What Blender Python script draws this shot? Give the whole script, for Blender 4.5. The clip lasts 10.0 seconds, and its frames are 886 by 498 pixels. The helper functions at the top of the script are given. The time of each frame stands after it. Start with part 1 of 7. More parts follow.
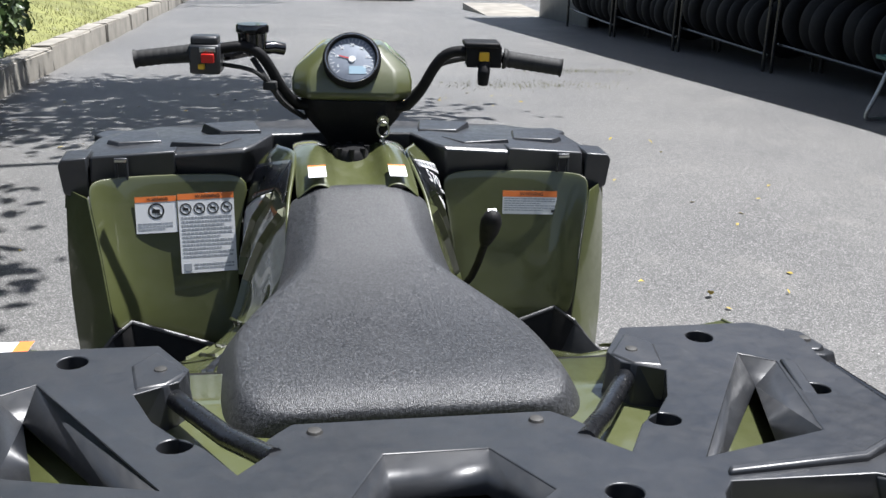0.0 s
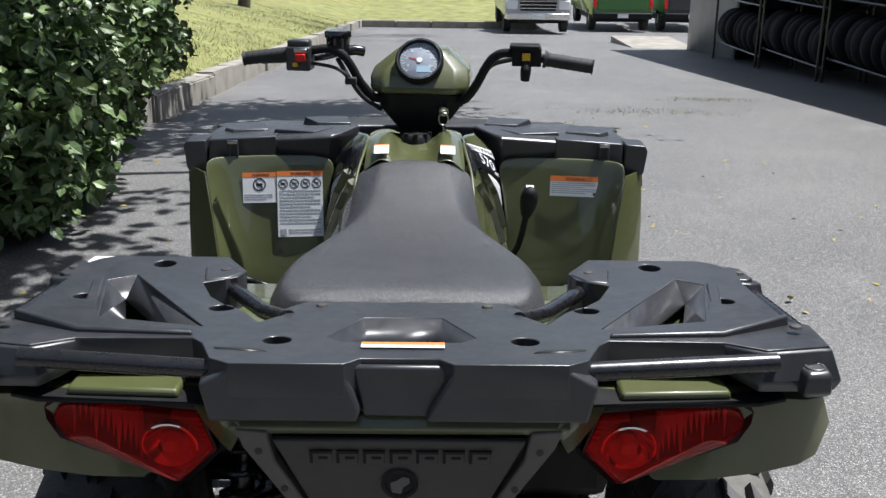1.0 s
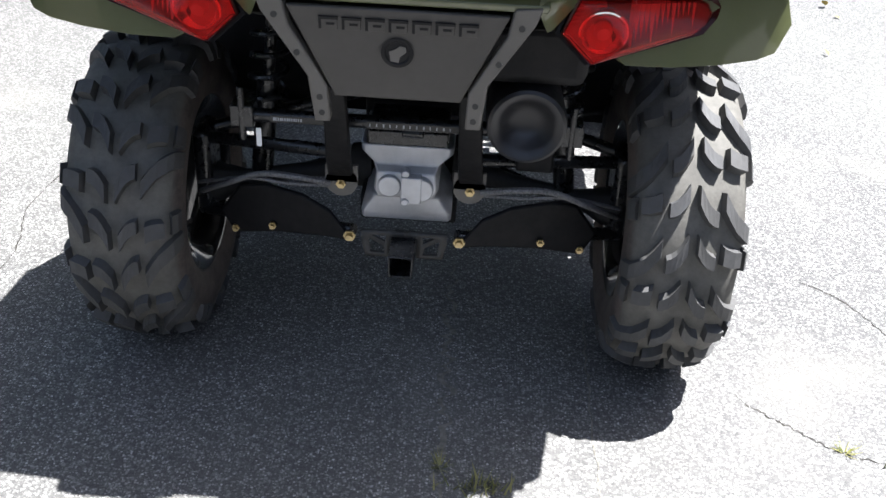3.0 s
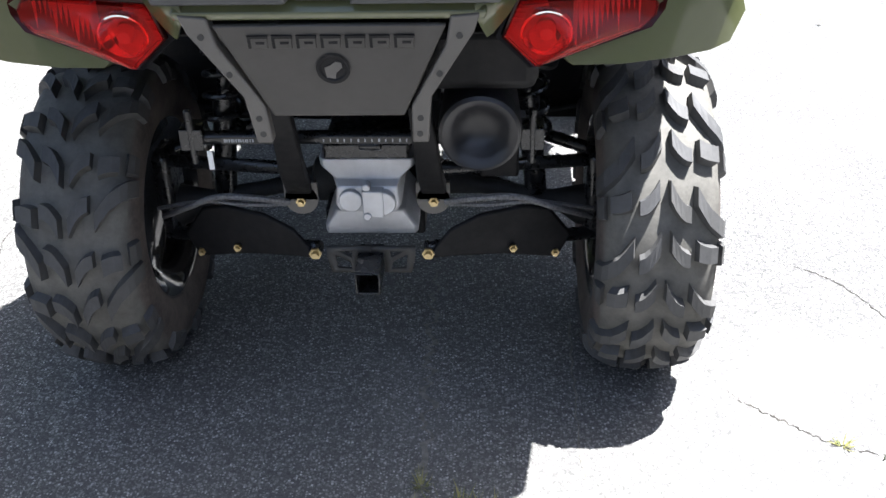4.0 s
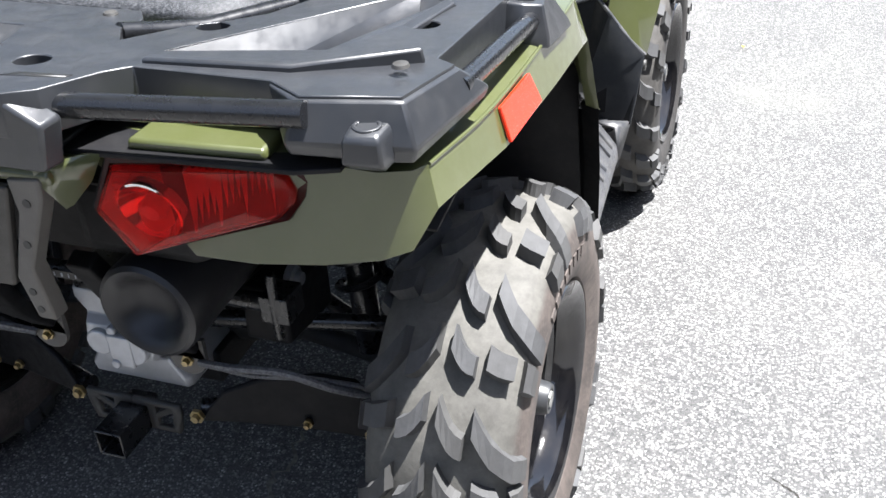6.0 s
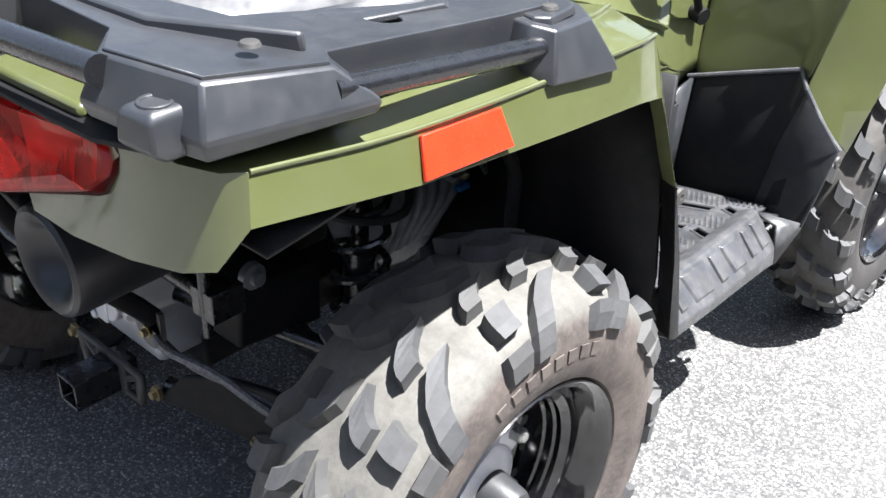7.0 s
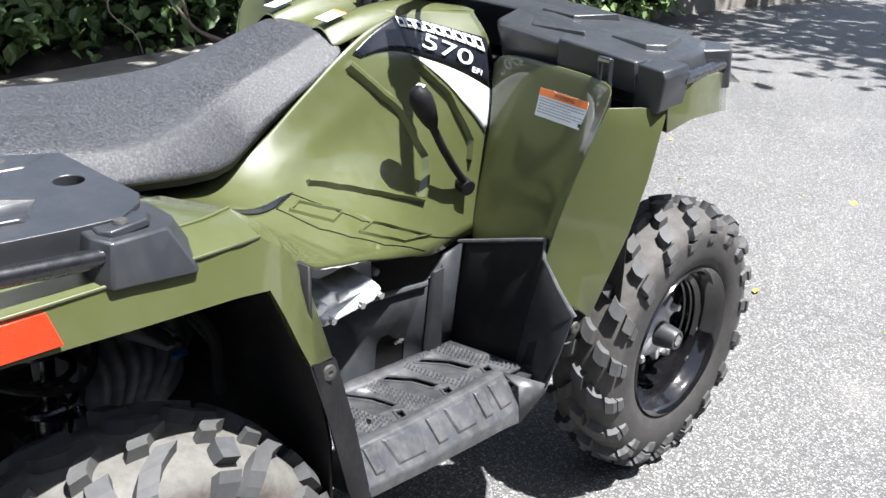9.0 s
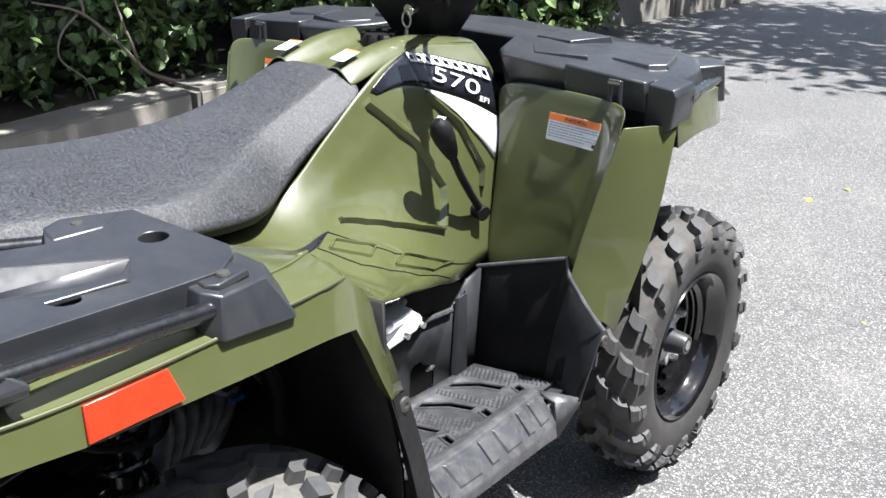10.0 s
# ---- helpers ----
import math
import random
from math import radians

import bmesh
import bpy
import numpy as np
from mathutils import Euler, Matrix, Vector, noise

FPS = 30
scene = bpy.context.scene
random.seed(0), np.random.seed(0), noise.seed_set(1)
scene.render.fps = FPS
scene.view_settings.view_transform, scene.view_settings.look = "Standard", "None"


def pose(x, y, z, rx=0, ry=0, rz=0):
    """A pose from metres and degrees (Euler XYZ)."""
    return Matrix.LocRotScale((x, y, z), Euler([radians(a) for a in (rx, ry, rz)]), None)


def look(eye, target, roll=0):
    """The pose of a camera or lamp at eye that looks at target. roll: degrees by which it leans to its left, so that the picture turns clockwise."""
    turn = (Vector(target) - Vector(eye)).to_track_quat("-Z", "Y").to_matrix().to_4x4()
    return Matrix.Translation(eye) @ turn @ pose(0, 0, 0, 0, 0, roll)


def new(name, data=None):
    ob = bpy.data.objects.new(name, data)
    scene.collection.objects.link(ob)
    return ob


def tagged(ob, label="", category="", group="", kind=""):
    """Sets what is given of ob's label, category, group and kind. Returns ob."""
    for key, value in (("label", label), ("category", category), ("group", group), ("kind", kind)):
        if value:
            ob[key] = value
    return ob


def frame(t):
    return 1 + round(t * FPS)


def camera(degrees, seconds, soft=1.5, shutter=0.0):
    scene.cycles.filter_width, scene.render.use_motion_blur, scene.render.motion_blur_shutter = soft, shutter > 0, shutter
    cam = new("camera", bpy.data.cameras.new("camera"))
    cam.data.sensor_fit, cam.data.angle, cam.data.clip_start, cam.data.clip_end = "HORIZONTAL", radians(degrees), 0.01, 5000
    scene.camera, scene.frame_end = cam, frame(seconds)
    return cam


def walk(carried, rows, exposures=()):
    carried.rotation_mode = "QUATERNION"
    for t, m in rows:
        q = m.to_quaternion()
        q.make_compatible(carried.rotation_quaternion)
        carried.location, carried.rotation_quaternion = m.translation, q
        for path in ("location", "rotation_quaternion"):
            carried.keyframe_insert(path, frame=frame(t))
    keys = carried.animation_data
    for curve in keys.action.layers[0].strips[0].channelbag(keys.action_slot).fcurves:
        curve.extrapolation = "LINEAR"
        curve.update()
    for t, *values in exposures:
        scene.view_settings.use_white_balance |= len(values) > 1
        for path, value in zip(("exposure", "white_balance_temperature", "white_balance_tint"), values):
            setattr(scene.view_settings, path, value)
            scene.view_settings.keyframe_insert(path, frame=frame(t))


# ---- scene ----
cam = camera(47.5, 10.0)
EXPOSURE = [(0.0, 1.05), (0.6, 0.92), (1.2, 0.82), (1.6, 1.08), (2.0, 1.55), (2.5, 1.88), (4.0, 2.5), (4.5, 2.58), (5.0, 2.35), (5.5, 1.98), (7.0, 2.26), (7.5, 2.2), (8.0, 1.78), (9.0, 1.74), (10.0, 1.65)]
PATH = [
    (0, (-0.157, -1.15, 1.474), (0.169, 0.712, 0.82), 1.8),
    (0.5, (-0.025, -1.371, 1.487), (0.06, 0.529, 0.866), 1.6),
    (1, (0.034, -1.582, 1.457), (0.063, 0.326, 0.861), 0.8),
    (1.5, (0.07, -1.763, 1.425), (0.081, 0.081, 0.651), 1.9),
    (1.8, (0.094, -1.817, 1.404), (0.07, 0.005, 0.581), 1.6),
    (2, (0.105, -1.832, 1.387), (0.082, -0.044, 0.49), 3.5),
    (2.5, (0.111, -1.839, 1.339), (0.058, -0.126, 0.308), 3.6),
    (2.7, (0.113, -1.836, 1.326), (0.06, -0.141, 0.265), 3.5),
    (3.8, (0.156, -1.765, 1.33), (0.113, -0.077, 0.259), -0.1),
    (4, (0.217, -1.746, 1.332), (0.126, -0.07, 0.246), -1.6),
    (4.5, (0.481, -1.689, 1.336), (0.279, 0.029, 0.332), 2.8),
    (5, (0.638, -1.574, 1.323), (0.322, 0.108, 0.288), -1.1),
    (5.5, (0.767, -1.319, 1.317), (0.368, 0.318, 0.239), -1.1),
    (5.7, (0.809, -1.246, 1.316), (0.366, 0.367, 0.22), -2.6),
    (6.8, (1.052, -0.78, 1.234), (-0.053, 0.537, 0.212), 1.3),
    (7, (1.106, -0.752, 1.21), (-0.023, 0.542, 0.184), 2.4),
    (7.5, (1.269, -0.739, 1.255), (0.14, 0.499, 0.164), 4.6),
    (8, (1.374, -0.622, 1.302), (0.214, 0.653, 0.287), 2.7),
    (8.5, (1.476, -0.505, 1.351), (0.282, 0.839, 0.475), 3.7),
    (9, (1.506, -0.475, 1.358), (0.258, 0.851, 0.532), 2.0),
    (9.5, (1.478, -0.503, 1.377), (0.262, 0.875, 0.587), 1.2),
    (10, (1.389, -0.628, 1.387), (0.24, 0.807, 0.599), -0.4),
]
walk(cam, [(t, look(eye, target, roll)) for t, eye, target, roll in PATH], EXPOSURE)

# ---- world, sun ----
world = bpy.data.worlds.new("sky")
scene.world = world
world.use_nodes = True
SUN_WAY = Vector((0.352, 0.135, 1.0)).normalized()
_sky = world.node_tree.nodes.new("ShaderNodeTexSky")
_sky.sky_type = "NISHITA"
_sky.sun_disc = False
_sky.sun_elevation = math.asin(SUN_WAY.z)
_sky.sun_rotation = math.atan2(SUN_WAY.x, SUN_WAY.y)
_sky.air_density, _sky.dust_density, _sky.ozone_density = 0.8, 1.2, 0.5
_tone = world.node_tree.nodes.new("ShaderNodeHueSaturation")
_tone.inputs["Saturation"].default_value = 0.8
world.node_tree.links.new(_sky.outputs[0], _tone.inputs["Color"])
world.node_tree.links.new(_tone.outputs[0], world.node_tree.nodes["Background"].inputs[0])
world.node_tree.nodes["Background"].inputs[1].default_value = 0.076
sun = new("sun", bpy.data.lights.new("sun", "SUN"))
sun.data.energy, sun.data.angle, sun.data.color = 5.0, radians(0.55), (0.985, 0.985, 1.0)
sun.matrix_world = Matrix.Translation((6, 2, 12)) @ SUN_WAY.to_track_quat("Z", "Y").to_matrix().to_4x4()

# ---- materials ----
def nodes_of(name):
    m = bpy.data.materials.new(name)
    m.use_nodes = True
    nt = m.node_tree
    return m, nt, nt.nodes["Principled BSDF"]


def add(nt, kind, **inputs):
    n = nt.nodes.new("ShaderNode" + kind)
    for key, value in inputs.items():
        n.inputs[key.replace("_", " ")].default_value = value
    return n


def coords(nt, generated=False):
    return nt.nodes.new("ShaderNodeTexCoord").outputs["Object"]


def mix(nt, fac, a, b, blend="MIX"):
    n = nt.nodes.new("ShaderNodeMix")
    n.data_type, n.blend_type = "RGBA", blend
    for slot, v in ((0, fac), (6, a), (7, b)):
        if isinstance(v, bpy.types.NodeSocket):
            nt.links.new(v, n.inputs[slot])
        else:
            n.inputs[slot].default_value = v if slot == 0 else (*v, 1.0)
    return n.outputs[2]


def ramp(nt, fac, stops):
    n = nt.nodes.new("ShaderNodeValToRGB")
    els = n.color_ramp.elements
    while len(els) < len(stops):
        els.new(0.5)
    for e, (p, c) in zip(els, stops):
        e.position = min(p, 1.0)
        e.color = (*c, 1.0) if isinstance(c, tuple) else (c, c, c, 1.0)
    nt.links.new(fac, n.inputs[0])
    return n.outputs[0]


def noise_of(nt, vec, scale, detail=4.0, rough=0.55):
    n = add(nt, "TexNoise", Scale=scale, Detail=detail, Roughness=rough)
    nt.links.new(vec, n.inputs["Vector"])
    return n.outputs["Fac"]


def bump(nt, bsdf, height, strength, distance):
    n = add(nt, "Bump", Strength=strength, Distance=distance)
    nt.links.new(height, n.inputs["Height"])
    nt.links.new(n.outputs[0], bsdf.inputs["Normal"])


def surface(name, base, rough=0.5, metal=0.0, vary=0.25, scale=6.0, grain=0.0, grain_scale=900.0, dust=0.0, dust_color=(0.32, 0.29, 0.25), coat=0.0, spec=0.5):
    """A surface with large uneven patches, fine grain and some dust."""
    m, nt, b = nodes_of(name)
    v = coords(nt)
    big = noise_of(nt, v, scale)
    lo = tuple(c * (1 - vary) for c in base)
    hi = tuple(min(1, c * (1 + vary)) for c in base)
    col = ramp(nt, big, [(0.3, lo), (0.7, hi)])
    if dust:
        d = noise_of(nt, v, scale * 3.1, 7.0, 0.7)
        f = ramp(nt, d, [(0.45, 0.0), (0.8, dust)])
        col = mix(nt, f, col, dust_color)
    nt.links.new(col, b.inputs["Base Color"])
    fine = noise_of(nt, v, scale * 9, 5.0, 0.65)
    nt.links.new(ramp(nt, fine, [(0.3, max(0.02, rough - 0.07)), (0.7, min(1, rough + 0.09))]), b.inputs["Roughness"])
    b.inputs["Metallic"].default_value = metal
    b.inputs["Coat Weight"].default_value = coat
    b.inputs["Coat Roughness"].default_value = 0.05
    b.inputs["Specular IOR Level"].default_value = spec
    if grain:
        bump(nt, b, noise_of(nt, v, grain_scale, 2.0), grain, 0.001)
    return m


GREEN = surface("olive_paint", (0.068, 0.077, 0.026), 0.42, vary=0.05, scale=4, grain=0.02, grain_scale=200, coat=1.0, dust=0.04)
BLACK = surface("black_plastic", (0.023, 0.025, 0.029), 0.36, vary=0.15, scale=5, grain=0.12, grain_scale=1400, dust=0.05, spec=0.75)
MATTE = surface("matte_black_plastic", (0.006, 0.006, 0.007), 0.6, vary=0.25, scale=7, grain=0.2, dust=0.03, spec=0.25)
GREY = surface("dark_grey_plastic", (0.035, 0.034, 0.032), 0.55, vary=0.15, scale=6, grain=0.2, dust=0.08)
STEP = surface("worn_grey_plastic", (0.05, 0.052, 0.057), 0.38, vary=0.3, scale=14, grain=0.3, dust=0.25)
TUBE = surface("black_coated_steel", (0.01, 0.0105, 0.012), 0.28, vary=0.2, scale=8, coat=0.3)
RIM = surface("black_gloss_steel", (0.005, 0.005, 0.006), 0.1, vary=0.2, scale=12, coat=0.6, dust=0.03)
ALLOY = surface("cast_aluminium", (0.5, 0.51, 0.53), 0.42, metal=0.45, vary=0.2, scale=14, grain=0.4, grain_scale=420, dust=0.15)
STEEL = surface("zinc_steel", (0.5, 0.5, 0.48), 0.3, metal=1.0, vary=0.2, scale=20)
BRASS = surface("yellow_zinc_bolt", (0.45, 0.36, 0.2), 0.35, metal=1.0, vary=0.2, scale=30)
HUBM = surface("grey_hub_plastic", (0.032, 0.033, 0.035), 0.4, vary=0.2, scale=20)
WHITE = surface("white_label", (0.78, 0.79, 0.8), 0.4, vary=0.03)
ORANGE = surface("orange_label", (0.85, 0.22, 0.05), 0.4, vary=0.03)
INK = surface("black_ink", (0.02, 0.02, 0.02), 0.4, vary=0.1)
PALE_INK = surface("grey_ink", (0.33, 0.35, 0.38), 0.4, vary=0.1)
SILVER = surface("silver_decal", (0.55, 0.56, 0.57), 0.35, vary=0.05)
DECAL = surface("black_decal", (0.009, 0.01, 0.015), 0.3, vary=0.1, coat=0.4)
REFLECT = surface("orange_reflector", (0.8, 0.034, 0.012), 0.22, vary=0.08, scale=60, coat=0.5)
YELLOW = surface("yellow_button", (0.75, 0.45, 0.03), 0.4, vary=0.1)
REDBTN = surface("red_button", (0.6, 0.02, 0.015), 0.35, vary=0.1)
RUBBER = surface("black_rubber", (0.02, 0.02, 0.02), 0.7, vary=0.25, scale=20)
ENGINE = surface("engine_grey", (0.2, 0.205, 0.215), 0.45, metal=0.3, vary=0.4, scale=25)


def seat_vinyl():
    m, nt, b = nodes_of("seat_vinyl")
    v = coords(nt)
    n = add(nt, "TexVoronoi", Scale=640.0)
    nt.links.new(v, n.inputs["Vector"])
    fine = noise_of(nt, v, 250.0, 6.0, 0.8)
    big = noise_of(nt, v, 7.0)
    col = mix(nt, ramp(nt, fine, [(0.45, 0.0), (0.72, 1.0)]), (0.012, 0.013, 0.015), (0.15, 0.153, 0.162))
    col = mix(nt, ramp(nt, big, [(0.35, 0.0), (0.75, 0.3)]), col, (0.07, 0.071, 0.075))
    nt.links.new(col, b.inputs["Base Color"])
    b.inputs["Roughness"].default_value = 0.4
    bump(nt, b, mix(nt, 0.5, n.outputs["Distance"], fine), 0.6, 0.002)
    return m


def tyre_rubber(name, wall, wall_dark, tread, edge=0.262):
    """Rubber with brown streaked sidewalls and a band of dried pale mud between the lugs."""
    m, nt, b = nodes_of(name)
    v = coords(nt)
    med = noise_of(nt, v, 30.0, 6.0, 0.7)
    fine = noise_of(nt, v, 140.0, 4.0, 0.7)
    streak = noise_of(nt, v, 17.0, 5.0, 0.65)
    flat = nt.nodes.new("ShaderNodeVectorMath")
    flat.operation = "MULTIPLY"
    flat.inputs[1].default_value = (0.0, 1.0, 1.0)
    nt.links.new(v, flat.inputs[0])
    far = nt.nodes.new("ShaderNodeVectorMath")
    far.operation = "LENGTH"
    nt.links.new(flat.outputs[0], far.inputs[0])
    wob = nt.nodes.new("ShaderNodeMath")
    wob.operation = "MULTIPLY_ADD"
    wob.inputs[1].default_value = 0.02
    nt.links.new(med, wob.inputs[0])
    nt.links.new(far.outputs["Value"], wob.inputs[2])
    band = nt.nodes.new("ShaderNodeMapRange")
    band.inputs["From Min"].default_value, band.inputs["From Max"].default_value = edge, edge + 0.014
    nt.links.new(wob.outputs[0], band.inputs["Value"])
    side = mix(nt, ramp(nt, streak, [(0.38, 0.0), (0.62, 1.0)]), wall_dark, wall)
    side = mix(nt, ramp(nt, fine, [(0.45, 0.0), (0.8, 0.5)]), side, tuple(c * 1.6 for c in wall))
    mud = mix(nt, ramp(nt, med, [(0.35, 0.0), (0.7, 1.0)]), tuple(c * 0.7 for c in tread), tuple(c * 1.15 for c in tread))
    mud = mix(nt, ramp(nt, fine, [(0.5, 0.0), (0.8, 0.45)]), mud, tuple(c * 0.5 for c in tread))
    nt.links.new(mix(nt, band.outputs[0], side, mud), b.inputs["Base Color"])
    b.inputs["Roughness"].default_value = 0.75
    bump(nt, b, fine, 0.3, 0.0015)
    return m


def lug_rubber(name="tread_rubber", tone=1.0):
    m, nt, b = nodes_of(name)
    v = coords(nt)
    rnd = nt.nodes.new("ShaderNodeObjectInfo").outputs["Random"]
    med = noise_of(nt, v, 45.0, 5.0, 0.7)
    col = mix(nt, ramp(nt, med, [(0.35, 0.0), (0.75, 0.7)]), tuple(c * tone for c in (0.07, 0.071, 0.074)), tuple(c * tone for c in (0.13, 0.132, 0.137)))
    col = mix(nt, ramp(nt, rnd, [(0.0, 0.0), (1.0, 0.3)]), col, tuple(c * tone for c in (0.16, 0.15, 0.13)))
    nt.links.new(col, b.inputs["Base Color"])
    b.inputs["Roughness"].default_value = 0.7
    bump(nt, b, med, 0.3, 0.0015)
    return m


def red_lens():
    m, nt, b = nodes_of("red_lens")
    v = coords(nt)
    w = noise_of(nt, v, 22.0, 1.0)
    col = mix(nt, ramp(nt, w, [(0.35, 0.0), (0.7, 1.0)]), (0.7, 0.006, 0.004), (0.9, 0.016, 0.01))
    nt.links.new(col, b.inputs["Base Color"])
    b.inputs["Roughness"].default_value = 0.1
    b.inputs["Coat Weight"].default_value = 0.25
    cut = add(nt, "TexVoronoi", Scale=260.0)
    nt.links.new(v, cut.inputs["Vector"])
    bump(nt, b, cut.outputs["Distance"], 0.5, 0.0025)
    return m


def asphalt():
    m, nt, b = nodes_of("weathered_asphalt")
    v = coords(nt)
    wob = nt.nodes.new("ShaderNodeTexNoise")
    wob.inputs["Scale"].default_value, wob.inputs["Detail"].default_value = 240.0, 2.0
    nt.links.new(v, wob.inputs["Vector"])
    shift = nt.nodes.new("ShaderNodeVectorMath")
    shift.operation = "MULTIPLY_ADD"
    shift.inputs[1].default_value = (0.005, 0.005, 0.005)
    nt.links.new(wob.outputs["Color"], shift.inputs[0])
    nt.links.new(v, shift.inputs[2])
    grit = noise_of(nt, v, 520.0, 3.0, 0.75)
    col = ramp(nt, grit, [(0.3, (0.018, 0.018, 0.019)), (0.52, (0.075, 0.074, 0.072)), (0.76, (0.18, 0.177, 0.172))])
    # stones of three sizes in the dark binder, each with its own tone; only some are pale
    bed = None
    for scale, lo, hi, light, dark in ((120.0, 0.25, 1.0, (0.25, 0.245, 0.236), 0.55), (190.0, 0.38, 1.0, (0.36, 0.353, 0.342), 0.53), (165.0, 0.68, 0.95, (0.56, 0.55, 0.535), 0.45)):
        vor = add(nt, "TexVoronoi", Scale=scale)
        nt.links.new(shift.outputs[0], vor.inputs["Vector"])
        sep = nt.nodes.new("ShaderNodeSeparateColor")
        nt.links.new(vor.outputs["Color"], sep.inputs[0])
        tone = ramp(nt, sep.outputs[0], [(lo, 0.0), (hi, 1.0)])
        body = ramp(nt, vor.outputs["Distance"], [(0.3, 1.0), (dark, 0.0)])
        stone = mix(nt, 1.0, tone, body, "MULTIPLY")
        col = mix(nt, stone, col, light)
        bed = stone if bed is None else mix(nt, 1.0, bed, stone, "ADD")
    # small pits where stones are lost
    pit = noise_of(nt, shift.outputs[0], 170.0, 2.5, 0.55)
    col = mix(nt, ramp(nt, pit, [(0.36, 0.8), (0.46, 0.0)]), col, (0.025, 0.025, 0.026))
    speck = noise_of(nt, v, 900.0, 2.0, 0.6)
    col = mix(nt, ramp(nt, speck, [(0.35, 0.35), (0.6, 0.0)]), col, (0.03, 0.03, 0.031))
    big = noise_of(nt, v, 0.55, 6.0, 0.6)
    col = mix(nt, ramp(nt, big, [(0.4, 0.0), (0.75, 0.2)]), col, (0.3, 0.29, 0.265))
    mid = noise_of(nt, v, 3.1, 6.0, 0.65)
    col = mix(nt, ramp(nt, mid, [(0.55, 0.0), (0.8, 0.3)]), col, (0.06, 0.06, 0.062))
    stain = noise_of(nt, v, 1.7, 4.0, 0.5)
    col = mix(nt, ramp(nt, stain, [(0.6, 0.0), (0.78, 0.22)]), col, (0.34, 0.32, 0.285))
    nt.links.new(col, b.inputs["Base Color"])
    b.inputs["Roughness"].default_value = 0.62
    bump(nt, b, mix(nt, 0.5, grit, bed), 0.35, 0.005)
    return m


def leafy(name, a, c, soft=0.25):
    m, nt, b = nodes_of(name)
    rnd = nt.nodes.new("ShaderNodeNewGeometry").outputs["Random Per Island"]
    nt.links.new(ramp(nt, rnd, [(0.0, a), (1.0, c)]), b.inputs["Base Color"])
    b.inputs["Roughness"].default_value = 0.42
    b.inputs["Subsurface Weight"].default_value = 0.0
    b.inputs["Transmission Weight"].default_value = 0.0
    return m


DARKLENS = surface("dark_red_lens", (0.028, 0.001, 0.001), 0.12, vary=0.1, spec=0.25)
SEAT, LUG, LENS, ASPHALT = seat_vinyl(), lug_rubber("tread_rubber", 0.6), red_lens(), asphalt()
TYRE = tyre_rubber("dusty_tyre_rubber", (0.1, 0.081, 0.071), (0.048, 0.04, 0.036), (0.115, 0.11, 0.098))
LUG_DARK = lug_rubber("dark_tread_rubber", 0.68)
TYRE_DARK = tyre_rubber("dark_tyre_rubber", (0.04, 0.037, 0.035), (0.027, 0.0255, 0.025), (0.075, 0.07, 0.064), 0.25)
LEAF = leafy("leaf_green", (0.055, 0.1, 0.03), (0.15, 0.215, 0.08))
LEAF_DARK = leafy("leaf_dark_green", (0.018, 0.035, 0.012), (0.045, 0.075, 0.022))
GRASSM = leafy("grass_blades", (0.1, 0.12, 0.03), (0.24, 0.22, 0.075))
BARK = surface("bark", (0.09, 0.07, 0.052), 0.85, vary=0.4, scale=14, grain=0.6, grain_scale=80)
CONCRETE = surface("old_concrete", (0.25, 0.232, 0.2), 0.85, vary=0.25, scale=3, grain=0.5, grain_scale=150, dust=0.4, dust_color=(0.2, 0.175, 0.14))
SOIL = surface("dark_soil", (0.034, 0.027, 0.02), 0.95, vary=0.5, scale=5, grain=0.8, grain_scale=60)
LAWN = surface("dry_lawn", (0.17, 0.175, 0.055), 0.9, vary=0.35, scale=2.2, grain=0.8, grain_scale=120)
WALLM = surface("grey_metal_sheet", (0.26, 0.27, 0.27), 0.5, metal=0.2, vary=0.12, scale=2, dust=0.2)
CARSILVER = surface("silver_car_paint", (0.42, 0.43, 0.44), 0.3, metal=0.5, vary=0.05, coat=0.6)
CARGREEN = surface("green_car_paint", (0.04, 0.16, 0.03), 0.3, vary=0.05, coat=0.6)
CARDARK = surface("dark_car_paint", (0.02, 0.025, 0.035), 0.3, vary=0.05, coat=0.6)
CHROME = surface("chrome", (0.7, 0.7, 0.7), 0.12, metal=1.0, vary=0.05)
GLASSY = surface("dark_window", (0.012, 0.014, 0.016), 0.08, vary=0.1, coat=0.5)
BENCHM = surface("teal_paint", (0.03, 0.14, 0.12), 0.5, vary=0.15)
GAUGEM = surface("gauge_face", (0.26, 0.29, 0.34), 0.35, vary=0.12, scale=60)

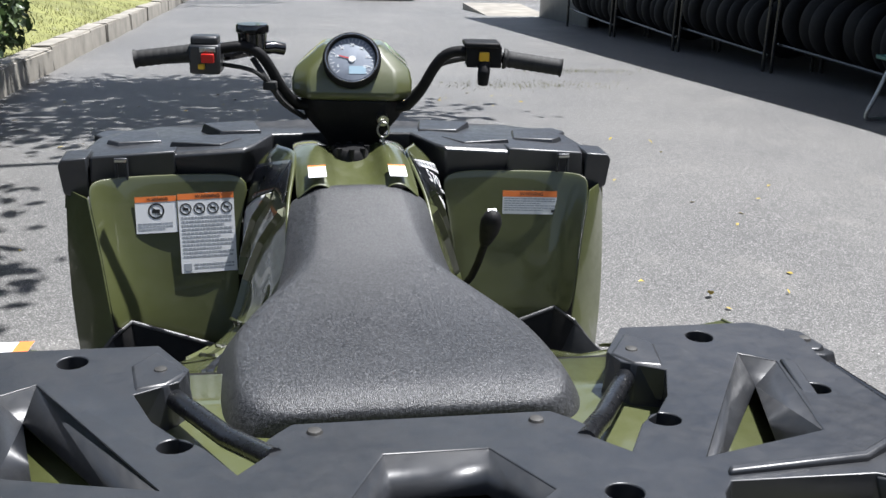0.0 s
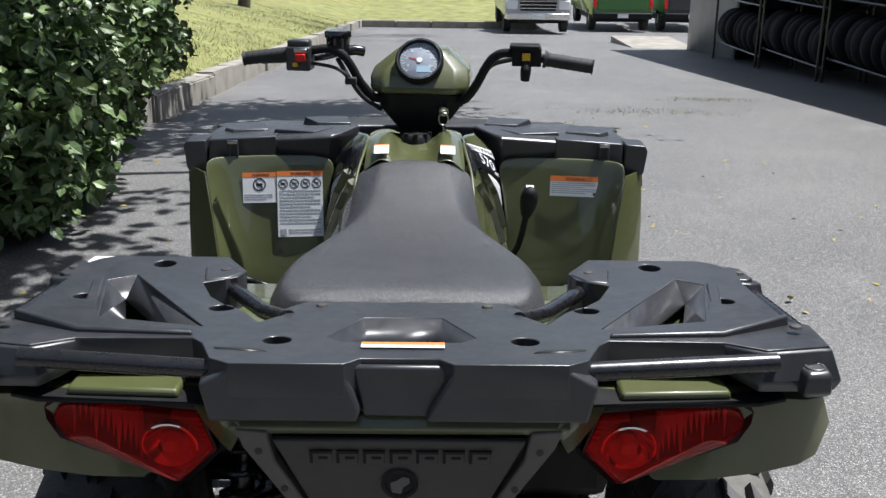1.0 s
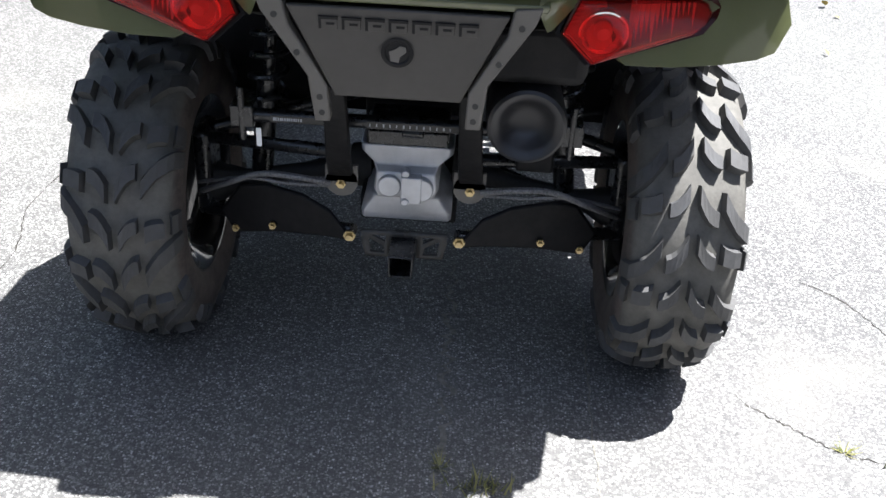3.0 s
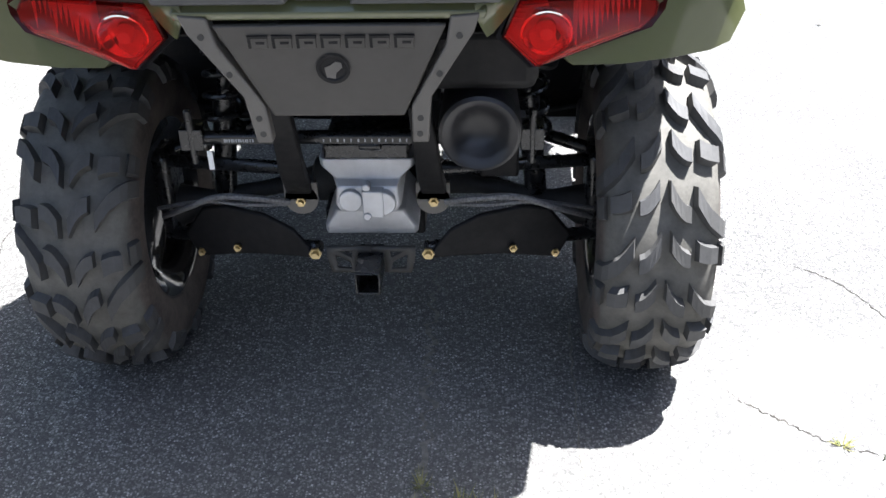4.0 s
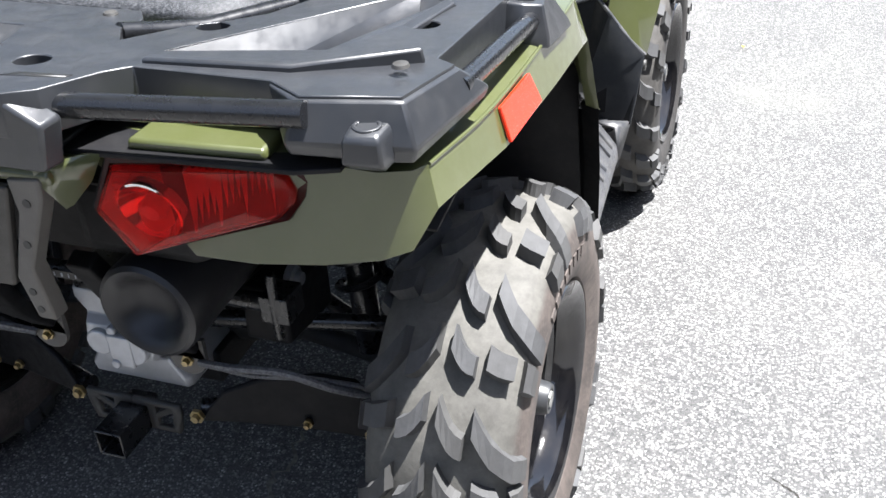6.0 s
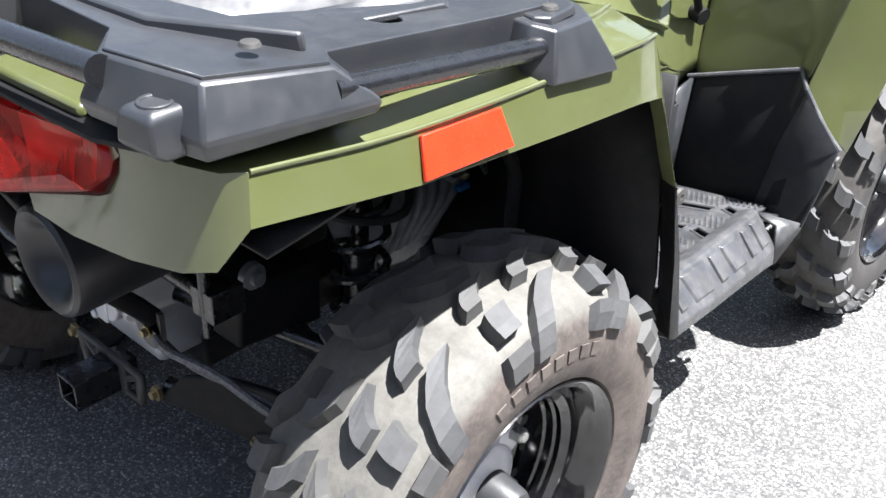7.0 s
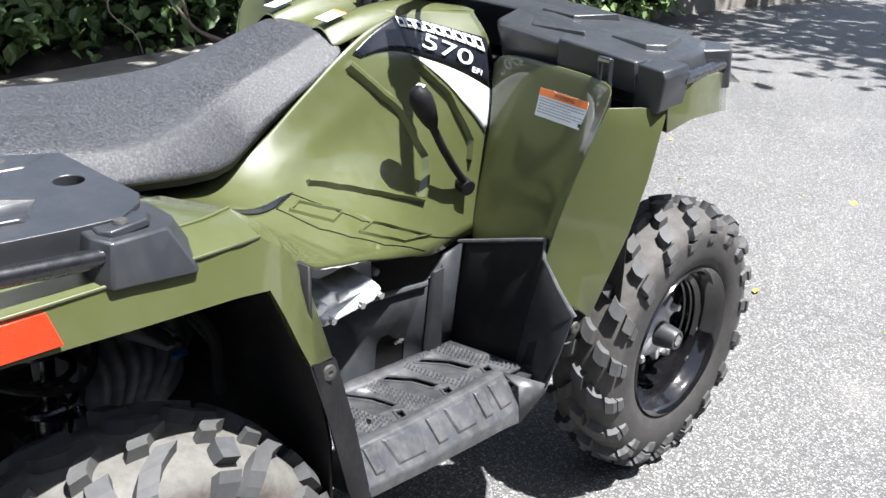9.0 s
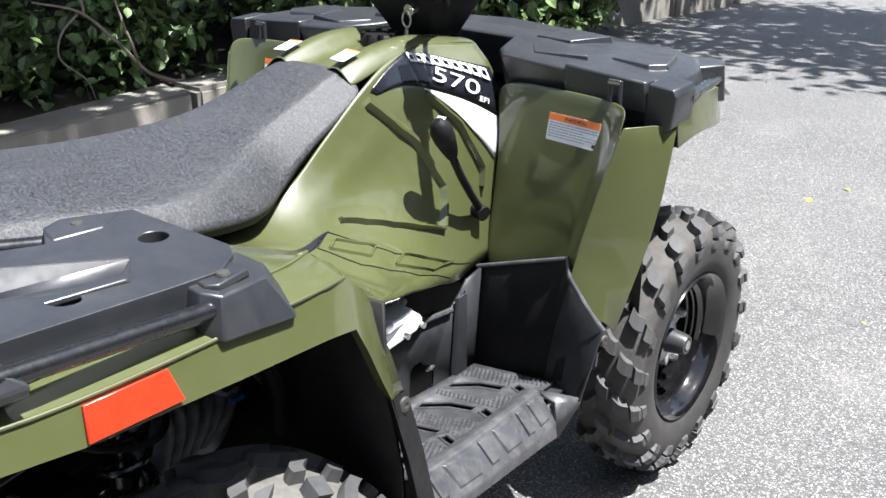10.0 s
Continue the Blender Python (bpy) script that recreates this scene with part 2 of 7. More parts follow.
# ---- mesh helpers ----
def finish(name, bm, material, parent=None, label="", bevel=0.0, segs=2, solid=0.0, smooth=38, m=None):
    bmesh.ops.recalc_face_normals(bm, faces=bm.faces[:])
    me = bpy.data.meshes.new(name)
    bm.to_mesh(me)
    bm.free()
    for mt in material if isinstance(material, (list, tuple)) else [material]:
        me.materials.append(mt)
    me.polygons.foreach_set("use_smooth", [True] * len(me.polygons))
    me.set_sharp_from_angle(angle=radians(smooth))
    ob = new(name, me)
    if solid:
        mod = ob.modifiers.new("thick", "SOLIDIFY")
        mod.thickness, mod.offset = solid, -1.0
    if bevel:
        mod = ob.modifiers.new("edge", "BEVEL")
        mod.width, mod.segments, mod.limit_method, mod.angle_limit = bevel, segs, "ANGLE", radians(28)
    if m is not None:
        ob.matrix_basis = m
    if parent is not None:
        ob.parent = parent
    if label:
        tagged(ob, label=label)
    return ob


def flipped(bm):
    """A copy of bm mirrored across the middle plane x = 0."""
    other = bm.copy()
    for v in other.verts:
        v.co.x = -v.co.x
    bmesh.ops.reverse_faces(other, faces=other.faces[:])
    return other


def both(name, bm, material, parent, label="", **kw):
    other = flipped(bm)
    return finish(name, bm, material, parent, label, **kw), finish(name, other, material, parent, label, **kw)


def prism(bm, outline, axis, a, b, inset=0.0, shift=(0.0, 0.0)):
    """A solid from a closed outline (pairs), pushed along axis from a to b; its b end is scaled by 1 - inset about the middle."""
    cx = sum(p[0] for p in outline) / len(outline)
    cy = sum(p[1] for p in outline) / len(outline)

    def at(p, w):
        return {"z": (p[0], p[1], w), "y": (p[0], w, p[1]), "x": (w, p[0], p[1])}[axis]

    k = 1 - inset
    low = [bm.verts.new(at(p, a)) for p in outline]
    top = [bm.verts.new(at((cx + (p[0] - cx) * k + shift[0], cy + (p[1] - cy) * k + shift[1]), b)) for p in outline]
    n = len(outline)
    bm.faces.new(low[::-1])
    bm.faces.new(top)
    for i in range(n):
        bm.faces.new((low[i], low[(i + 1) % n], top[(i + 1) % n], top[i]))
    return low + top


def block(bm, x0, x1, y0, y1, z0, z1):
    return prism(bm, [(x0, y0), (x1, y0), (x1, y1), (x0, y1)], "z", z0, z1)


def grid(bm, rows, closed=False):
    vs = [[bm.verts.new(p) for p in row] for row in rows]
    for a, b in zip(vs, vs[1:]):
        n = len(a)
        for i in range(n if closed else n - 1):
            bm.faces.new((a[i], a[(i + 1) % n], b[(i + 1) % n], b[i]))
    return vs


def smooth_path(points, steps):
    """A Catmull-Rom line through points."""
    pts = [Vector(p) for p in points]
    if steps <= 1 or len(pts) < 3:
        return pts
    ext = [2 * pts[0] - pts[1]] + pts + [2 * pts[-1] - pts[-2]]
    out = []
    for i in range(1, len(ext) - 2):
        p0, p1, p2, p3 = ext[i - 1 : i + 3]
        for s in range(steps):
            t = s / steps
            out.append(0.5 * (2 * p1 + (p2 - p0) * t + (2 * p0 - 5 * p1 + 4 * p2 - p3) * t * t + (3 * p1 - p0 - 3 * p2 + p3) * t**3))
    return out + [pts[-1]]


def tube(bm, points, radius, sides=12, steps=1, caps=True):
    pts = smooth_path(points, steps)
    radii = radius if isinstance(radius, (list, tuple)) else [radius] * len(pts)
    rings, up = [], None
    for i, p in enumerate(pts):
        way = (pts[min(i + 1, len(pts) - 1)] - pts[max(i - 1, 0)]).normalized()
        if up is None:
            up = way.orthogonal().normalized()
        up = (up - way * up.dot(way)).normalized()
        side = way.cross(up)
        rings.append([bm.verts.new(p + radii[i] * (math.cos(a) * up + math.sin(a) * side)) for a in (2 * math.pi * k / sides for k in range(sides))])
    for a, b in zip(rings, rings[1:]):
        for k in range(sides):
            bm.faces.new((a[k], a[(k + 1) % sides], b[(k + 1) % sides], b[k]))
    if caps:
        bm.faces.new(rings[0][::-1])
        bm.faces.new(rings[-1])
    return rings


def spin(bm, profile, segs=48, axis="x"):
    """A turned body: profile of (along, radius) round an axis through the origin."""
    rings = []
    for k in range(segs):
        a = 2 * math.pi * k / segs
        c, s = math.cos(a), math.sin(a)
        rings.append([bm.verts.new((u, r * c, r * s) if axis == "x" else ((r * c, u, r * s) if axis == "y" else (r * c, r * s, u))) for u, r in profile])
    for k in range(segs):
        a, b = rings[k], rings[(k + 1) % segs]
        for i in range(len(profile) - 1):
            bm.faces.new((a[i], a[i + 1], b[i + 1], b[i]))
    bmesh.ops.remove_doubles(bm, verts=bm.verts[:], dist=1e-5)


def rod(bm, a, b, r, sides=12):
    tube(bm, [a, b], r, sides)


def sheet(bm, loops, height):
    """A plate with holes from closed loops of (x, y): the top skin, at height(x, y)."""
    edges = []
    for loop in loops:
        vs = [bm.verts.new((x, y, 0)) for x, y in loop]
        edges += [bm.edges.new((vs[i], vs[(i + 1) % len(vs)])) for i in range(len(vs))]
    bmesh.ops.triangle_fill(bm, use_beauty=True, use_dissolve=False, edges=edges)
    for v in bm.verts:
        v.co.z = height(v.co.x, v.co.y)


def thicken(bm, depth):
    for f in bm.faces:
        if f.normal.z < 0:
            f.normal_flip()
    bm.normal_update()
    made = bmesh.ops.extrude_face_region(bm, geom=bm.faces[:])
    for v in made["geom"]:
        if isinstance(v, bmesh.types.BMVert):
            v.co.z -= depth


def ring(cx, cy, r, n=16):
    return [(cx + r * math.cos(2 * math.pi * k / n), cy + r * math.sin(2 * math.pi * k / n)) for k in range(n)]


def letters(text, size, material, parent, m, label=""):
    """Raised lettering in the built-in font, as a mesh."""
    cu = bpy.data.curves.new("lettering", "FONT")
    cu.body, cu.size, cu.align_x, cu.align_y, cu.extrude = text, size, "CENTER", "CENTER", 0.0003
    tmp = bpy.data.objects.new("lettering", cu)
    me = bpy.data.meshes.new_from_object(tmp)
    bpy.data.objects.remove(tmp)
    bpy.data.curves.remove(cu)
    me.materials.append(material)
    ob = new("lettering", me)
    ob.matrix_basis = m
    ob.parent = parent
    if label:
        tagged(ob, label=label)
    return ob

# ---- the quad bike ----
PLATEM = surface("warm_grey_plastic", (0.05, 0.046, 0.041), 0.55, vary=0.1, scale=6, grain=0.3)
BRACKM = surface("pale_grey_plastic", (0.105, 0.098, 0.089), 0.55, vary=0.1, scale=6, grain=0.3)
quad = tagged(new("quad_bike"), label="olive green four-wheel quad bike with black plastic racks, parked on asphalt", category="quad bike")


def face_at(origin, right, up):
    r, u = Vector(right).normalized(), Vector(up)
    u = (u - r * u.dot(r)).normalized()
    n = r.cross(u)
    return Matrix(((r.x, u.x, n.x, origin[0]), (r.y, u.y, n.y, origin[1]), (r.z, u.z, n.z, origin[2]), (0, 0, 0, 1)))


# -- wheels --
def wheel_profile(w, tyre_r):
    return [(-0.72 * w, 0.166), (-0.9 * w, 0.178), (-1.0 * w, 0.208), (-0.985 * w, 0.238), (-0.9 * w, 0.266), (-0.74 * w, tyre_r - 0.012), (-0.45 * w, tyre_r - 0.004), (0.0, tyre_r)]


def lug_mesh(profile, sa, ta, sb, tb, wa, wb, height, n=4, low=1.0):
    """One tread block that follows the carcass from arc length sa to sb and from angle ta to tb."""
    pts = [Vector((p[0], p[1])) for p in profile]
    lens = [0.0]
    for a, b in zip(pts, pts[1:]):
        lens.append(lens[-1] + (b - a).length)

    def at(s):
        s = min(max(s, 0), lens[-1] - 1e-6)
        i = max(k for k in range(len(lens)) if lens[k] <= s)
        i = min(i, len(pts) - 2)
        d = (pts[i + 1] - pts[i]).normalized()
        return pts[i] + d * (s - lens[i]), Vector((-d.y, d.x))

    bm = bmesh.new()
    rows = []
    for k in range(n + 1):
        f = k / n
        p, nn = at(sa + (sb - sa) * f)
        if nn.y < 0 and abs(nn.y) > abs(nn.x):
            nn = -nn
        th = ta + (tb - ta) * (f + 0.25 * math.sin(math.pi * f))
        w = wa + (wb - wa) * f
        row = []
        up = height * (1 + (low - 1) * f)
        for off, side, wide in ((-0.004, -1, 1.0), (up, -1, 0.8), (up, 1, 0.8), (-0.004, 1, 1.0)):
            q = p + nn * off
            a = th + side * wide * w / 2 / max(q.y, 0.1)
            row.append((q.x, q.y * math.cos(a), q.y * math.sin(a)))
        rows.append(row)
    vs = grid(bm, rows, closed=True)
    bm.faces.new(vs[0][::-1])
    bm.faces.new(vs[-1])
    bmesh.ops.recalc_face_normals(bm, faces=bm.faces[:])
    return bm


def make_wheel(name, label, half, pitches, m, size=1.0, front=False):
    m = m @ Matrix.Diagonal((1, size, size, 1))
    w, R = half, 0.29
    prof = wheel_profile(w, R)
    full = prof + [(-x, r) for x, r in prof[-2::-1]]
    bm = bmesh.new()
    o = 0.8 * w
    # rim: outer flange, drop centre, disc with slots
    spin(bm, [(o, 0.166), (o + 0.007, 0.174), (o + 0.011, 0.172), (o + 0.007, 0.164), (o - 0.003, 0.157), (o - 0.012, 0.154), (o - 0.02, 0.146), (o - 0.034, 0.144), (o - 0.042, 0.134), (o - 0.05, 0.1345), (o - 0.053, 0.131), (o - 0.064, 0.1305), (o - 0.067, 0.127), (o - 0.088, 0.1265),
              (o - 0.098, 0.122), (o - 0.106, 0.106), (o - 0.098, 0.088), (o - 0.1, 0.03), (o - 0.108, 0.03), (o - 0.115, 0.106), (o - 0.135, 0.13), (-o, 0.158), (-o - 0.008, 0.174), (-o, 0.166), (-0.3 * w, 0.133), (o - 0.05, 0.138), (o, 0.166)], 56)
    rim = finish(name, bm, RIM, quad, label, m=m)
    bm = bmesh.new()
    spin(bm, full, 72)
    rubber = TYRE_DARK if front else TYRE
    finish("tyre", bm, rubber, rim, "dark off-road tyre" if front else "dusty black off-road tyre")
    # raised moulding bars and rings on the sidewall
    bm = bmesh.new()
    for r0, r1, a0, a1, n in () if front else ((0.212, 0.228, 0.9, 1.75, 8), (0.212, 0.228, 3.6, 4.5, 8)):
        for k in range(n):
            a, b = a0 + (a1 - a0) * k / n, a0 + (a1 - a0) * (k + 0.62) / n
            x0 = w * 0.995
            pts = [(x0, r * math.cos(t), r * math.sin(t)) for r, t in ((r0, a), (r0, b), (r1, b + 0.01), (r1, a + 0.01))]
            low = [bm.verts.new(p) for p in pts]
            top = [bm.verts.new((p[0] + 0.002, p[1], p[2])) for p in pts]
            bm.faces.new(top)
            for i in range(4):
                bm.faces.new((low[i], low[(i + 1) % 4], top[(i + 1) % 4], top[i]))
    tagged(finish("sidewall_marking", bm, rubber, rim), kind="stuff")
    # tread
    total = sum((Vector(a) - Vector(b)).length for a, b in zip(full, full[1:]))
    mid = total / 2
    k = w / 0.11
    kinds = []
    for s in (1, -1) if front else ():
        # slanting rows of three small blocks and a low one on the shoulder
        kinds += [
            (s, 0.0, lug_mesh(full, mid + s * 0.002 * k, 0.0, mid + s * 0.038 * k, 0.06, 0.038, 0.034, 0.018)),
            (s, 0.0, lug_mesh(full, mid + s * 0.05 * k, 0.13, mid + s * 0.084 * k, 0.18, 0.038, 0.034, 0.018)),
            (s, 0.0, lug_mesh(full, mid + s * 0.094 * k, 0.22, mid + s * 0.122 * k, 0.25, 0.036, 0.032, 0.016, 4, 0.75)),
            (s, 0.0, lug_mesh(full, mid + s * 0.13 * k, 0.27, mid + s * 0.155 * k, 0.29, 0.034, 0.028, 0.009, 4, 0.5)),
        ]
    for s in () if front else (1, -1):
        kinds += [
            (s, 0.0, lug_mesh(full, mid + s * 0.05 * k, 0.03, mid + s * 0.13 * k, 0.24, 0.038, 0.034, 0.019, 6, 0.45)),
            (s, 0.0, lug_mesh(full, mid + s * 0.056 * k, 0.335, mid + s * 0.086 * k, 0.36, 0.038, 0.034, 0.018)),
            (s, 0.0, lug_mesh(full, mid + s * 0.102 * k, 0.38, mid + s * 0.13 * k, 0.39, 0.042, 0.038, 0.014, 4, 0.5)),
            (s, 0.0, lug_mesh(full, mid + s * 0.006 * k, 0.0, mid + s * 0.042 * k, 0.13, 0.04, 0.032, 0.018)),
            (s, 0.0, lug_mesh(full, mid + s * 0.01 * k, 0.28, mid + s * 0.044 * k, 0.38, 0.038, 0.028, 0.018)),
        ]
    for s, off, lbm in kinds:
        me = bpy.data.meshes.new("tread_lug")
        lbm.to_mesh(me)
        lbm.free()
        me.materials.append(LUG_DARK if front else LUG)
        for i in range(pitches):
            a = 2 * math.pi * (i + (0.5 if s < 0 else 0.0)) / pitches
            ob = new("tread_lug", me)
            ob.matrix_basis = Matrix.Rotation(a, 4, "X")
            ob.parent = rim
    o += 0.002
    # hub: cast plate, cap and nuts
    bm = bmesh.new()
    spin(bm, [(o - 0.083, 0.0), (o - 0.068, 0.062), (o - 0.06, 0.056), (o - 0.05, 0.034), (o - 0.05, 0.0)], 24)
    for q in range(4):
        a = q * math.pi / 2 + 0.5
        pts = [Vector((0, r * math.cos(a + d), r * math.sin(a + d))) for r, d in ((0.03, -0.6), (0.088, -0.3), (0.088, 0.3), (0.03, 0.6))]
        prism(bm, [(p.y, p.z) for p in pts], "x", o - 0.08, o - 0.062)
    finish("hub", bm, ALLOY, rim, "grey cast aluminium hub", bevel=0.002)
    bm = bmesh.new()
    spin(bm, [(o - 0.055, 0.0), (o - 0.055, 0.03), (o - 0.01, 0.024), (o - 0.004, 0.021), (o - 0.004, 0.016), (o - 0.012, 0.014), (o - 0.012, 0.0)], 28)
    finish("hub_cap", bm, HUBM, rim, "dark grey hub cap")
    bm = bmesh.new()
    spin(bm, [(o - 0.014, 0.0), (o - 0.014, 0.014), (o - 0.003, 0.013), (o - 0.003, 0.0)], 6)
    finish("axle_nut", bm, STEEL, rim, "bare steel axle nut")
    for q in range(4):
        a = q * math.pi / 2 + 0.5
        bm = bmesh.new()
        spin(bm, [(o - 0.07, 0.0), (o - 0.07, 0.013), (o - 0.05, 0.011), (o - 0.044, 0.007), (o - 0.044, 0.0)], 6)
        finish("wheel_nut", bm, STEEL, rim, "bare steel wheel nut", m=Matrix.Translation((0, 0.076 * math.cos(a), 0.076 * math.sin(a))))
    bm = bmesh.new()
    for q in range(16):
        a = 2 * math.pi * q / 16
        spin_at = Matrix.Translation((o - 0.084, 0.108 * math.cos(a), 0.108 * math.sin(a)))
        bmesh.ops.create_circle(bm, cap_ends=True, radius=0.008, segments=10, matrix=spin_at @ Matrix.Rotation(radians(90), 4, "Y"))
    tagged(finish("slot", bm, INK, rim), kind="stuff")
    return rim


AXLE = 0.3
make_wheel("rear_wheel", "black steel wheel with a dusty knobbly tyre", 0.106, 11, pose(0.514, -0.008, AXLE + 0.008, 14, 0, 0), 1.045)
make_wheel("rear_wheel", "black steel wheel with a dusty knobbly tyre", 0.106, 11, pose(-0.514, -0.008, AXLE + 0.008, 40, 0, 180), 1.045)
make_wheel("front_wheel", "black steel wheel with a narrower knobbly tyre", 0.08, 19, pose(0.512, 1.264, AXLE - 0.004, 5, 0, 0), 0.99, True)
make_wheel("front_wheel", "black steel wheel with a narrower knobbly tyre", 0.08, 19, pose(-0.512, 1.264, AXLE - 0.004, 0, 0, 180), 0.99, True)


# -- rear rack --
def rack_z(x, y):
    return 0.922 + max(0.0, -0.1 - y) * 0.115


RACK = [(0.145, -0.163), (0.165, -0.19), (0.178, -0.215), (0.17, -0.238), (0.2, -0.282), (0.236, -0.214), (0.262, -0.19), (0.297, -0.135), (0.325, -0.06), (0.275, -0.032), (0.266, 0.0), (0.31, 0.075),
        (0.5, 0.075), (0.525, 0.06), (0.552, 0.02), (0.545, -0.04), (0.545, -0.255), (0.568, -0.272), (0.556, -0.378), (0.468, -0.4), (0.422, -0.366), (0.272, -0.362), (0.255, -0.385), (0.232, -0.45), (0.205, -0.471), (0.066, -0.471), (0.048, -0.448)]
bm = bmesh.new()
outer = RACK + [(-x, y) for x, y in RACK[::-1]]
holes = []
WINDOW = [(0.44, -0.022), (0.272, -0.305), (0.428, -0.257), (0.48, -0.05)]
WELL_IN = [(0.45, -0.06), (0.312, -0.258), (0.4, -0.238)]
GRIP = [(0.055, -0.254), (0.098, -0.354), (0.078, -0.376)]
GRIP_IN = [(0.046, -0.29), (0.072, -0.342), (0.064, -0.354)]
for s in (1, -1):
    for hx, hy in ((0.409, 0.034), (0.161, -0.37), (0.266, -0.205), (0.486, -0.137)):
        holes.append(ring(s * hx, hy, 0.0185, 20))
    holes.append([(s * x, y) for x, y in WINDOW])
holes.append([(x, y) for x, y in GRIP] + [(-x, y) for x, y in GRIP[::-1]])
sheet(bm, [outer] + holes, rack_z)
thicken(bm, 0.045)
rack = finish("rear_rack", bm, BLACK, quad, "black moulded plastic rear rack with round holes", bevel=0.004)
# the groove is not cut: a flat black strip paints its shade
bm = bmesh.new()
grid(bm, [[(x, y, rack_z(x, y) + 0.0006) for x, y in pair_] for pair_ in (((0.166, -0.423), (0.178, -0.41)), ((0.2, -0.418), (0.2, -0.407)), ((0.232, -0.413), (0.236, -0.404)))])
both("rack_groove_shade", bm, INK, rack, "flat dark strip standing in for the shade of the rack groove", solid=0.001)
# sloping walls of the windows and of the grip opening
bm = bmesh.new()
hi = [bm.verts.new((x, y, rack_z(x, y) - 0.0015)) for x, y in WINDOW]
lo = [bm.verts.new((x, y, rack_z(x, y) - d)) for (x, y), d in zip(WELL_IN, (0.03, 0.05, 0.05))]
for ids in ((hi[0], hi[1], lo[1], lo[0]), (hi[1], hi[2], lo[2], lo[1]), (hi[2], hi[3], lo[0], lo[2]), (hi[3], hi[0], lo[0])):
    bm.faces.new(ids)
bmesh.ops.triangulate(bm, faces=bm.faces[:])
both("rack_window", bm, BLACK, rack, "sloping walls of a rack window", solid=0.003, smooth=8)
bm = bmesh.new()
grid(bm, [[(x, y, rack_z(x, y) - 0.0015) for x, y in GRIP + [(-q, y) for q, y in GRIP[::-1]]], [(x, y, rack_z(x, y) - 0.036) for x, y in GRIP_IN + [(-q, y) for q, y in GRIP_IN[::-1]]]], closed=True)
bmesh.ops.triangulate(bm, faces=bm.faces[:])
# added plate, keeps sun from falling through the grab opening
bm2 = bmesh.new()
prism(bm2, [(-0.13, -0.24), (0.13, -0.24), (0.15, -0.4), (-0.15, -0.4)], "z", 0.872, 0.878)
finish("grip_sun_stop", bm2, MATTE, rack, "added black plate that stops sun through the grab opening")
finish("grab_handle", bm, BLACK, rack, "sloping walls of the grab opening", solid=0.003, smooth=8)
bm = bmesh.new()
prism(bm, [(0.485, -0.045), (0.5, -0.06), (0.47, -0.21), (0.452, -0.2)], "z", 0.92, 0.9275, inset=0.1)
both("rack_rib", bm, BLACK, rack, bevel=0.002)
bm = bmesh.new()
prism(bm, [(0.272, -0.352), (0.43, -0.34), (0.54, -0.274), (0.536, -0.266), (0.43, -0.328), (0.276, -0.34)], "z", 0.94, 0.9565, inset=0.02)
both("rack_rib", bm, BLACK, rack, bevel=0.003)
# bumper behind
bm = bmesh.new()
prism(bm, [(-0.2, 0.962), (-0.068, 0.962), (-0.045, 0.9), (-0.05, 0.885), (-0.235, 0.885), (-0.246, 0.935)], "y", -0.442, -0.47, inset=0.03)
prism(bm, [(0.068, 0.962), (0.2, 0.962), (0.246, 0.935), (0.235, 0.885), (0.03, 0.885), (0.035, 0.9)], "y", -0.442, -0.47, inset=0.03)
prism(bm, [(-0.06, 0.955), (0.07, 0.955), (0.045, 0.886), (-0.045, 0.886)], "y", -0.43, -0.456, inset=0.02)
prism(bm, [(-0.22, 0.896), (0.22, 0.896), (0.215, 0.885), (-0.215, 0.885)], "y", -0.34, -0.44)
finish("bumper", bm, BLACK, rack, "black plastic rear bumper edge", bevel=0.004)
# corner blocks and clamps


def stack(bm, loops):
    """A closed body through loops of places, one above the other."""
    vs = grid(bm, loops, closed=True)
    bm.faces.new(vs[0][::-1])
    bm.faces.new(vs[-1])
    return vs


bm = bmesh.new()
stack(bm, [
    [(0.43, -0.37, 0.906), (0.458, -0.412, 0.903), (0.508, -0.402, 0.899), (0.552, -0.391, 0.895), (0.566, -0.386, 0.894), (0.587, -0.24, 0.896), (0.54, -0.24, 0.9), (0.45, -0.3, 0.91)],
    [(0.428, -0.374, 0.92), (0.457, -0.419, 0.918), (0.508, -0.408, 0.915), (0.553, -0.397, 0.912), (0.572, -0.393, 0.911), (0.592, -0.238, 0.909), (0.54, -0.24, 0.912), (0.45, -0.3, 0.92)],
    [(0.42, -0.368, 0.95), (0.467, -0.404, 0.954), (0.51, -0.3935, 0.953), (0.548, -0.384, 0.952), (0.559, -0.381, 0.951), (0.571, -0.271, 0.9385), (0.545, -0.253, 0.937), (0.45, -0.3, 0.942)],
])
both("rack_corner", bm, BLACK, rack, bevel=0.003)
bm = bmesh.new()
stack(bm, [
    [(0.518, -0.412, 0.896), (0.548, -0.408, 0.895), (0.552, -0.38, 0.897), (0.512, -0.385, 0.897)],
    [(0.513, -0.424, 0.906), (0.55, -0.419, 0.905), (0.554, -0.38, 0.906), (0.51, -0.385, 0.906)],
    [(0.515, -0.423, 0.929), (0.549, -0.418, 0.928), (0.551, -0.38, 0.93), (0.511, -0.385, 0.93)],
    [(0.519, -0.418, 0.934), (0.545, -0.413, 0.934), (0.547, -0.38, 0.935), (0.515, -0.385, 0.935)],
])
spin_b = bmesh.new()
spin(spin_b, [(0.925, 0.008), (0.9305, 0.0115), (0.925, 0.015), (0.92, 0.0115), (0.925, 0.008)], 16, "z")
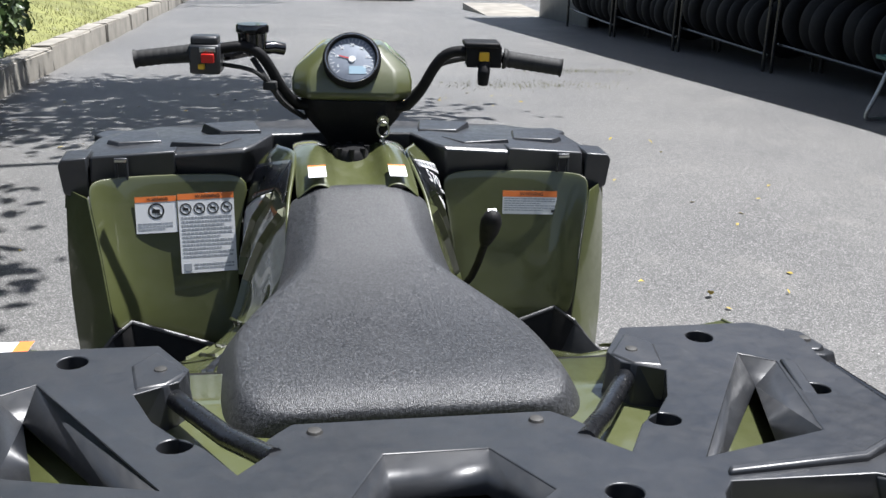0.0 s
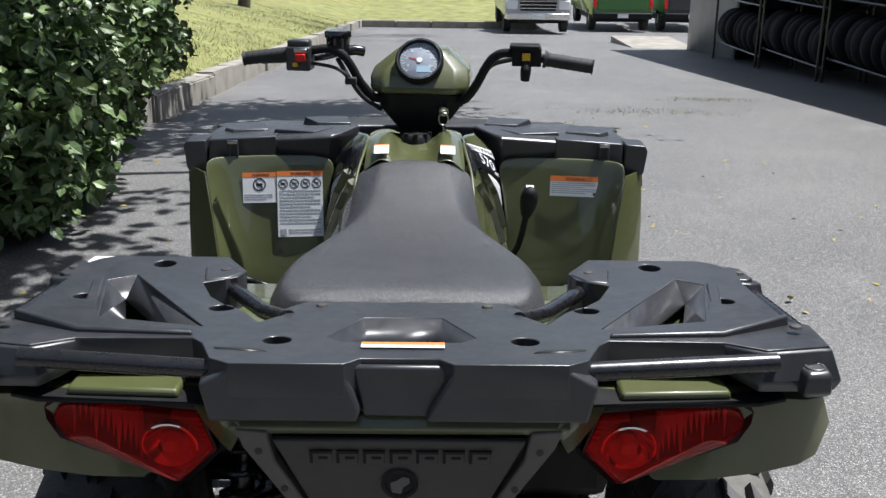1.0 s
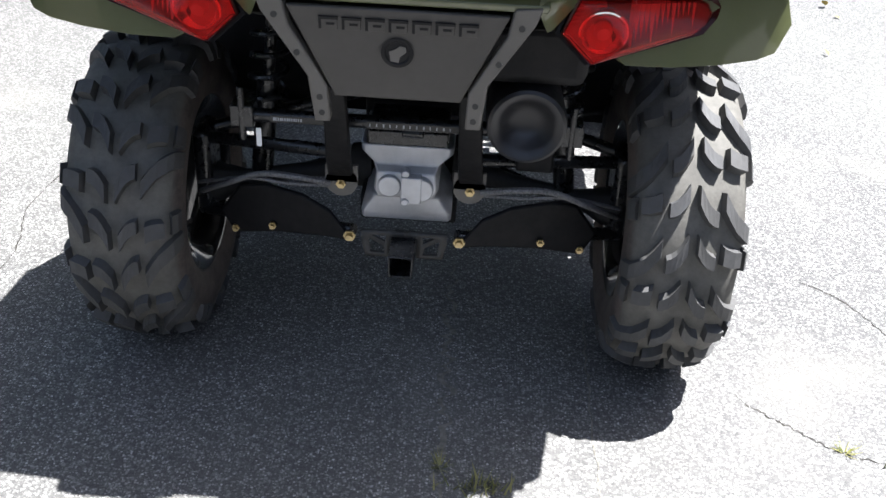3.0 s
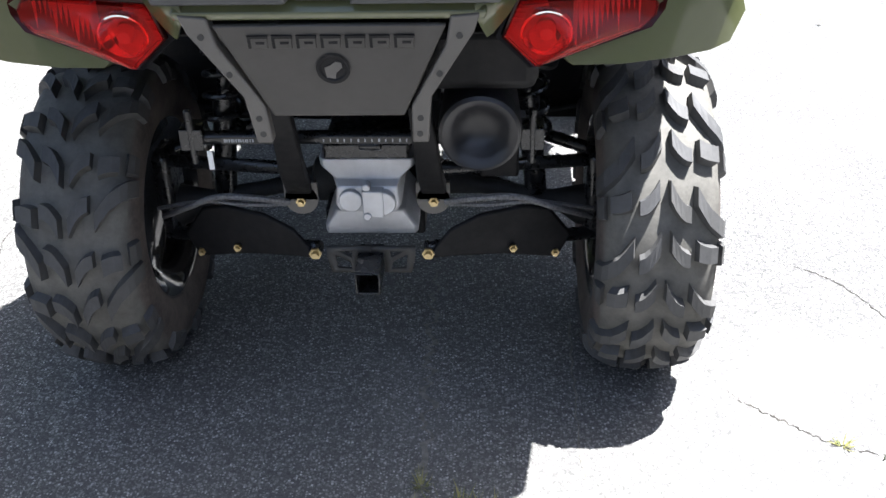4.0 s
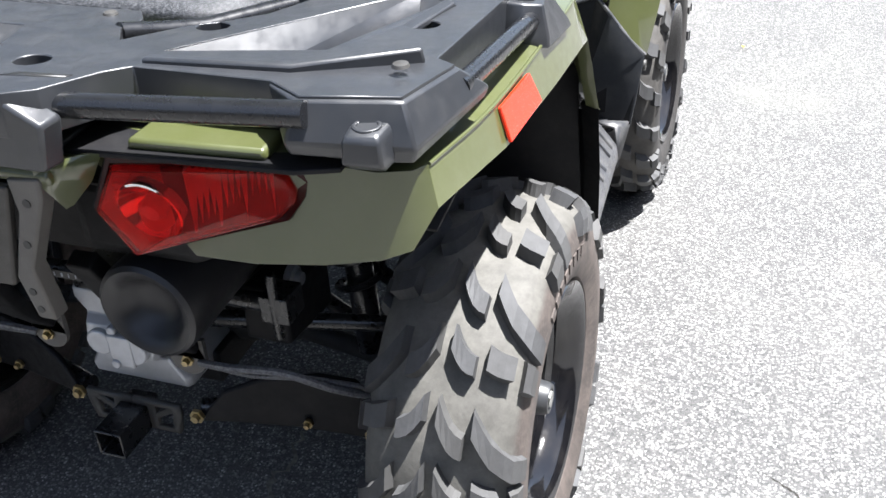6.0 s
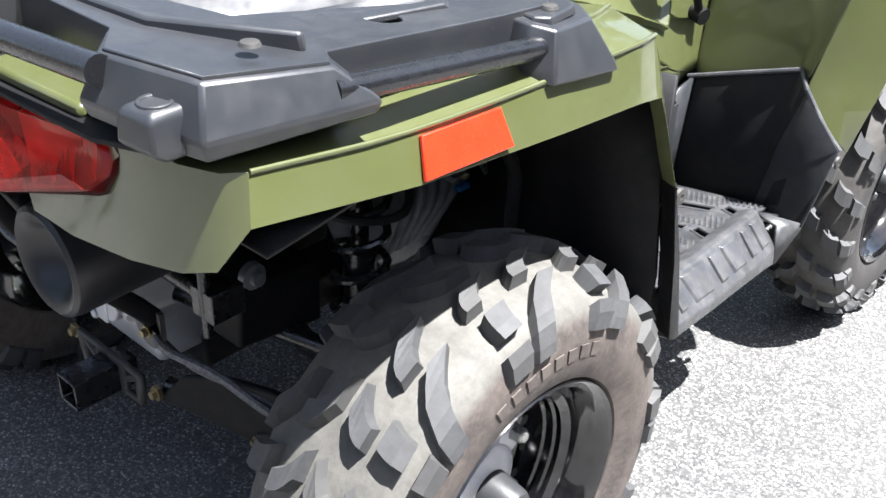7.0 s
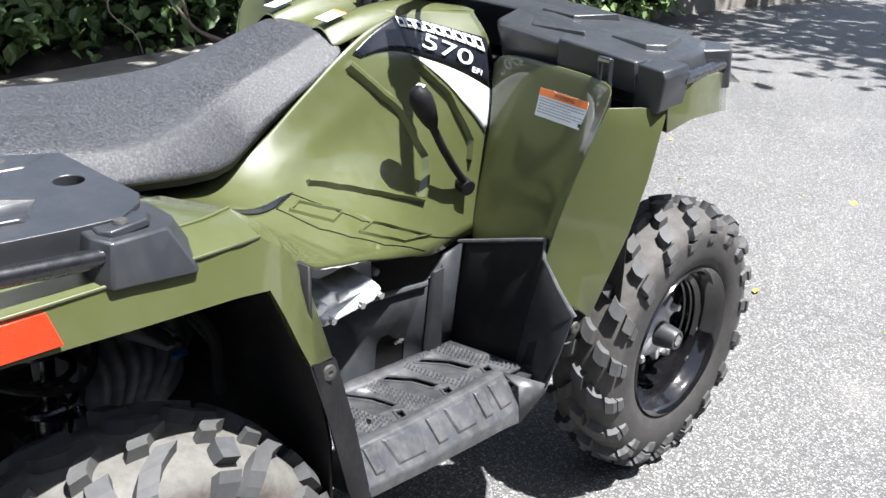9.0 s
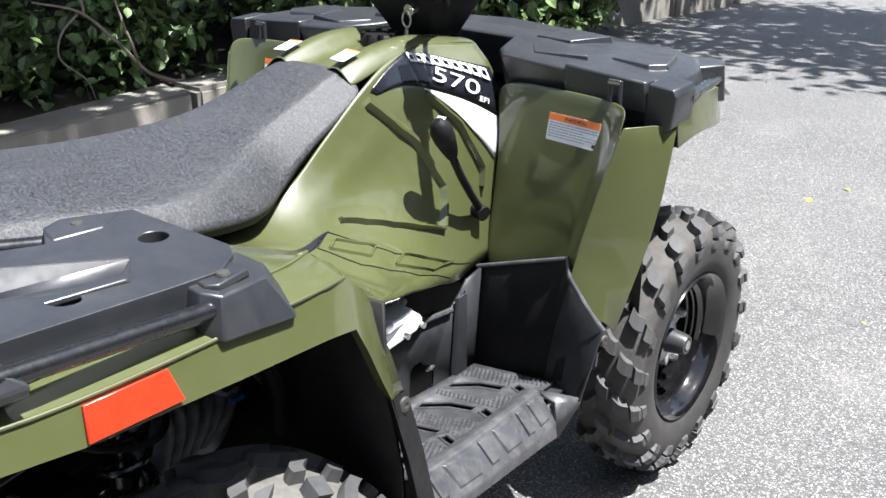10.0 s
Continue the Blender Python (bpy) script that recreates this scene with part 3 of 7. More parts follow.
bmesh.ops.translate(spin_b, verts=spin_b.verts[:], vec=(0.531, -0.401, 0.0075))
tmp = bpy.data.meshes.new("t")
spin_b.to_mesh(tmp)
bm.from_mesh(tmp)
both("tie_hook", bm, BLACK, rack, bevel=0.003)
bm = bmesh.new()
stack(bm, [
    [(0.535, -0.03, 0.868), (0.57, -0.034, 0.863), (0.597, -0.02, 0.861), (0.6, 0.086, 0.851), (0.552, 0.11, 0.86), (0.515, 0.085, 0.868)],
    [(0.535, -0.03, 0.88), (0.568, -0.033, 0.876), (0.596, -0.018, 0.874), (0.596, 0.083, 0.862), (0.552, 0.105, 0.87), (0.515, 0.085, 0.878)],
    [(0.535, -0.024, 0.917), (0.566, -0.024, 0.915), (0.587, -0.009, 0.911), (0.572, 0.066, 0.904), (0.545, 0.088, 0.905), (0.512, 0.074, 0.917)],
])
both("rack_clamp", bm, BLACK, rack, bevel=0.003)
bm = bmesh.new()
prism(bm, [(0.53, 0.045), (0.535, -0.012), (0.562, -0.016), (0.575, -0.004), (0.566, 0.048), (0.548, 0.06)], "z", 0.909, 0.9185, inset=0.08)
both("clamp_pad", bm, BLACK, rack, bevel=0.002)
bm = bmesh.new()
prism(bm, [(0.258, -0.01), (0.285, -0.05), (0.33, -0.062), (0.345, 0.02), (0.31, 0.07)], "z", 0.86, 0.924, inset=0.2)
both("rack_clamp", bm, BLACK, rack, bevel=0.004)
for pts, r in (([(0.573, -0.012, 0.892), (0.572, -0.275, 0.919)], 0.0115), ([(0.228, -0.43, 0.938), (0.478, -0.41, 0.944)], 0.0125), ([(0.165, -0.236, 0.93), (0.19, -0.185, 0.915), (0.215, -0.145, 0.906), (0.297, -0.01, 0.9)], 0.0125)):
    bm = bmesh.new()
    tube(bm, pts, r, 14)
    both("rack_tube", bm, TUBE, rack, "black coated steel tube")
for x, y in ((0.122, -0.19), (0.556, 0.018), (0.3, 0.0), (0.532, -0.318)):
    bm = bmesh.new()
    spin(bm, [(0, 0.0), (0, 0.009), (0.003, 0.0075), (0.005, 0.0)], 14, "z")
    bmesh.ops.translate(bm, verts=bm.verts[:], vec=(x, y, (0.955 if y < -0.3 else 0.9185 if x > 0.5 else rack_z(x, y)) + 0.0005))
    both("rack_bolt", bm, GREY, rack)
lab = face_at((0.003, -0.398, rack_z(0, -0.398) + 0.002), (1, 0, 0), (0, 1, -0.115))
bm = bmesh.new()
block(bm, -0.053, 0.053, -0.011, 0.011, 0, 0.0008)
st = finish("rack_label", bm, WHITE, rack, "white load label with an orange band", m=lab)
bm = bmesh.new()
block(bm, -0.053, 0.053, 0.001, 0.011, 0.0009, 0.0013)
finish("orange_band", bm, ORANGE, st)


# -- seat --
SEATROWS = [(-0.085, 0.17, 0.893, 0.882, 0.862), (-0.078, 0.205, 0.904, 0.89, 0.848), (-0.05, 0.23, 0.914, 0.893, 0.84), (0.0, 0.241, 0.914, 0.888, 0.837), (0.06, 0.243, 0.906, 0.878, 0.833), (0.13, 0.246, 0.893, 0.868, 0.828), (0.19, 0.247, 0.883, 0.86, 0.822),
            (0.25, 0.243, 0.877, 0.852, 0.814), (0.31, 0.233, 0.876, 0.846, 0.803), (0.37, 0.217, 0.88, 0.845, 0.795), (0.42, 0.193, 0.887, 0.849, 0.794), (0.47, 0.166, 0.895, 0.86, 0.806), (0.53, 0.15, 0.909, 0.878, 0.834), (0.59, 0.142, 0.926, 0.896, 0.86), (0.65, 0.138, 0.945, 0.912, 0.885),
            (0.7, 0.133, 0.959, 0.928, 0.912), (0.715, 0.118, 0.957, 0.936, 0.922)]
bm = bmesh.new()
rows = []
for y, w, zt, ze, zb in SEATROWS:
    f = 0.66 + 0.2 * min(1.0, max(0.0, (0.46 - y) / 0.2))
    zs, ze2 = zt - 0.009, zb + 0.012
    half = [(0.0, zt), (w * f * 0.5, zt - 0.001), (w * f * 0.8, zt - 0.0025), (w * f * 0.93, zt - 0.005), (w * f, zs)]
    half += [(w * (f + (1 - f) * t**0.75), zs + (ze2 - zs) * t) for t in (0.14, 0.45, 0.75, 1.0)]
    half += [(w * 0.995, zb + 0.002), (w * 0.93, zb), (w * 0.4, zb)]
    rows.append([(x, y, z) for x, z in half] + [(-x, y, z) for x, z in half[:0:-1]])
vs = grid(bm, rows, closed=True)
bm.faces.new(vs[0][::-1])
bm.faces.new(vs[-1])
seat = finish("seat", bm, SEAT, quad, "black grained vinyl seat", smooth=60)
mod = seat.modifiers.new("round", "SUBSURF")
mod.levels = mod.render_levels = 2
bm = bmesh.new()
rows = []
for y, w, zt, ze, zb in SEATROWS[1:-1]:
    rows.append([(s * (w * 0.97), y, z) for s, z in ((1, zb + 0.008), (0.96, zb - 0.012), (-0.96, zb - 0.012), (-1, zb + 0.008))])
vs = grid(bm, rows, closed=True)
bm.faces.new(vs[0][::-1])
bm.faces.new(vs[-1])
finish("seat_base", bm, MATTE, seat)

# -- tank cover and side panels --
SIDE = [
    (0.20, [(0.20, 0.80), (0.32, 0.82), (0.44, 0.845), (0.53, 0.86)]),
    (0.30, [(0.165, 0.77), (0.27, 0.772), (0.4, 0.775), (0.52, 0.768)]),
    (0.40, [(0.155, 0.765), (0.23, 0.742), (0.34, 0.724), (0.468, 0.716)]),
    (0.50, [(0.146, 0.80), (0.185, 0.765), (0.262, 0.712), (0.418, 0.675)]),
    (0.60, [(0.14, 0.862), (0.165, 0.80), (0.215, 0.72), (0.37, 0.63)]),
    (0.70, [(0.135, 0.925), (0.162, 0.845), (0.2, 0.74), (0.32, 0.585)]),
    (0.80, [(0.122, 0.965), (0.162, 0.89), (0.2, 0.767), (0.28, 0.543)]),
    (0.90, [(0.118, 0.976), (0.17, 0.9), (0.21, 0.773), (0.255, 0.537)]),
    (1.03, [(0.15, 0.962), (0.2, 0.9), (0.23, 0.76), (0.24, 0.535)]),
]


def side_at(y, v, off=0.0):
    """A place on the side panel: y along it, v from its top edge (0) to its foot (1)."""
    def curve(p0, p1, p2, p3, t):
        return 0.5 * (2 * p1 + (p2 - p0) * t + (2 * p0 - 5 * p1 + 4 * p2 - p3) * t * t + (3 * p1 - p0 - 3 * p2 + p3) * t**3)

    def across(row, v):
        pts = [Vector(q) for q in row]
        ext = [2 * pts[0] - pts[1]] + pts + [2 * pts[-1] - pts[-2]]
        g = min(max(v, 0), 0.9999) * 3
        j = int(g)
        return curve(*ext[j : j + 4], g - j)

    def on(y, v):
        i = max(k for k in range(len(SIDE) - 1) if SIDE[k][0] <= y or k == 0)
        rows = [across(SIDE[min(max(k, 0), len(SIDE) - 1)][1], v) for k in (i - 1, i, i + 1, i + 2)]
        p = curve(*rows, (y - SIDE[i][0]) / (SIDE[i + 1][0] - SIDE[i][0]))
        return Vector((p.x, y, p.y))

    p = on(y, v)
    if off:
        n = (on(y + 0.01, v) - on(y - 0.01, v)).cross(on(y, min(v + 0.03, 0.99)) - on(y, max(v - 0.03, 0)))
        n.normalize()
        if n.x < 0:
            n = -n
        p = p + n * off
    return p


bm = bmesh.new()
ys = [0.2 + (1.03 - 0.2) * k / 60 for k in range(61)]
grid(bm, [[side_at(y, v / 30) for v in range(31)] for y in ys])
both("side_panel", bm, GREEN, quad, "glossy olive green side panel", solid=0.006, smooth=60)


def quad_patch(corners, off, n=12, k=6):
    """A thin sheet on the side panel between four corners (y, v)."""
    c = [Vector(p) for p in corners]
    b = bmesh.new()
    rows = []
    for i in range(n + 1):
        a, d = c[0].lerp(c[1], i / n), c[3].lerp(c[2], i / n)
        rows.append([side_at(*a.lerp(d, j / k), off) for j in range(k + 1)])
    grid(b, rows)
    return b


def rib(points, width, height, closed=False):
    """A low moulded rib with a flat top along points (y, v)."""
    pts = []
    loop = points + points[:1] if closed else points
    for (ya, va), (yb, vb) in zip(loop, loop[1:]):
        pts += [(ya + (yb - ya) * k / 5, va + (vb - va) * k / 5) for k in range(5)]
    pts.append(loop[-1])
    b = bmesh.new()
    rows = []
    for i, p in enumerate(pts):
        a, d = side_at(*pts[max(i - 1, 0)]), side_at(*pts[min(i + 1, len(pts) - 1)])
        way = (d - a).normalized()
        base, top = side_at(*p, 0.001), side_at(*p, 1.0)
        nn = (top - base).normalized()
        sd = way.cross(nn)
        rows.append([base + sd * (width * f) + nn * h for f, h in ((-0.5, -0.004), (-0.08, height), (0.14, height), (0.5, -0.004))])
    vs = grid(b, rows)
    b.faces.new(vs[0])
    b.faces.new(vs[-1][::-1])
    return b


both("decal", quad_patch([(0.72, 0.06), (0.84, 0.01), (0.84, 0.29), (0.735, 0.13)], 0.003), DECAL, quad, "glossy black decal", solid=0.0006)
both("decal", quad_patch([(0.84, 0.01), (1.022, 0.27), (1.024, 0.55), (0.84, 0.29)], 0.003), DECAL, quad, "glossy black decal", solid=0.0006)
both("decal", quad_patch([(0.845, 0.31), (1.024, 0.565), (0.992, 0.71), (0.945, 0.6)], 0.003), SILVER, quad, "silver decal", solid=0.0006)
both("decal", quad_patch([(0.3, 0.3), (0.51, 0.56), (0.45, 0.53), (0.3, 0.36)], 0.003), DECAL, quad, "small black decal", solid=0.0006)
for pts, wd in (([(0.706, 0.101), (0.736, 0.286), (0.765, 0.439), (0.797, 0.561), (0.811, 0.64), (0.823, 0.701), (0.838, 0.75), (0.83, 0.789), (0.818, 0.823), (0.803, 0.853)], 0.026), ([(0.803, 0.857), (0.724, 0.815), (0.66, 0.763), (0.606, 0.692), (0.551, 0.578)], 0.014), ([(0.847, 0.34), (0.869, 0.416), (0.89, 0.484), (0.913, 0.547), (0.926, 0.619), (0.942, 0.677), (0.957, 0.73), (0.949, 0.789)], 0.02)):
    both("panel_ridge", rib(pts, wd, 0.011), GREEN, quad, smooth=15)
for pts in ([(0.505, 0.56), (0.539, 0.688), (0.571, 0.779), (0.608, 0.849), (0.682, 0.903), (0.784, 0.942), (0.883, 0.985)], [(0.447, 0.535), (0.463, 0.632), (0.475, 0.717), (0.487, 0.788), (0.535, 0.885), (0.615, 0.95), (0.769, 0.985)], [(0.505, 0.56), (0.476, 0.55), (0.447, 0.535)]):
    both("panel_seam", rib(pts, 0.003, 0.0008), MATTE, quad)
for pts in ([(0.505, 0.616), (0.541, 0.715), (0.579, 0.785), (0.556, 0.79), (0.535, 0.796), (0.502, 0.718), (0.47, 0.608), (0.487, 0.616)], [(0.631, 0.864), (0.706, 0.91), (0.804, 0.944), (0.756, 0.944), (0.696, 0.95), (0.624, 0.919), (0.571, 0.88), (0.603, 0.871)]):
    both("panel_ridge", rib(pts, 0.009, 0.004, True), GREEN, quad, smooth=15)
# figures and bars on the black decal
p = side_at(0.928, 0.33, 0.008)
r = side_at(0.985, 0.425, 0.008) - side_at(0.87, 0.245, 0.008)
u = side_at(0.915, 0.24, 0.008) - side_at(0.935, 0.4, 0.008)
letters("570", 0.046, WHITE, quad, face_at(p, r, u) @ Matrix.Diagonal((1.75, 0.92, 1, 1)), "white model figures")
letters("EFI", 0.018, WHITE, quad, face_at(side_at(0.982, 0.458, 0.0075), r, u) @ Matrix.Diagonal((1.2, 0.85, 1, 1)), "white lettering")
# nine open blocks in a row along the upper edge of the decal
for k in range(9):
    f0, f1 = k / 9, (k + 0.86) / 9
    top = [(0.838 + 0.172 * f, 0.018 + 0.262 * f) for f in (f0, f1)]
    foot = [(y + 0.002, v + 0.085) for y, v in top]
    (ya, va), (yb, vb) = top
    (yc, vc), (yd, vd) = foot
    t = 0.2
    for quad4 in ([top[0], top[1], (yb, vb + 0.022), (ya, va + 0.022)], [(yc, vc - 0.022), (yd, vd - 0.022), foot[1], foot[0]], [top[0], (ya + (yb - ya) * t, va + (vb - va) * t), (yc + (yd - yc) * t, vc + (vd - vc) * t), foot[0]], [(yb - (yb - ya) * t, vb - (vb - va) * t), top[1], foot[1], (yd - (yd - yc) * t, vd - (vd - vc) * t)]):
        finish("decal_bar", quad_patch(quad4, 0.0065, 3, 3), WHITE, quad, "white decal bar", solid=0.0005)

# tank cover between the panels
TANKX = [0.0, 0.03, 0.05, 0.062, 0.085, 0.1, 0.112, 0.12]
TANKROWS = [(0.69, [0.94, 0.94, 0.95, 0.962, 0.962, 0.95, 0.94, 0.93]), (0.75, [0.947, 0.948, 0.965, 0.978, 0.978, 0.968, 0.957, 0.945]), (0.82, [0.957, 0.957, 0.975, 0.99, 0.99, 0.982, 0.972, 0.962]),
            (0.9, [0.965, 0.965, 0.978, 0.99, 0.99, 0.985, 0.977, 0.97]), (0.98, [0.965, 0.965, 0.972, 0.98, 0.98, 0.977, 0.973, 0.968]), (1.08, [0.95, 0.95, 0.955, 0.96, 0.96, 0.957, 0.955, 0.95])]
bm = bmesh.new()
grid(bm, [[(-x, y, z) for x, z in zip(TANKX[:0:-1], zs[:0:-1])] + [(x, y, z) for x, z in zip(TANKX, zs)] for y, zs in TANKROWS])
cover = finish("tank_cover", bm, GREEN, quad, "glossy olive green tank cover", solid=0.006, smooth=60)
md = cover.modifiers.new("round", "SUBSURF")
md.levels = md.render_levels = 2
bm = bmesh.new()
spin(bm, [(0.955, 0.0), (0.955, 0.04), (0.975, 0.038), (0.982, 0.032), (0.984, 0.0)], 24, "z")
cap = finish("fuel_cap", bm, MATTE, quad, "black ribbed fuel cap", m=pose(0, 0.905, 0))
for k in range(8):
    a = k * math.pi / 4
    bm = bmesh.new()
    rod(bm, (0.034 * math.cos(a), 0.034 * math.sin(a), 0.96), (0.034 * math.cos(a), 0.034 * math.sin(a), 0.986), 0.006, 8)
    finish("cap_rib", bm, MATTE, cap)
for s in (1, -1):
    m = face_at((s * 0.077, 0.722, 0.979), (1, 0, -0.05 * s), (0, 1, 0.22))
    bm = bmesh.new()
    block(bm, -0.017, 0.017, -0.024, 0.024, 0, 0.0008)
    w = finish("warning_label", bm, WHITE, quad, "small white label", m=m)
    bm = bmesh.new()
    block(bm, -0.017, 0.017, 0.019, 0.024, 0.0009, 0.0013)
    finish("orange_band", bm, ORANGE, w)

# -- rear fenders --
FEND = [
    [(0.21, -0.34, 0.885), (0.21, -0.37, 0.888), (0.215, -0.39, 0.886), (0.225, -0.395, 0.86)],
    [(0.29, -0.34, 0.885), (0.29, -0.37, 0.89), (0.29, -0.384, 0.888), (0.29, -0.398, 0.815)],
    [(0.33, -0.34, 0.885), (0.33, -0.37, 0.892), (0.33, -0.384, 0.89), (0.335, -0.412, 0.776)],
    [(0.38, -0.33, 0.885), (0.39, -0.37, 0.892), (0.39, -0.386, 0.89), (0.4, -0.412, 0.777)],
    [(0.44, -0.33, 0.886), (0.455, -0.37, 0.89), (0.468, -0.392, 0.887), (0.474, -0.405, 0.783)],
    [(0.45, -0.33, 0.888), (0.5, -0.36, 0.888), (0.53, -0.388, 0.882), (0.528, -0.394, 0.79)],
    [(0.45, -0.31, 0.888), (0.51, -0.335, 0.888), (0.558, -0.372, 0.879), (0.556, -0.38, 0.797)],
    [(0.45, -0.27, 0.888), (0.525, -0.29, 0.888), (0.566, -0.352, 0.876), (0.577, -0.362, 0.836)],
    [(0.45, -0.2, 0.886), (0.53, -0.2, 0.886), (0.581, -0.2, 0.866), (0.596, -0.2, 0.8215)],
    [(0.45, 0.0, 0.884), (0.53, 0.0, 0.884), (0.587, 0.0, 0.864), (0.602, 0.0, 0.81)],
    [(0.42, 0.11, 0.88), (0.53, 0.12, 0.88), (0.588, 0.13, 0.864), (0.602, 0.135, 0.802)],
    [(0.36, 0.18, 0.85), (0.515, 0.185, 0.878), (0.578, 0.185, 0.86), (0.6, 0.182, 0.795)],
    [(0.34, 0.24, 0.82), (0.5, 0.245, 0.835), (0.552, 0.25, 0.81), (0.603, 0.2, 0.755)],
    [(0.44, 0.3, 0.79), (0.522, 0.288, 0.782), (0.55, 0.285, 0.735), (0.606, 0.222, 0.7)],
    [(0.5, 0.31, 0.7), (0.54, 0.305, 0.69), (0.567, 0.306, 0.636), (0.608, 0.236, 0.668)],
]
bm = bmesh.new()
rows = []
for row in FEND:
    pts = [Vector(p) for p in row]
    inner = pts[3] + (Vector((-0.012, 0.012, 0.003)) if row[3][1] < -0.3 else Vector((-0.02, 0.0, 0.004)))
    rows.append(pts + [inner])
grid(bm, rows)
beads = [(FEND[7:12], 2), (FEND[9:12], 1)]
both("rear_fender", bm, GREEN, quad, "glossy olive green rear fender", solid=0.004, bevel=0.006, segs=3)
for rows_, col_ in beads:
    bm = bmesh.new()
    tube(bm, [Vector(row[col_]) + Vector((0.0005, 0, 0.0005)) for row in rows_], 0.0026, 8, 4)
    both("fender_bead", bm, GREEN, quad, "raised edge of the fender", smooth=60)
bm = bmesh.new()
stack(bm, [
    [(-0.212, -0.446, 0.857), (0.212, -0.446, 0.857), (0.218, -0.36, 0.857), (-0.218, -0.36, 0.857)],
    [(-0.214, -0.452, 0.868), (0.214, -0.452, 0.868), (0.22, -0.36, 0.868), (-0.22, -0.36, 0.868)],
    [(-0.212, -0.44, 0.884), (0.212, -0.44, 0.884), (0.22, -0.36, 0.884), (-0.22, -0.36, 0.884)],
])
finish("tail_panel", bm, GREEN, quad, "olive green tail panel", bevel=0.003)
bm = bmesh.new()
grid(bm, [[(0.2, -0.452, 0.884), (0.262, -0.424, 0.888)], [(0.198, -0.45, 0.862), (0.245, -0.426, 0.858)], [(0.214, -0.438, 0.828), (0.222, -0.434, 0.832)]])
both("tail_flank", bm, GREEN, quad, "olive green flank beside the tail light", solid=0.004)
bm = bmesh.new()
grid(bm, [[(x, y, 0.79 + 0.06 * (1 - abs(y) / 0.4)) for x in (0.13, 0.3, 0.565)] for y in (-0.34, -0.25, -0.1, 0.1, 0.2)])
both("wheel_liner", bm, MATTE, quad, "black plastic wheel arch liner", solid=0.004)
bm = bmesh.new()
grid(bm, [[(0.12, 0.29, min(z, 0.74)), (0.3, 0.3, min(z, 0.75)), (0.57, 0.27 if z > 0.6 else 0.3, z)] for z in (0.36, 0.5, 0.66, 0.79)])
both("mud_guard", bm, MATTE, quad, "black plastic mud guard", solid=0.006)
bm = bmesh.new()
grid(bm, [[(x, y, 0.868 - 0.12 * max(0.0, y - 0.05)) for x in (-0.5, -0.3, 0.0, 0.3, 0.5)] for y in (-0.33, -0.2, 0.0, 0.11)])
finish("rear_deck", bm, GREEN, quad, "olive green deck under the rack", solid=0.004)
bm = bmesh.new()
prism(bm, [(0.282, -0.362), (0.428, -0.358), (0.428, -0.404), (0.282, -0.412)], "z", 0.888, 0.9, inset=0.03)
both("fender_step", bm, GREEN, quad, "olive green step above the tail light", bevel=0.004)
# added black plate, blocks sun in the tube gap and darkens it
bm = bmesh.new()
prism(bm, [(0.2, -0.32), (0.5, -0.32), (0.5, -0.4), (0.46, -0.415), (0.235, -0.426), (0.2, -0.426)], "z", 0.884, 0.889)
both("tail_sun_stop", bm, MATTE, quad, "black plate below the rack tube, added to stop the sun", bevel=0.001)
# side reflector, on the right and left fender
bm = bmesh.new()
a, b, c, d = Vector((0.583, -0.19, 0.8605)), Vector((0.588, -0.093, 0.8595)), Vector((0.6005, -0.084, 0.8225)), Vector((0.5965, -0.197, 0.8245))
vs = [bm.verts.new(p + Vector((k, 0, 0.35 * k))) for k in (0.001, 0.0045) for p in (a, b, c, d)]
bm.faces.new(vs[4:])
for i in range(4):
    bm.faces.new((vs[i], vs[(i + 1) % 4], vs[4 + (i + 1) % 4], vs[4 + i]))
both("side_reflector", bm, REFLECT, quad, "bright orange side reflector", bevel=0.001)

# -- tail lights --
BULB = surface("frosted_bulb", (0.8, 0.78, 0.76), 0.4, vary=0.05, scale=80)
LENSXZ = [(0.237, 0.822), (0.281, 0.782), (0.43, 0.828), (0.447, 0.843), (0.45, 0.858), (0.443, 0.87), (0.43, 0.876), (0.258, 0.868)]
PALE = surface("silvered_plastic", (0.88, 0.88, 0.88), 0.3, vary=0.1, scale=60)
MIRRORED = surface("silvered_bowl", (0.85, 0.85, 0.85), 0.12, metal=1.0, vary=0.05, scale=40)


def red_glass():
    m, nt, b = nodes_of("red_clear_plastic")
    b.inputs["Base Color"].default_value = (1.0, 0.1, 0.085, 1)
    b.inputs["Transmission Weight"].default_value = 0.92
    b.inputs["IOR"].default_value = 1.3
    b.inputs["Roughness"].default_value = 0.04
    bump(nt, b, noise_of(nt, coords(nt), 45.0, 2.0), 0.12, 0.002)
    return m


REDGLASS = red_glass()


def light_y(x, z):
    return -0.434 + (z - 0.79) * 0.22 + max(0, x - 0.3) * 0.14


n = len(LENSXZ)
cx = sum(p[0] for p in LENSXZ) / n
cz = sum(p[1] for p in LENSXZ) / n


def lens_loop(k, dy, s=1, top=0.0, out=0.0):
    pts = []
    for x, z in LENSXZ:
        u, w = cx + (x - cx) * k, cz + (z - cz) * k
        if z > 0.84:
            w += top
        if x > 0.4:
            u += out
        pts.append((s * u, light_y(x, z) + dy, w))
    return pts


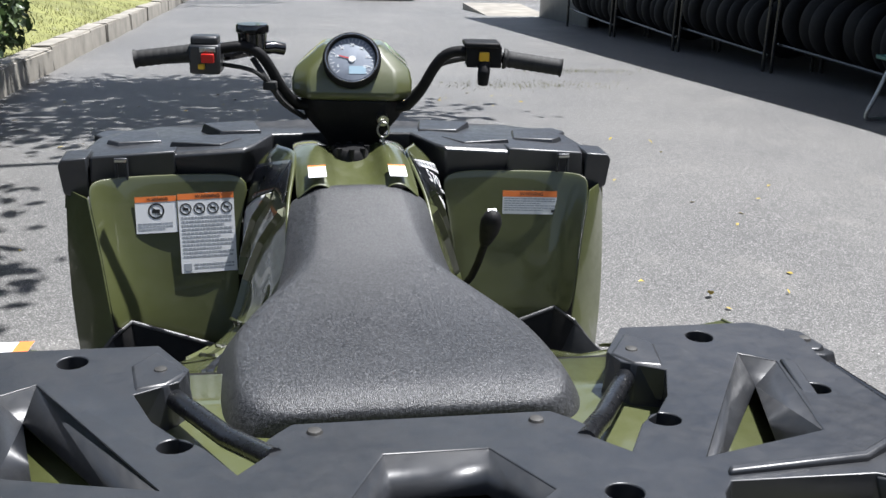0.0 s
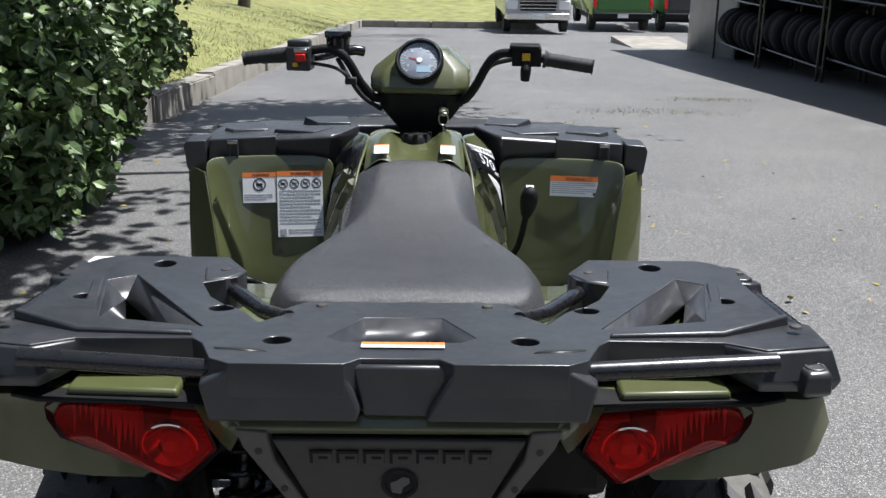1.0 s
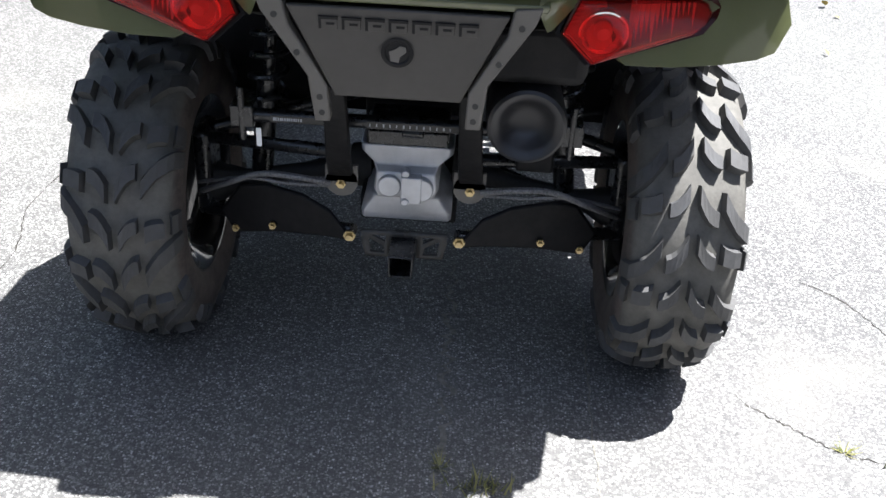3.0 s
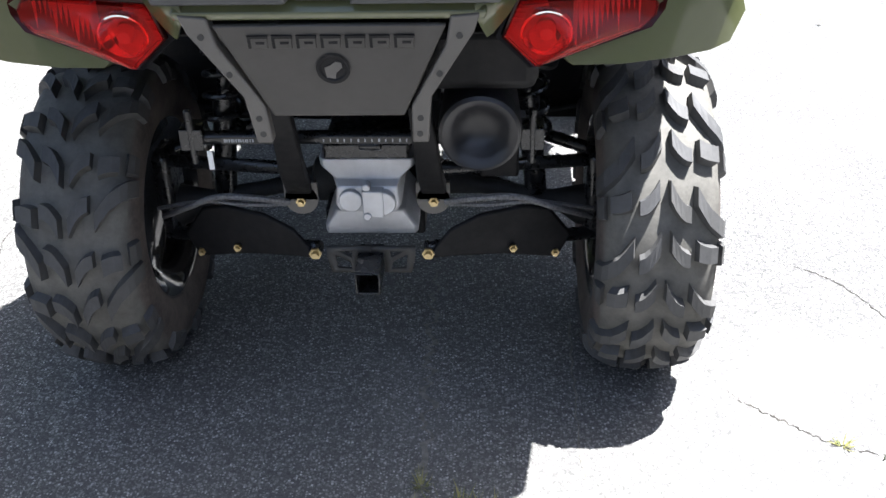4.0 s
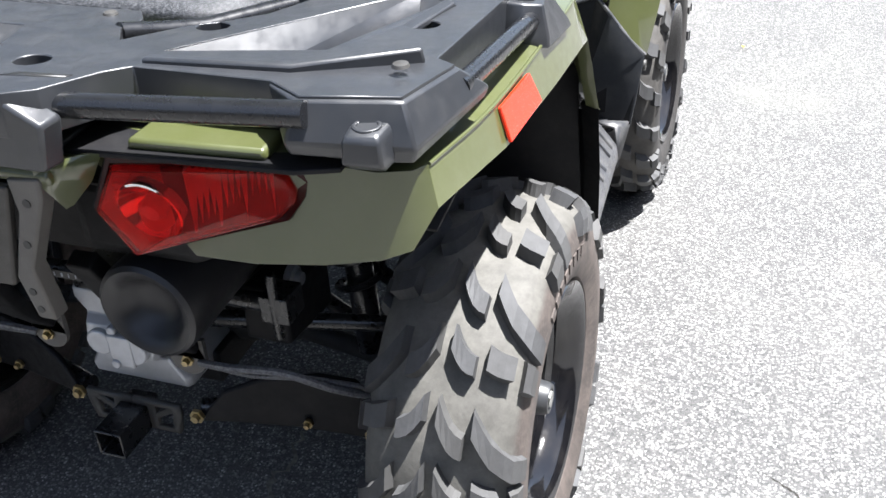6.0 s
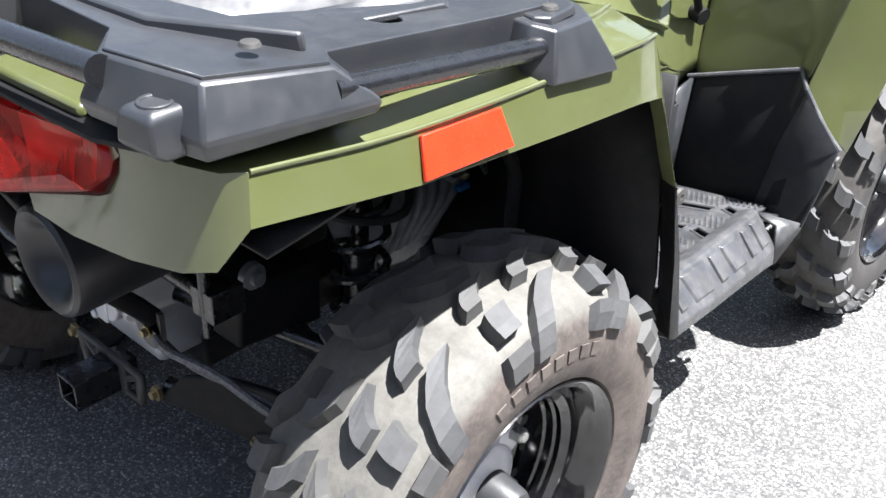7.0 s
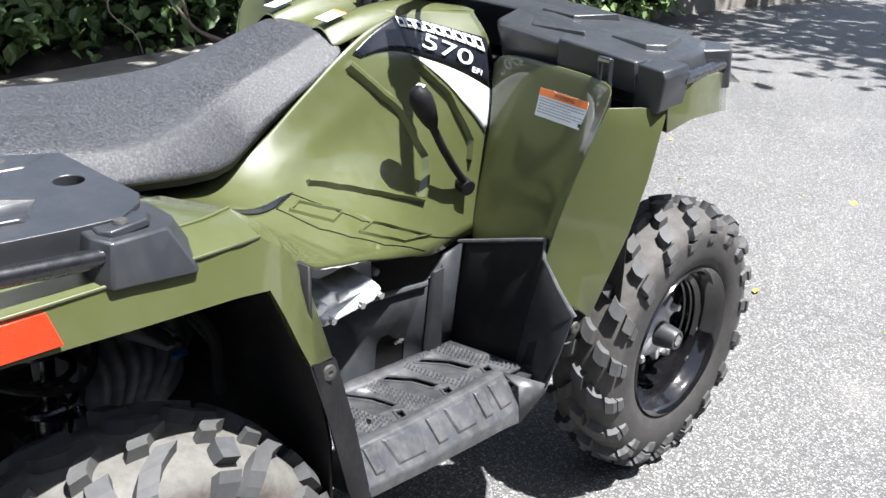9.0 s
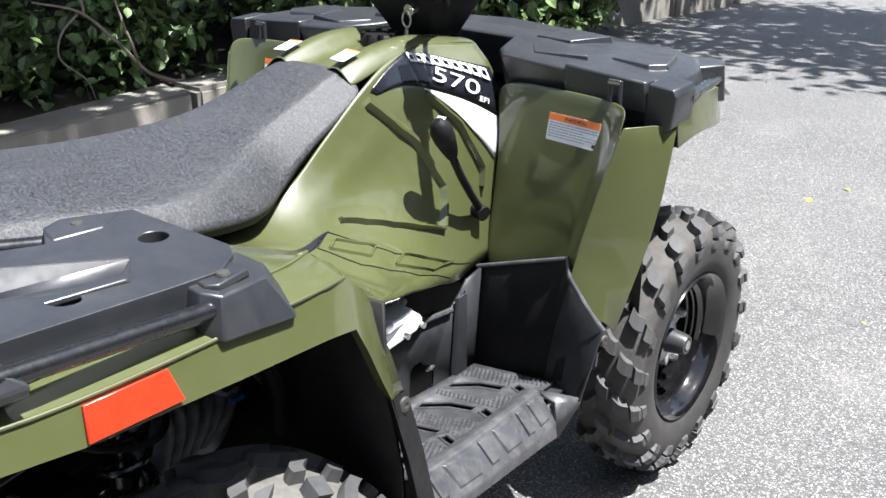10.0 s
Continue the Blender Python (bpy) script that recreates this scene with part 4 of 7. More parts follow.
for s in (1, -1):
    # clear red cover in front of a silvered back with a bowl, a bulb and upright flutes
    bm = bmesh.new()
    vs = grid(bm, [lens_loop(1.0, 0.03, s), lens_loop(1.0, 0.004, s), lens_loop(0.95, -0.003, s), lens_loop(0.5, -0.006, s)], closed=True)
    bm.faces.new(vs[-1])
    tl = finish("tail_light", bm, REDGLASS, quad, "red tail light with a clear ribbed cover", solid=0.002, smooth=25)
    tl.visible_shadow = False
    b2 = bmesh.new()
    vs = grid(b2, [lens_loop(0.985, 0.008, s), lens_loop(0.97, 0.024, s)], closed=True)
    b2.faces.new(vs[-1])
    finish("light_back", b2, PALE, tl, "silvered plastic back of the light")
    b2 = bmesh.new()
    spin(b2, [(0.0, 0.036), (-0.012, 0.036), (-0.0125, 0.0335), (0.002, 0.024), (0.008, 0.012), (0.008, 0.0)], 36, "y")
    finish("reflector_bowl", b2, MIRRORED, tl, "silvered round reflector bowl", m=pose(s * 0.296, light_y(0.296, 0.826) + 0.02, 0.827, 12, 0, 0))
    b2 = bmesh.new()
    spin(b2, [(0.006, 0.0135), (-0.004, 0.0135), (-0.011, 0.0095), (-0.014, 0.0)], 24, "y")
    finish("bulb", b2, BULB, tl, "pale bulb", m=pose(s * 0.296, light_y(0.296, 0.826) + 0.02, 0.825, 12, 0, 0))
    for k in range(14):
        x0 = 0.336 + 0.0072 * k
        z0, z1 = 0.803 + (x0 - 0.336) * 0.33, 0.87
        b2 = bmesh.new()
        y0 = light_y(x0, 0.84) + 0.021
        prism(b2, [(-0.0034, 0.0), (0.0034, 0.0), (0.0005, -0.008 if k % 4 else -0.013)], "z", z0, z1)
        finish("light_flute", b2, PALE, tl, m=pose(s * x0, y0, 0, 0, 0, s * 8))
    b2 = bmesh.new()
    for k in range(5):
        block(b2, s * 0.25, s * (0.256 + 0.004 * k), light_y(0.25, 0.83 + 0.006 * k) + 0.016, light_y(0.25, 0.83 + 0.006 * k) + 0.02, 0.828 + 0.0065 * k, 0.831 + 0.0065 * k)
    finish("light_step", b2, PALE, tl)
    # dark red hood over the top and round the outer end, and the black seat of the lamp
    b2 = bmesh.new()
    grid(b2, [lens_loop(1.01, 0.016, s), lens_loop(1.0, 0.0045, s, 0.003, 0.001), lens_loop(1.02, 0.004, s, 0.0085, 0.01), lens_loop(1.03, 0.03, s, 0.011, 0.015)], closed=True)
    finish("light_hood", b2, DARKLENS, tl, "dark red glossy hood")
    b2 = bmesh.new()
    grid(b2, [lens_loop(1.03, 0.014, s, 0.0095, 0.012), lens_loop(1.08, 0.012, s, 0.006, 0.012), lens_loop(1.1, 0.03, s, 0.006, 0.014)], closed=True)
    finish("light_housing", b2, MATTE, tl, "black light surround")

# -- tail plate --
def plate_y(z):
    return -0.452 + (0.855 - z) * 0.2


bm = bmesh.new()
PL = [(-0.16, 0.852), (0.16, 0.852), (0.148, 0.825), (0.1, 0.715), (0.095, 0.703), (-0.095, 0.703), (-0.1, 0.715), (-0.148, 0.825)]
vs = prism(bm, PL, "y", 0.012, 0.0)
for v in vs:
    v.co.y += plate_y(v.co.z)
plate = finish("tail_plate", bm, PLATEM, quad, "dark grey plastic tail plate", bevel=0.003)
for k in range(7):
    x = -0.112 + k * 0.0335
    bm = bmesh.new()
    for v in block(bm, x, x + 0.026, -0.0025, 0.002, 0.817, 0.8355):
        v.co.y += plate_y(v.co.z)
    finish("raised_bar", bm, PLATEM, plate, "low raised bar", bevel=0.0012)
    # black strips paint the shadows along the edges of the raised bar
    for x0, x1, z0, z1 in ((x - 0.001, x + 0.027, 0.833, 0.837), (x - 0.001, x + 0.003, 0.818, 0.833), (x + 0.01, x + 0.022, 0.8245, 0.828)):
        bm = bmesh.new()
        for v in block(bm, x0, x1, -0.0034, 0.0, z0, z1):
            v.co.y += plate_y(v.co.z)
        finish("raised_bar_shade", bm, MATTE, plate)
bm = bmesh.new()
spin(bm, [(0.0, 0.0), (-0.001, 0.022), (-0.0035, 0.024), (-0.0035, 0.019), (-0.0015, 0.017), (-0.0015, 0.0)], 28, "y")
emblem = finish("emblem", bm, MATTE, plate, "round black emblem", m=pose(0, plate_y(0.785), 0.785, 11, 0, 0))
bm = bmesh.new()
prism(bm, [(-0.01, -0.014), (0.002, -0.016), (0.004, -0.006), (0.013, 0.002), (0.012, 0.01), (0.004, 0.012), (-0.003, 0.006), (-0.012, 0.002)], "y", -0.0016, -0.003)
finish("emblem_shape", bm, BRACKM, emblem, "pale plain shape")
BR = [(0.165, 0.864), (0.205, 0.868), (0.197, 0.84), (0.135, 0.735), (0.128, 0.655), (0.104, 0.655), (0.106, 0.72), (0.158, 0.82)]
bm = bmesh.new()
vs = prism(bm, BR, "y", 0.02, -0.004)
for v in vs:
    v.co.y += plate_y(v.co.z) + 0.004
for br in both("plate_bracket", bm, BRACKM, quad, "grey plastic bracket with bolt holes", bevel=0.003):
    s = 1 if br.data.vertices[0].co.x > 0 else -1
    for x, z in ((0.177, 0.835), (0.148, 0.775), (0.118, 0.7), (0.116, 0.672)):
        b2 = bmesh.new()
        spin(b2, [(0.0, 0.0), (0.0, 0.0048), (-0.001, 0.0048), (-0.001, 0.0)], 12, "y")
        finish("bolt_hole", b2, INK, br, m=pose(s * x, plate_y(z) - 0.0005, z))

# -- underside --
bm = bmesh.new()
block(bm, -0.095, 0.095, -0.1, 1.35, 0.3, 0.36)
block(bm, -0.12, 0.12, 0.2, 1.1, 0.36, 0.74)
block(bm, -0.14, 0.14, -0.28, 0.2, 0.66, 0.74)
finish("chassis", bm, MATTE, quad, "black steel chassis", bevel=0.006)
bm = bmesh.new()
spin(bm, [(0.12, 0.0), (0.12, 0.05), (-0.3, 0.0645), (-0.342, 0.0655), (-0.351, 0.0635), (-0.355, 0.058), (-0.352, 0.05), (-0.344, 0.042), (-0.33, 0.032), (-0.322, 0.018), (-0.32, 0.0)], 48, "y")
muffler = finish("muffler", bm, surface("baked_black_steel", (0.014, 0.014, 0.016), 0.38, vary=0.25, scale=9, grain=0.2), quad, "dark grey round muffler", m=pose(0.203, 0, 0.638))
bm = bmesh.new()
block(bm, 0.12, 0.29, -0.34, -0.1, 0.695, 0.8)
finish("heat_shield", bm, MATTE, muffler, bevel=0.02, m=pose(-0.201, 0, -0.632))
# gear case
bm = bmesh.new()
rows = []
for z, w, y0 in ((0.5, 0.083, -0.168), (0.485, 0.082, -0.17), (0.465, 0.06, -0.175), (0.455, 0.055, -0.19), (0.42, 0.058, -0.195), (0.405, 0.052, -0.19), (0.395, 0.062, -0.172), (0.36, 0.083, -0.17), (0.342, 0.083, -0.165)):
    rows.append([(-w * 1.04, y0 + 0.01, z), (-w * 0.97, y0, z), (w * 0.97, y0, z), (w * 1.04, y0 + 0.01, z), (w * 1.04, -0.02, z), (-w * 1.04, -0.02, z)])
vs = grid(bm, rows, closed=True)
bm.faces.new(vs[0][::-1])
bm.faces.new(vs[-1])
case = finish("gear_case", bm, ALLOY, quad, "cast aluminium rear gear case", bevel=0.004)
bm = bmesh.new()
block(bm, -0.008, 0.03, -0.208, -0.18, 0.4, 0.455)
rod(bm, (0.0, -0.205, 0.46), (0.0, -0.185, 0.46), 0.008, 10)
rod(bm, (0.0, -0.212, 0.405), (0.0, -0.185, 0.405), 0.008, 10)
rod(bm, (-0.03, -0.2, 0.43), (-0.03, -0.18, 0.43), 0.022, 16)
rod(bm, (0.028, -0.205, 0.428), (0.028, -0.18, 0.428), 0.024, 16)
finish("case_cover", bm, ALLOY, case, bevel=0.003)
bm = bmesh.new()
block(bm, -0.075, 0.075, -0.17, -0.05, 0.5, 0.53)
rod(bm, (-0.01, -0.18, 0.535), (0.03, -0.18, 0.535), 0.012, 10)
finish("case_mount", bm, TUBE, case, bevel=0.004)
# hangers with eyes
bm = bmesh.new()
grid(bm, [[(0.092, -0.32, 0.69), (0.128, -0.32, 0.69)], [(0.095, -0.235, 0.52), (0.138, -0.235, 0.52)], [(0.098, -0.186, 0.465), (0.142, -0.186, 0.465)]])
both("hanger", bm, MATTE, quad, "black steel hanger", solid=0.025, bevel=0.004)


HOSE = surface("grey_braid", (0.13, 0.13, 0.135), 0.45, metal=0.3, vary=0.5, scale=240)


def bolt(x, y, z, r=0.0095, parent=None, mat=None):
    b = bmesh.new()
    spin(b, [(0.004, 0.0), (0.004, r), (-0.002, r), (-0.002, r * 0.62), (-0.009, r * 0.55), (-0.009, 0.0)], 6, "y")
    return finish("bolt", b, mat or BRASS, parent or quad, "yellow zinc-plated bolt", m=pose(x, y, z))


for s in (1, -1):
    bm = bmesh.new()
    spin(bm, [(0.0, 0.0), (0.0, 0.03), (-0.008, 0.03), (-0.008, 0.0)], 20, "y")
    block(bm, -0.03, 0.03, -0.008, 0.0, 0.0, 0.034)
    finish("pivot_lug", bm, BRACKM, quad, "grey pivot plate", m=pose(s * 0.118, -0.19, 0.434))
    bolt(s * 0.119, -0.2, 0.43)
    bolt(s * 0.105, -0.192, 0.314, 0.012)
    bolt(s * 0.263, -0.145, 0.297, 0.008)
    bolt(s * 0.345, -0.112, 0.266, 0.008)
    # lower arm with its shield
    bm = bmesh.new()
    vs = prism(bm, [(s * 0.1, 0.3), (s * 0.145, 0.355), (s * 0.2, 0.376), (s * 0.28, 0.38), (s * 0.33, 0.366), (s * 0.375, 0.3), (s * 0.35, 0.252), (s * 0.25, 0.28), (s * 0.15, 0.296)], "y", 0.0, 0.012)
    for v in vs:
        v.co.y += -0.19 + (abs(v.co.x) - 0.1) * 0.33
    arm = finish("lower_arm", bm, MATTE, quad, "dark steel suspension arm with a shield", bevel=0.004)
    bm = bmesh.new()
    rod(bm, (s * 0.1, -0.17, 0.314), (s * 0.43, -0.03, 0.262), 0.014)
    rod(bm, (s * 0.1, 0.17, 0.314), (s * 0.43, 0.03, 0.262), 0.014)
    finish("arm_tube", bm, TUBE, arm)
    bm = bmesh.new()
    rod(bm, (s * 0.12, -0.15, 0.47), (s * 0.42, -0.02, 0.42), 0.013)
    rod(bm, (s * 0.12, 0.14, 0.47), (s * 0.42, 0.02, 0.42), 0.013)
    finish("upper_arm", bm, TUBE, quad, "black steel upper arm")
    bm = bmesh.new()
    tube(bm, [(s * 0.08, 0, 0.37), (s * 0.12, 0, 0.368), (s * 0.125, 0, 0.366), (s * 0.2, 0, 0.352), (s * 0.34, 0, 0.325), (s * 0.4, 0, 0.31), (s * 0.43, 0, 0.305)], [0.045, 0.045, 0.03, 0.016, 0.016, 0.042, 0.042], 14)
    finish("drive_shaft", bm, RUBBER, quad, "black drive shaft with rubber boots")
    bm = bmesh.new()
    block(bm, 0.405, 0.44, -0.045, 0.045, 0.25, 0.44)
    if s < 0:
        bmesh.ops.scale(bm, vec=(-1, 1, 1), verts=bm.verts[:])
    finish("upright", bm, TUBE, quad, "black cast wheel upright", bevel=0.012)
    # coil spring and damper
    top, foot = Vector((s * 0.27, 0.04, 0.78)), Vector((s * 0.31, 0.0, 0.34))
    bm = bmesh.new()
    rod(bm, top, foot, 0.012)
    rod(bm, top.lerp(foot, 0.55), foot, 0.022)
    damper = finish("damper", bm, TUBE, quad, "black shock absorber")
    bm = bmesh.new()
    way = (foot - top).normalized()
    u = way.orthogonal().normalized()
    w = way.cross(u)
    tube(bm, [top.lerp(foot, 0.05 + 0.7 * k / 90) + 0.036 * (math.cos(k * 0.5) * u + math.sin(k * 0.5) * w) for k in range(91)], 0.006, 8)
    finish("spring", bm, TUBE, damper, "black coil spring")
    # brake hose
    bm = bmesh.new()
    tube(bm, [(s * 0.14, -0.2, 0.43), (s * 0.2, -0.22, 0.45), (s * 0.27, -0.2, 0.44), (s * 0.34, -0.17, 0.4), (s * 0.41, -0.1, 0.34)], 0.006, 8, 6)
    tube(bm, [(s * 0.14, -0.19, 0.42), (s * 0.22, -0.2, 0.425), (s * 0.3, -0.18, 0.42), (s * 0.41, -0.12, 0.37)], 0.004, 8, 6)
    finish("brake_hose", bm, HOSE, quad, "grey braided brake hose")
bm = bmesh.new()
rod(bm, (-0.29, -0.205, 0.562), (0.29, -0.205, 0.562), 0.0125, 14)
bar = finish("sway_bar", bm, TUBE, quad, "black steel sway bar")
for x in (-0.29, 0.29):
    bm = bmesh.new()
    block(bm, x - 0.02, x + 0.02, -0.225, -0.18, 0.545, 0.585)
    rod(bm, (x, -0.22, 0.52), (x, -0.22, 0.62), 0.007)
    finish("bar_link", bm, TUBE, bar, bevel=0.006)
bm = bmesh.new()
block(bm, -0.263, -0.254, -0.235, -0.233, 0.515, 0.55)
finish("paper_tag", bm, WHITE, bar, "small white paper tag")
bm = bmesh.new()
block(bm, -0.24, -0.13, -0.219, -0.2175, 0.556, 0.568)
block(bm, -0.07, 0.09, -0.219, -0.2175, 0.556, 0.568)
finish("bar_label", bm, INK, bar)
bm = bmesh.new()
for k in range(26):
    x = -0.235 + 0.004 * k if k < 13 else -0.065 + 0.0118 * (k - 13)
    block(bm, x, x + (0.002 if k % 3 else 0.003), -0.2196, -0.2192, 0.559, 0.565)
tagged(finish("label_bars", bm, PALE_INK, bar), kind="stuff")
# hitch
bm = bmesh.new()
bmesh.ops.create_cube(bm, size=1.0, matrix=Matrix.Translation((-0.001, -0.218, 0.298)) @ Matrix.Diagonal((0.046, 0.1, 0.046, 1)))
back = [f for f in bm.faces if f.normal.y < -0.9]
bmesh.ops.inset_region(bm, faces=back, thickness=0.005)
far = bmesh.ops.extrude_face_region(bm, geom=back)
bmesh.ops.translate(bm, verts=[v for v in far["geom"] if isinstance(v, bmesh.types.BMVert)], vec=(0, 0.09, 0))
bmesh.ops.delete(bm, geom=back, context="FACES")
hitch = finish("tow_hitch", bm, TUBE, quad, "black square tow hitch receiver", bevel=0.002)
for s in (1, -1):
    bm = bmesh.new()
    edges = []
    for loop in ([(0.0, 0.333), (0.082, 0.333), (0.082, 0.312), (0.074, 0.278), (0.024, 0.278), (0.024, 0.322), (0.0, 0.322)], [(0.034, 0.325), (0.062, 0.325), (0.036, 0.309)], [(0.04, 0.302), (0.068, 0.318), (0.064, 0.287), (0.036, 0.284)]):
        vs = [bm.verts.new((s * x, -0.2, z)) for x, z in loop]
        edges += [bm.edges.new((vs[i], vs[(i + 1) % len(vs)])) for i in range(len(vs))]
    bmesh.ops.triangle_fill(bm, use_beauty=True, use_dissolve=False, edges=edges)
    finish("hitch_plate", bm, GREY, hitch, "steel hitch plate with cut-outs", solid=0.008)
# engine parts that show through the gaps
bm = bmesh.new()
tube(bm, [(0.13, 0.2, 0.5), (0.2, 0.2, 0.5)], 0.1, 24)
tube(bm, [(0.18, 0.24, 0.56), (0.235, 0.24, 0.56)], 0.055, 20)
block(bm, 0.1, 0.2, 0.11, 0.31, 0.5, 0.69)
engine = finish("engine", bm, ENGINE, quad, "grey engine with fins and covers", bevel=0.004)
for k in range(7):
    bm = bmesh.new()
    block(bm, 0.1, 0.235, 0.12 + 0.026 * k, 0.13 + 0.026 * k, 0.56, 0.7)
    finish("cooling_fin", bm, ENGINE, engine)
bm = bmesh.new()
prism(bm, ring(0.6, 0.52, 0.105, 22), "x", 0.15, 0.225, inset=0.12)
for k in range(10):
    a = 2 * math.pi * k / 10
    rod(bm, (0.2, 0.6 + 0.098 * math.cos(a), 0.52 + 0.098 * math.sin(a)), (0.232, 0.6 + 0.098 * math.cos(a), 0.52 + 0.098 * math.sin(a)), 0.009, 8)
finish("clutch_cover", bm, ALLOY, engine, "pale cast clutch cover", bevel=0.005)
bm = bmesh.new()
prism(bm, [(0.4, 0.572), (0.43, 0.56), (0.47, 0.564), (0.548, 0.572), (0.568, 0.592), (0.562, 0.606), (0.53, 0.6), (0.5, 0.598), (0.47, 0.612), (0.44, 0.604), (0.41, 0.612)], "x", 0.3, 0.372, inset=0.05)
prism(bm, [(0.43, 0.562), (0.548, 0.574), (0.566, 0.592), (0.558, 0.603), (0.54, 0.588), (0.436, 0.576)], "x", 0.372, 0.392, inset=0.08)
prism(bm, [(0.415, 0.588), (0.436, 0.58), (0.452, 0.598), (0.43, 0.61)], "x", 0.372, 0.388, inset=0.12)
prism(bm, [(0.478, 0.588), (0.505, 0.59), (0.5, 0.604), (0.474, 0.606)], "x", 0.372, 0.382, inset=0.15)
finish("belt_cover", bm, surface("bright_cast_metal", (0.8, 0.81, 0.82), 0.4, metal=0.35, vary=0.25, scale=40), engine, "bright cast metal cover", bevel=0.003)
for k in (0, 3, 5):
    bm = bmesh.new()
    rod(bm, (0.385, 0.45 + 0.021 * k, 0.572 + 0.0022 * k), (0.4, 0.45 + 0.021 * k, 0.572 + 0.0022 * k), 0.006, 8)
    finish("cover_bolt", bm, STEEL, engine, "steel cover bolt")
for pts, r in (([(0.2, 0.1, 0.7), (0.28, 0.14, 0.66), (0.3, 0.2, 0.6), (0.24, 0.24, 0.55)], 0.009), ([(0.18, 0.02, 0.72), (0.26, 0.08, 0.6), (0.22, 0.16, 0.52)], 0.007), ([(0.16, -0.05, 0.7), (0.3, -0.06, 0.63), (0.34, 0.05, 0.6), (0.26, 0.12, 0.66)], 0.006), ([(0.2, 0.2, 0.68), (0.34, 0.25, 0.62), (0.35, 0.26, 0.5)], 0.01), ([(0.14, 0.62, 0.62), (0.18, 0.7, 0.63), (0.17, 0.78, 0.58)], 0.012)):
    bm = bmesh.new()
    tube(bm, pts, r, 8, 6)
    finish("hose", bm, RUBBER, engine, "black rubber hose")
# wheel well: drilled plate, rod, casing, bracket and tag
bm = bmesh.new()
edges = []
for loop in ([(0.15, 0.625), (0.165, 0.637), (0.245, 0.575), (0.24, 0.555), (0.222, 0.553), (0.155, 0.6)], ring(0.172, 0.615, 0.0065, 10), ring(0.195, 0.597, 0.0065, 10), ring(0.218, 0.579, 0.0065, 10)):
    vs = [bm.verts.new((0.27, y, z)) for y, z in loop]
    edges += [bm.edges.new((vs[i], vs[(i + 1) % len(vs)])) for i in range(len(vs))]
bmesh.ops.triangle_fill(bm, use_beauty=True, use_dissolve=False, edges=edges)
finish("lever_plate", bm, ALLOY, engine, "drilled metal lever plate", solid=0.006)
bm = bmesh.new()
spin(bm, [(0.0, 0.0), (0.0, 0.009), (0.012, 0.008), (0.016, 0.004), (0.016, 0.0)], 6, "x")
finish("plate_bolt", bm, BRASS, engine, "yellow zinc-plated bolt", m=pose(0.27, 0.236, 0.566))
bm = bmesh.new()
rod(bm, (0.27, 0.262, 0.6), (0.27, 0.335, 0.487), 0.006, 10)
rod(bm, (0.258, 0.335, 0.487), (0.29, 0.335, 0.487), 0.01, 10)
finish("shift_rod", bm, STEEL, engine, "bright steel rod")
for k in range(6):
    bm = bmesh.new()
    tube(bm, [(0.2 + 0.012 * math.sin(k * 2.1), 0.09 + 0.03 * k, 0.66), (0.235 + 0.01 * math.sin(k * 1.3), 0.1 + 0.028 * k, 0.6), (0.24, 0.12 + 0.026 * k, 0.54), (0.2, 0.13 + 0.02 * k, 0.45)], 0.02, 10, 4)
    finish("housing_rib", bm, ENGINE, engine, "swelling rib of the grey cast housing", smooth=60)
bm = bmesh.new()
prism(bm, [(-0.16, 0.545), (-0.03, 0.532), (-0.03, 0.44), (-0.165, 0.46)], "x", 0.2, 0.27)
finish("bracket_box", bm, MATTE, quad, "black steel bracket box", bevel=0.006)
bm = bmesh.new()
spin(bm, [(0.0, 0.0), (0.0, 0.018), (0.01, 0.017), (0.012, 0.01), (0.02, 0.009), (0.02, 0.0)], 12, "x")
finish("bracket_nut", bm, ENGINE, quad, "grey steel nut", m=pose(0.27, -0.142, 0.561))
bm = bmesh.new()
block(bm, 0.29, 0.292, 0.002, 0.012, 0.6, 0.628)
block(bm, 0.29, 0.292, 0.015, 0.022, 0.6, 0.628)
finish("spring_label", bm, WHITE, quad, "small white label")
bm = bmesh.new()
block(bm, 0.262, 0.275, 0.232, 0.256, 0.535, 0.543)
finish("connector", bm, surface("blue_plastic", (0.03, 0.22, 0.5), 0.4, vary=0.1), engine, "blue plastic connector", bevel=0.002)
bm = bmesh.new()
block(bm, 0.14, 0.2, -0.12, 0.05, 0.5, 0.63)
finish("air_box", bm, MATTE, quad, "black plastic box", bevel=0.012)

# -- front body --
FACE = [
    [(0.242, 0.94, 0.5), (0.3, 0.942, 0.52), (0.38, 0.942, 0.548), (0.466, 0.926, 0.59), (0.497, 0.873, 0.587)],
    [(0.238, 0.97, 0.62), (0.31, 0.968, 0.622), (0.39, 0.961, 0.635), (0.478, 0.937, 0.66), (0.508, 0.888, 0.66)],
    [(0.236, 0.998, 0.75), (0.32, 0.995, 0.75), (0.4, 0.987, 0.75), (0.49, 0.966, 0.75), (0.522, 0.92, 0.75)],
    [(0.22, 1.016, 0.83), (0.33, 1.014, 0.83), (0.41, 1.007, 0.83), (0.5, 0.986, 0.83), (0.538, 0.944, 0.83)],
    [(0.2, 1.032, 0.9), (0.33, 1.03, 0.9), (0.42, 1.022, 0.9), (0.51, 1.002, 0.9), (0.55, 0.965, 0.9)],
]


def face_y(x, z):
    t = 0.998 + (z - 0.75) * 0.225
    return t - max(0, x - 0.32) * 0.12


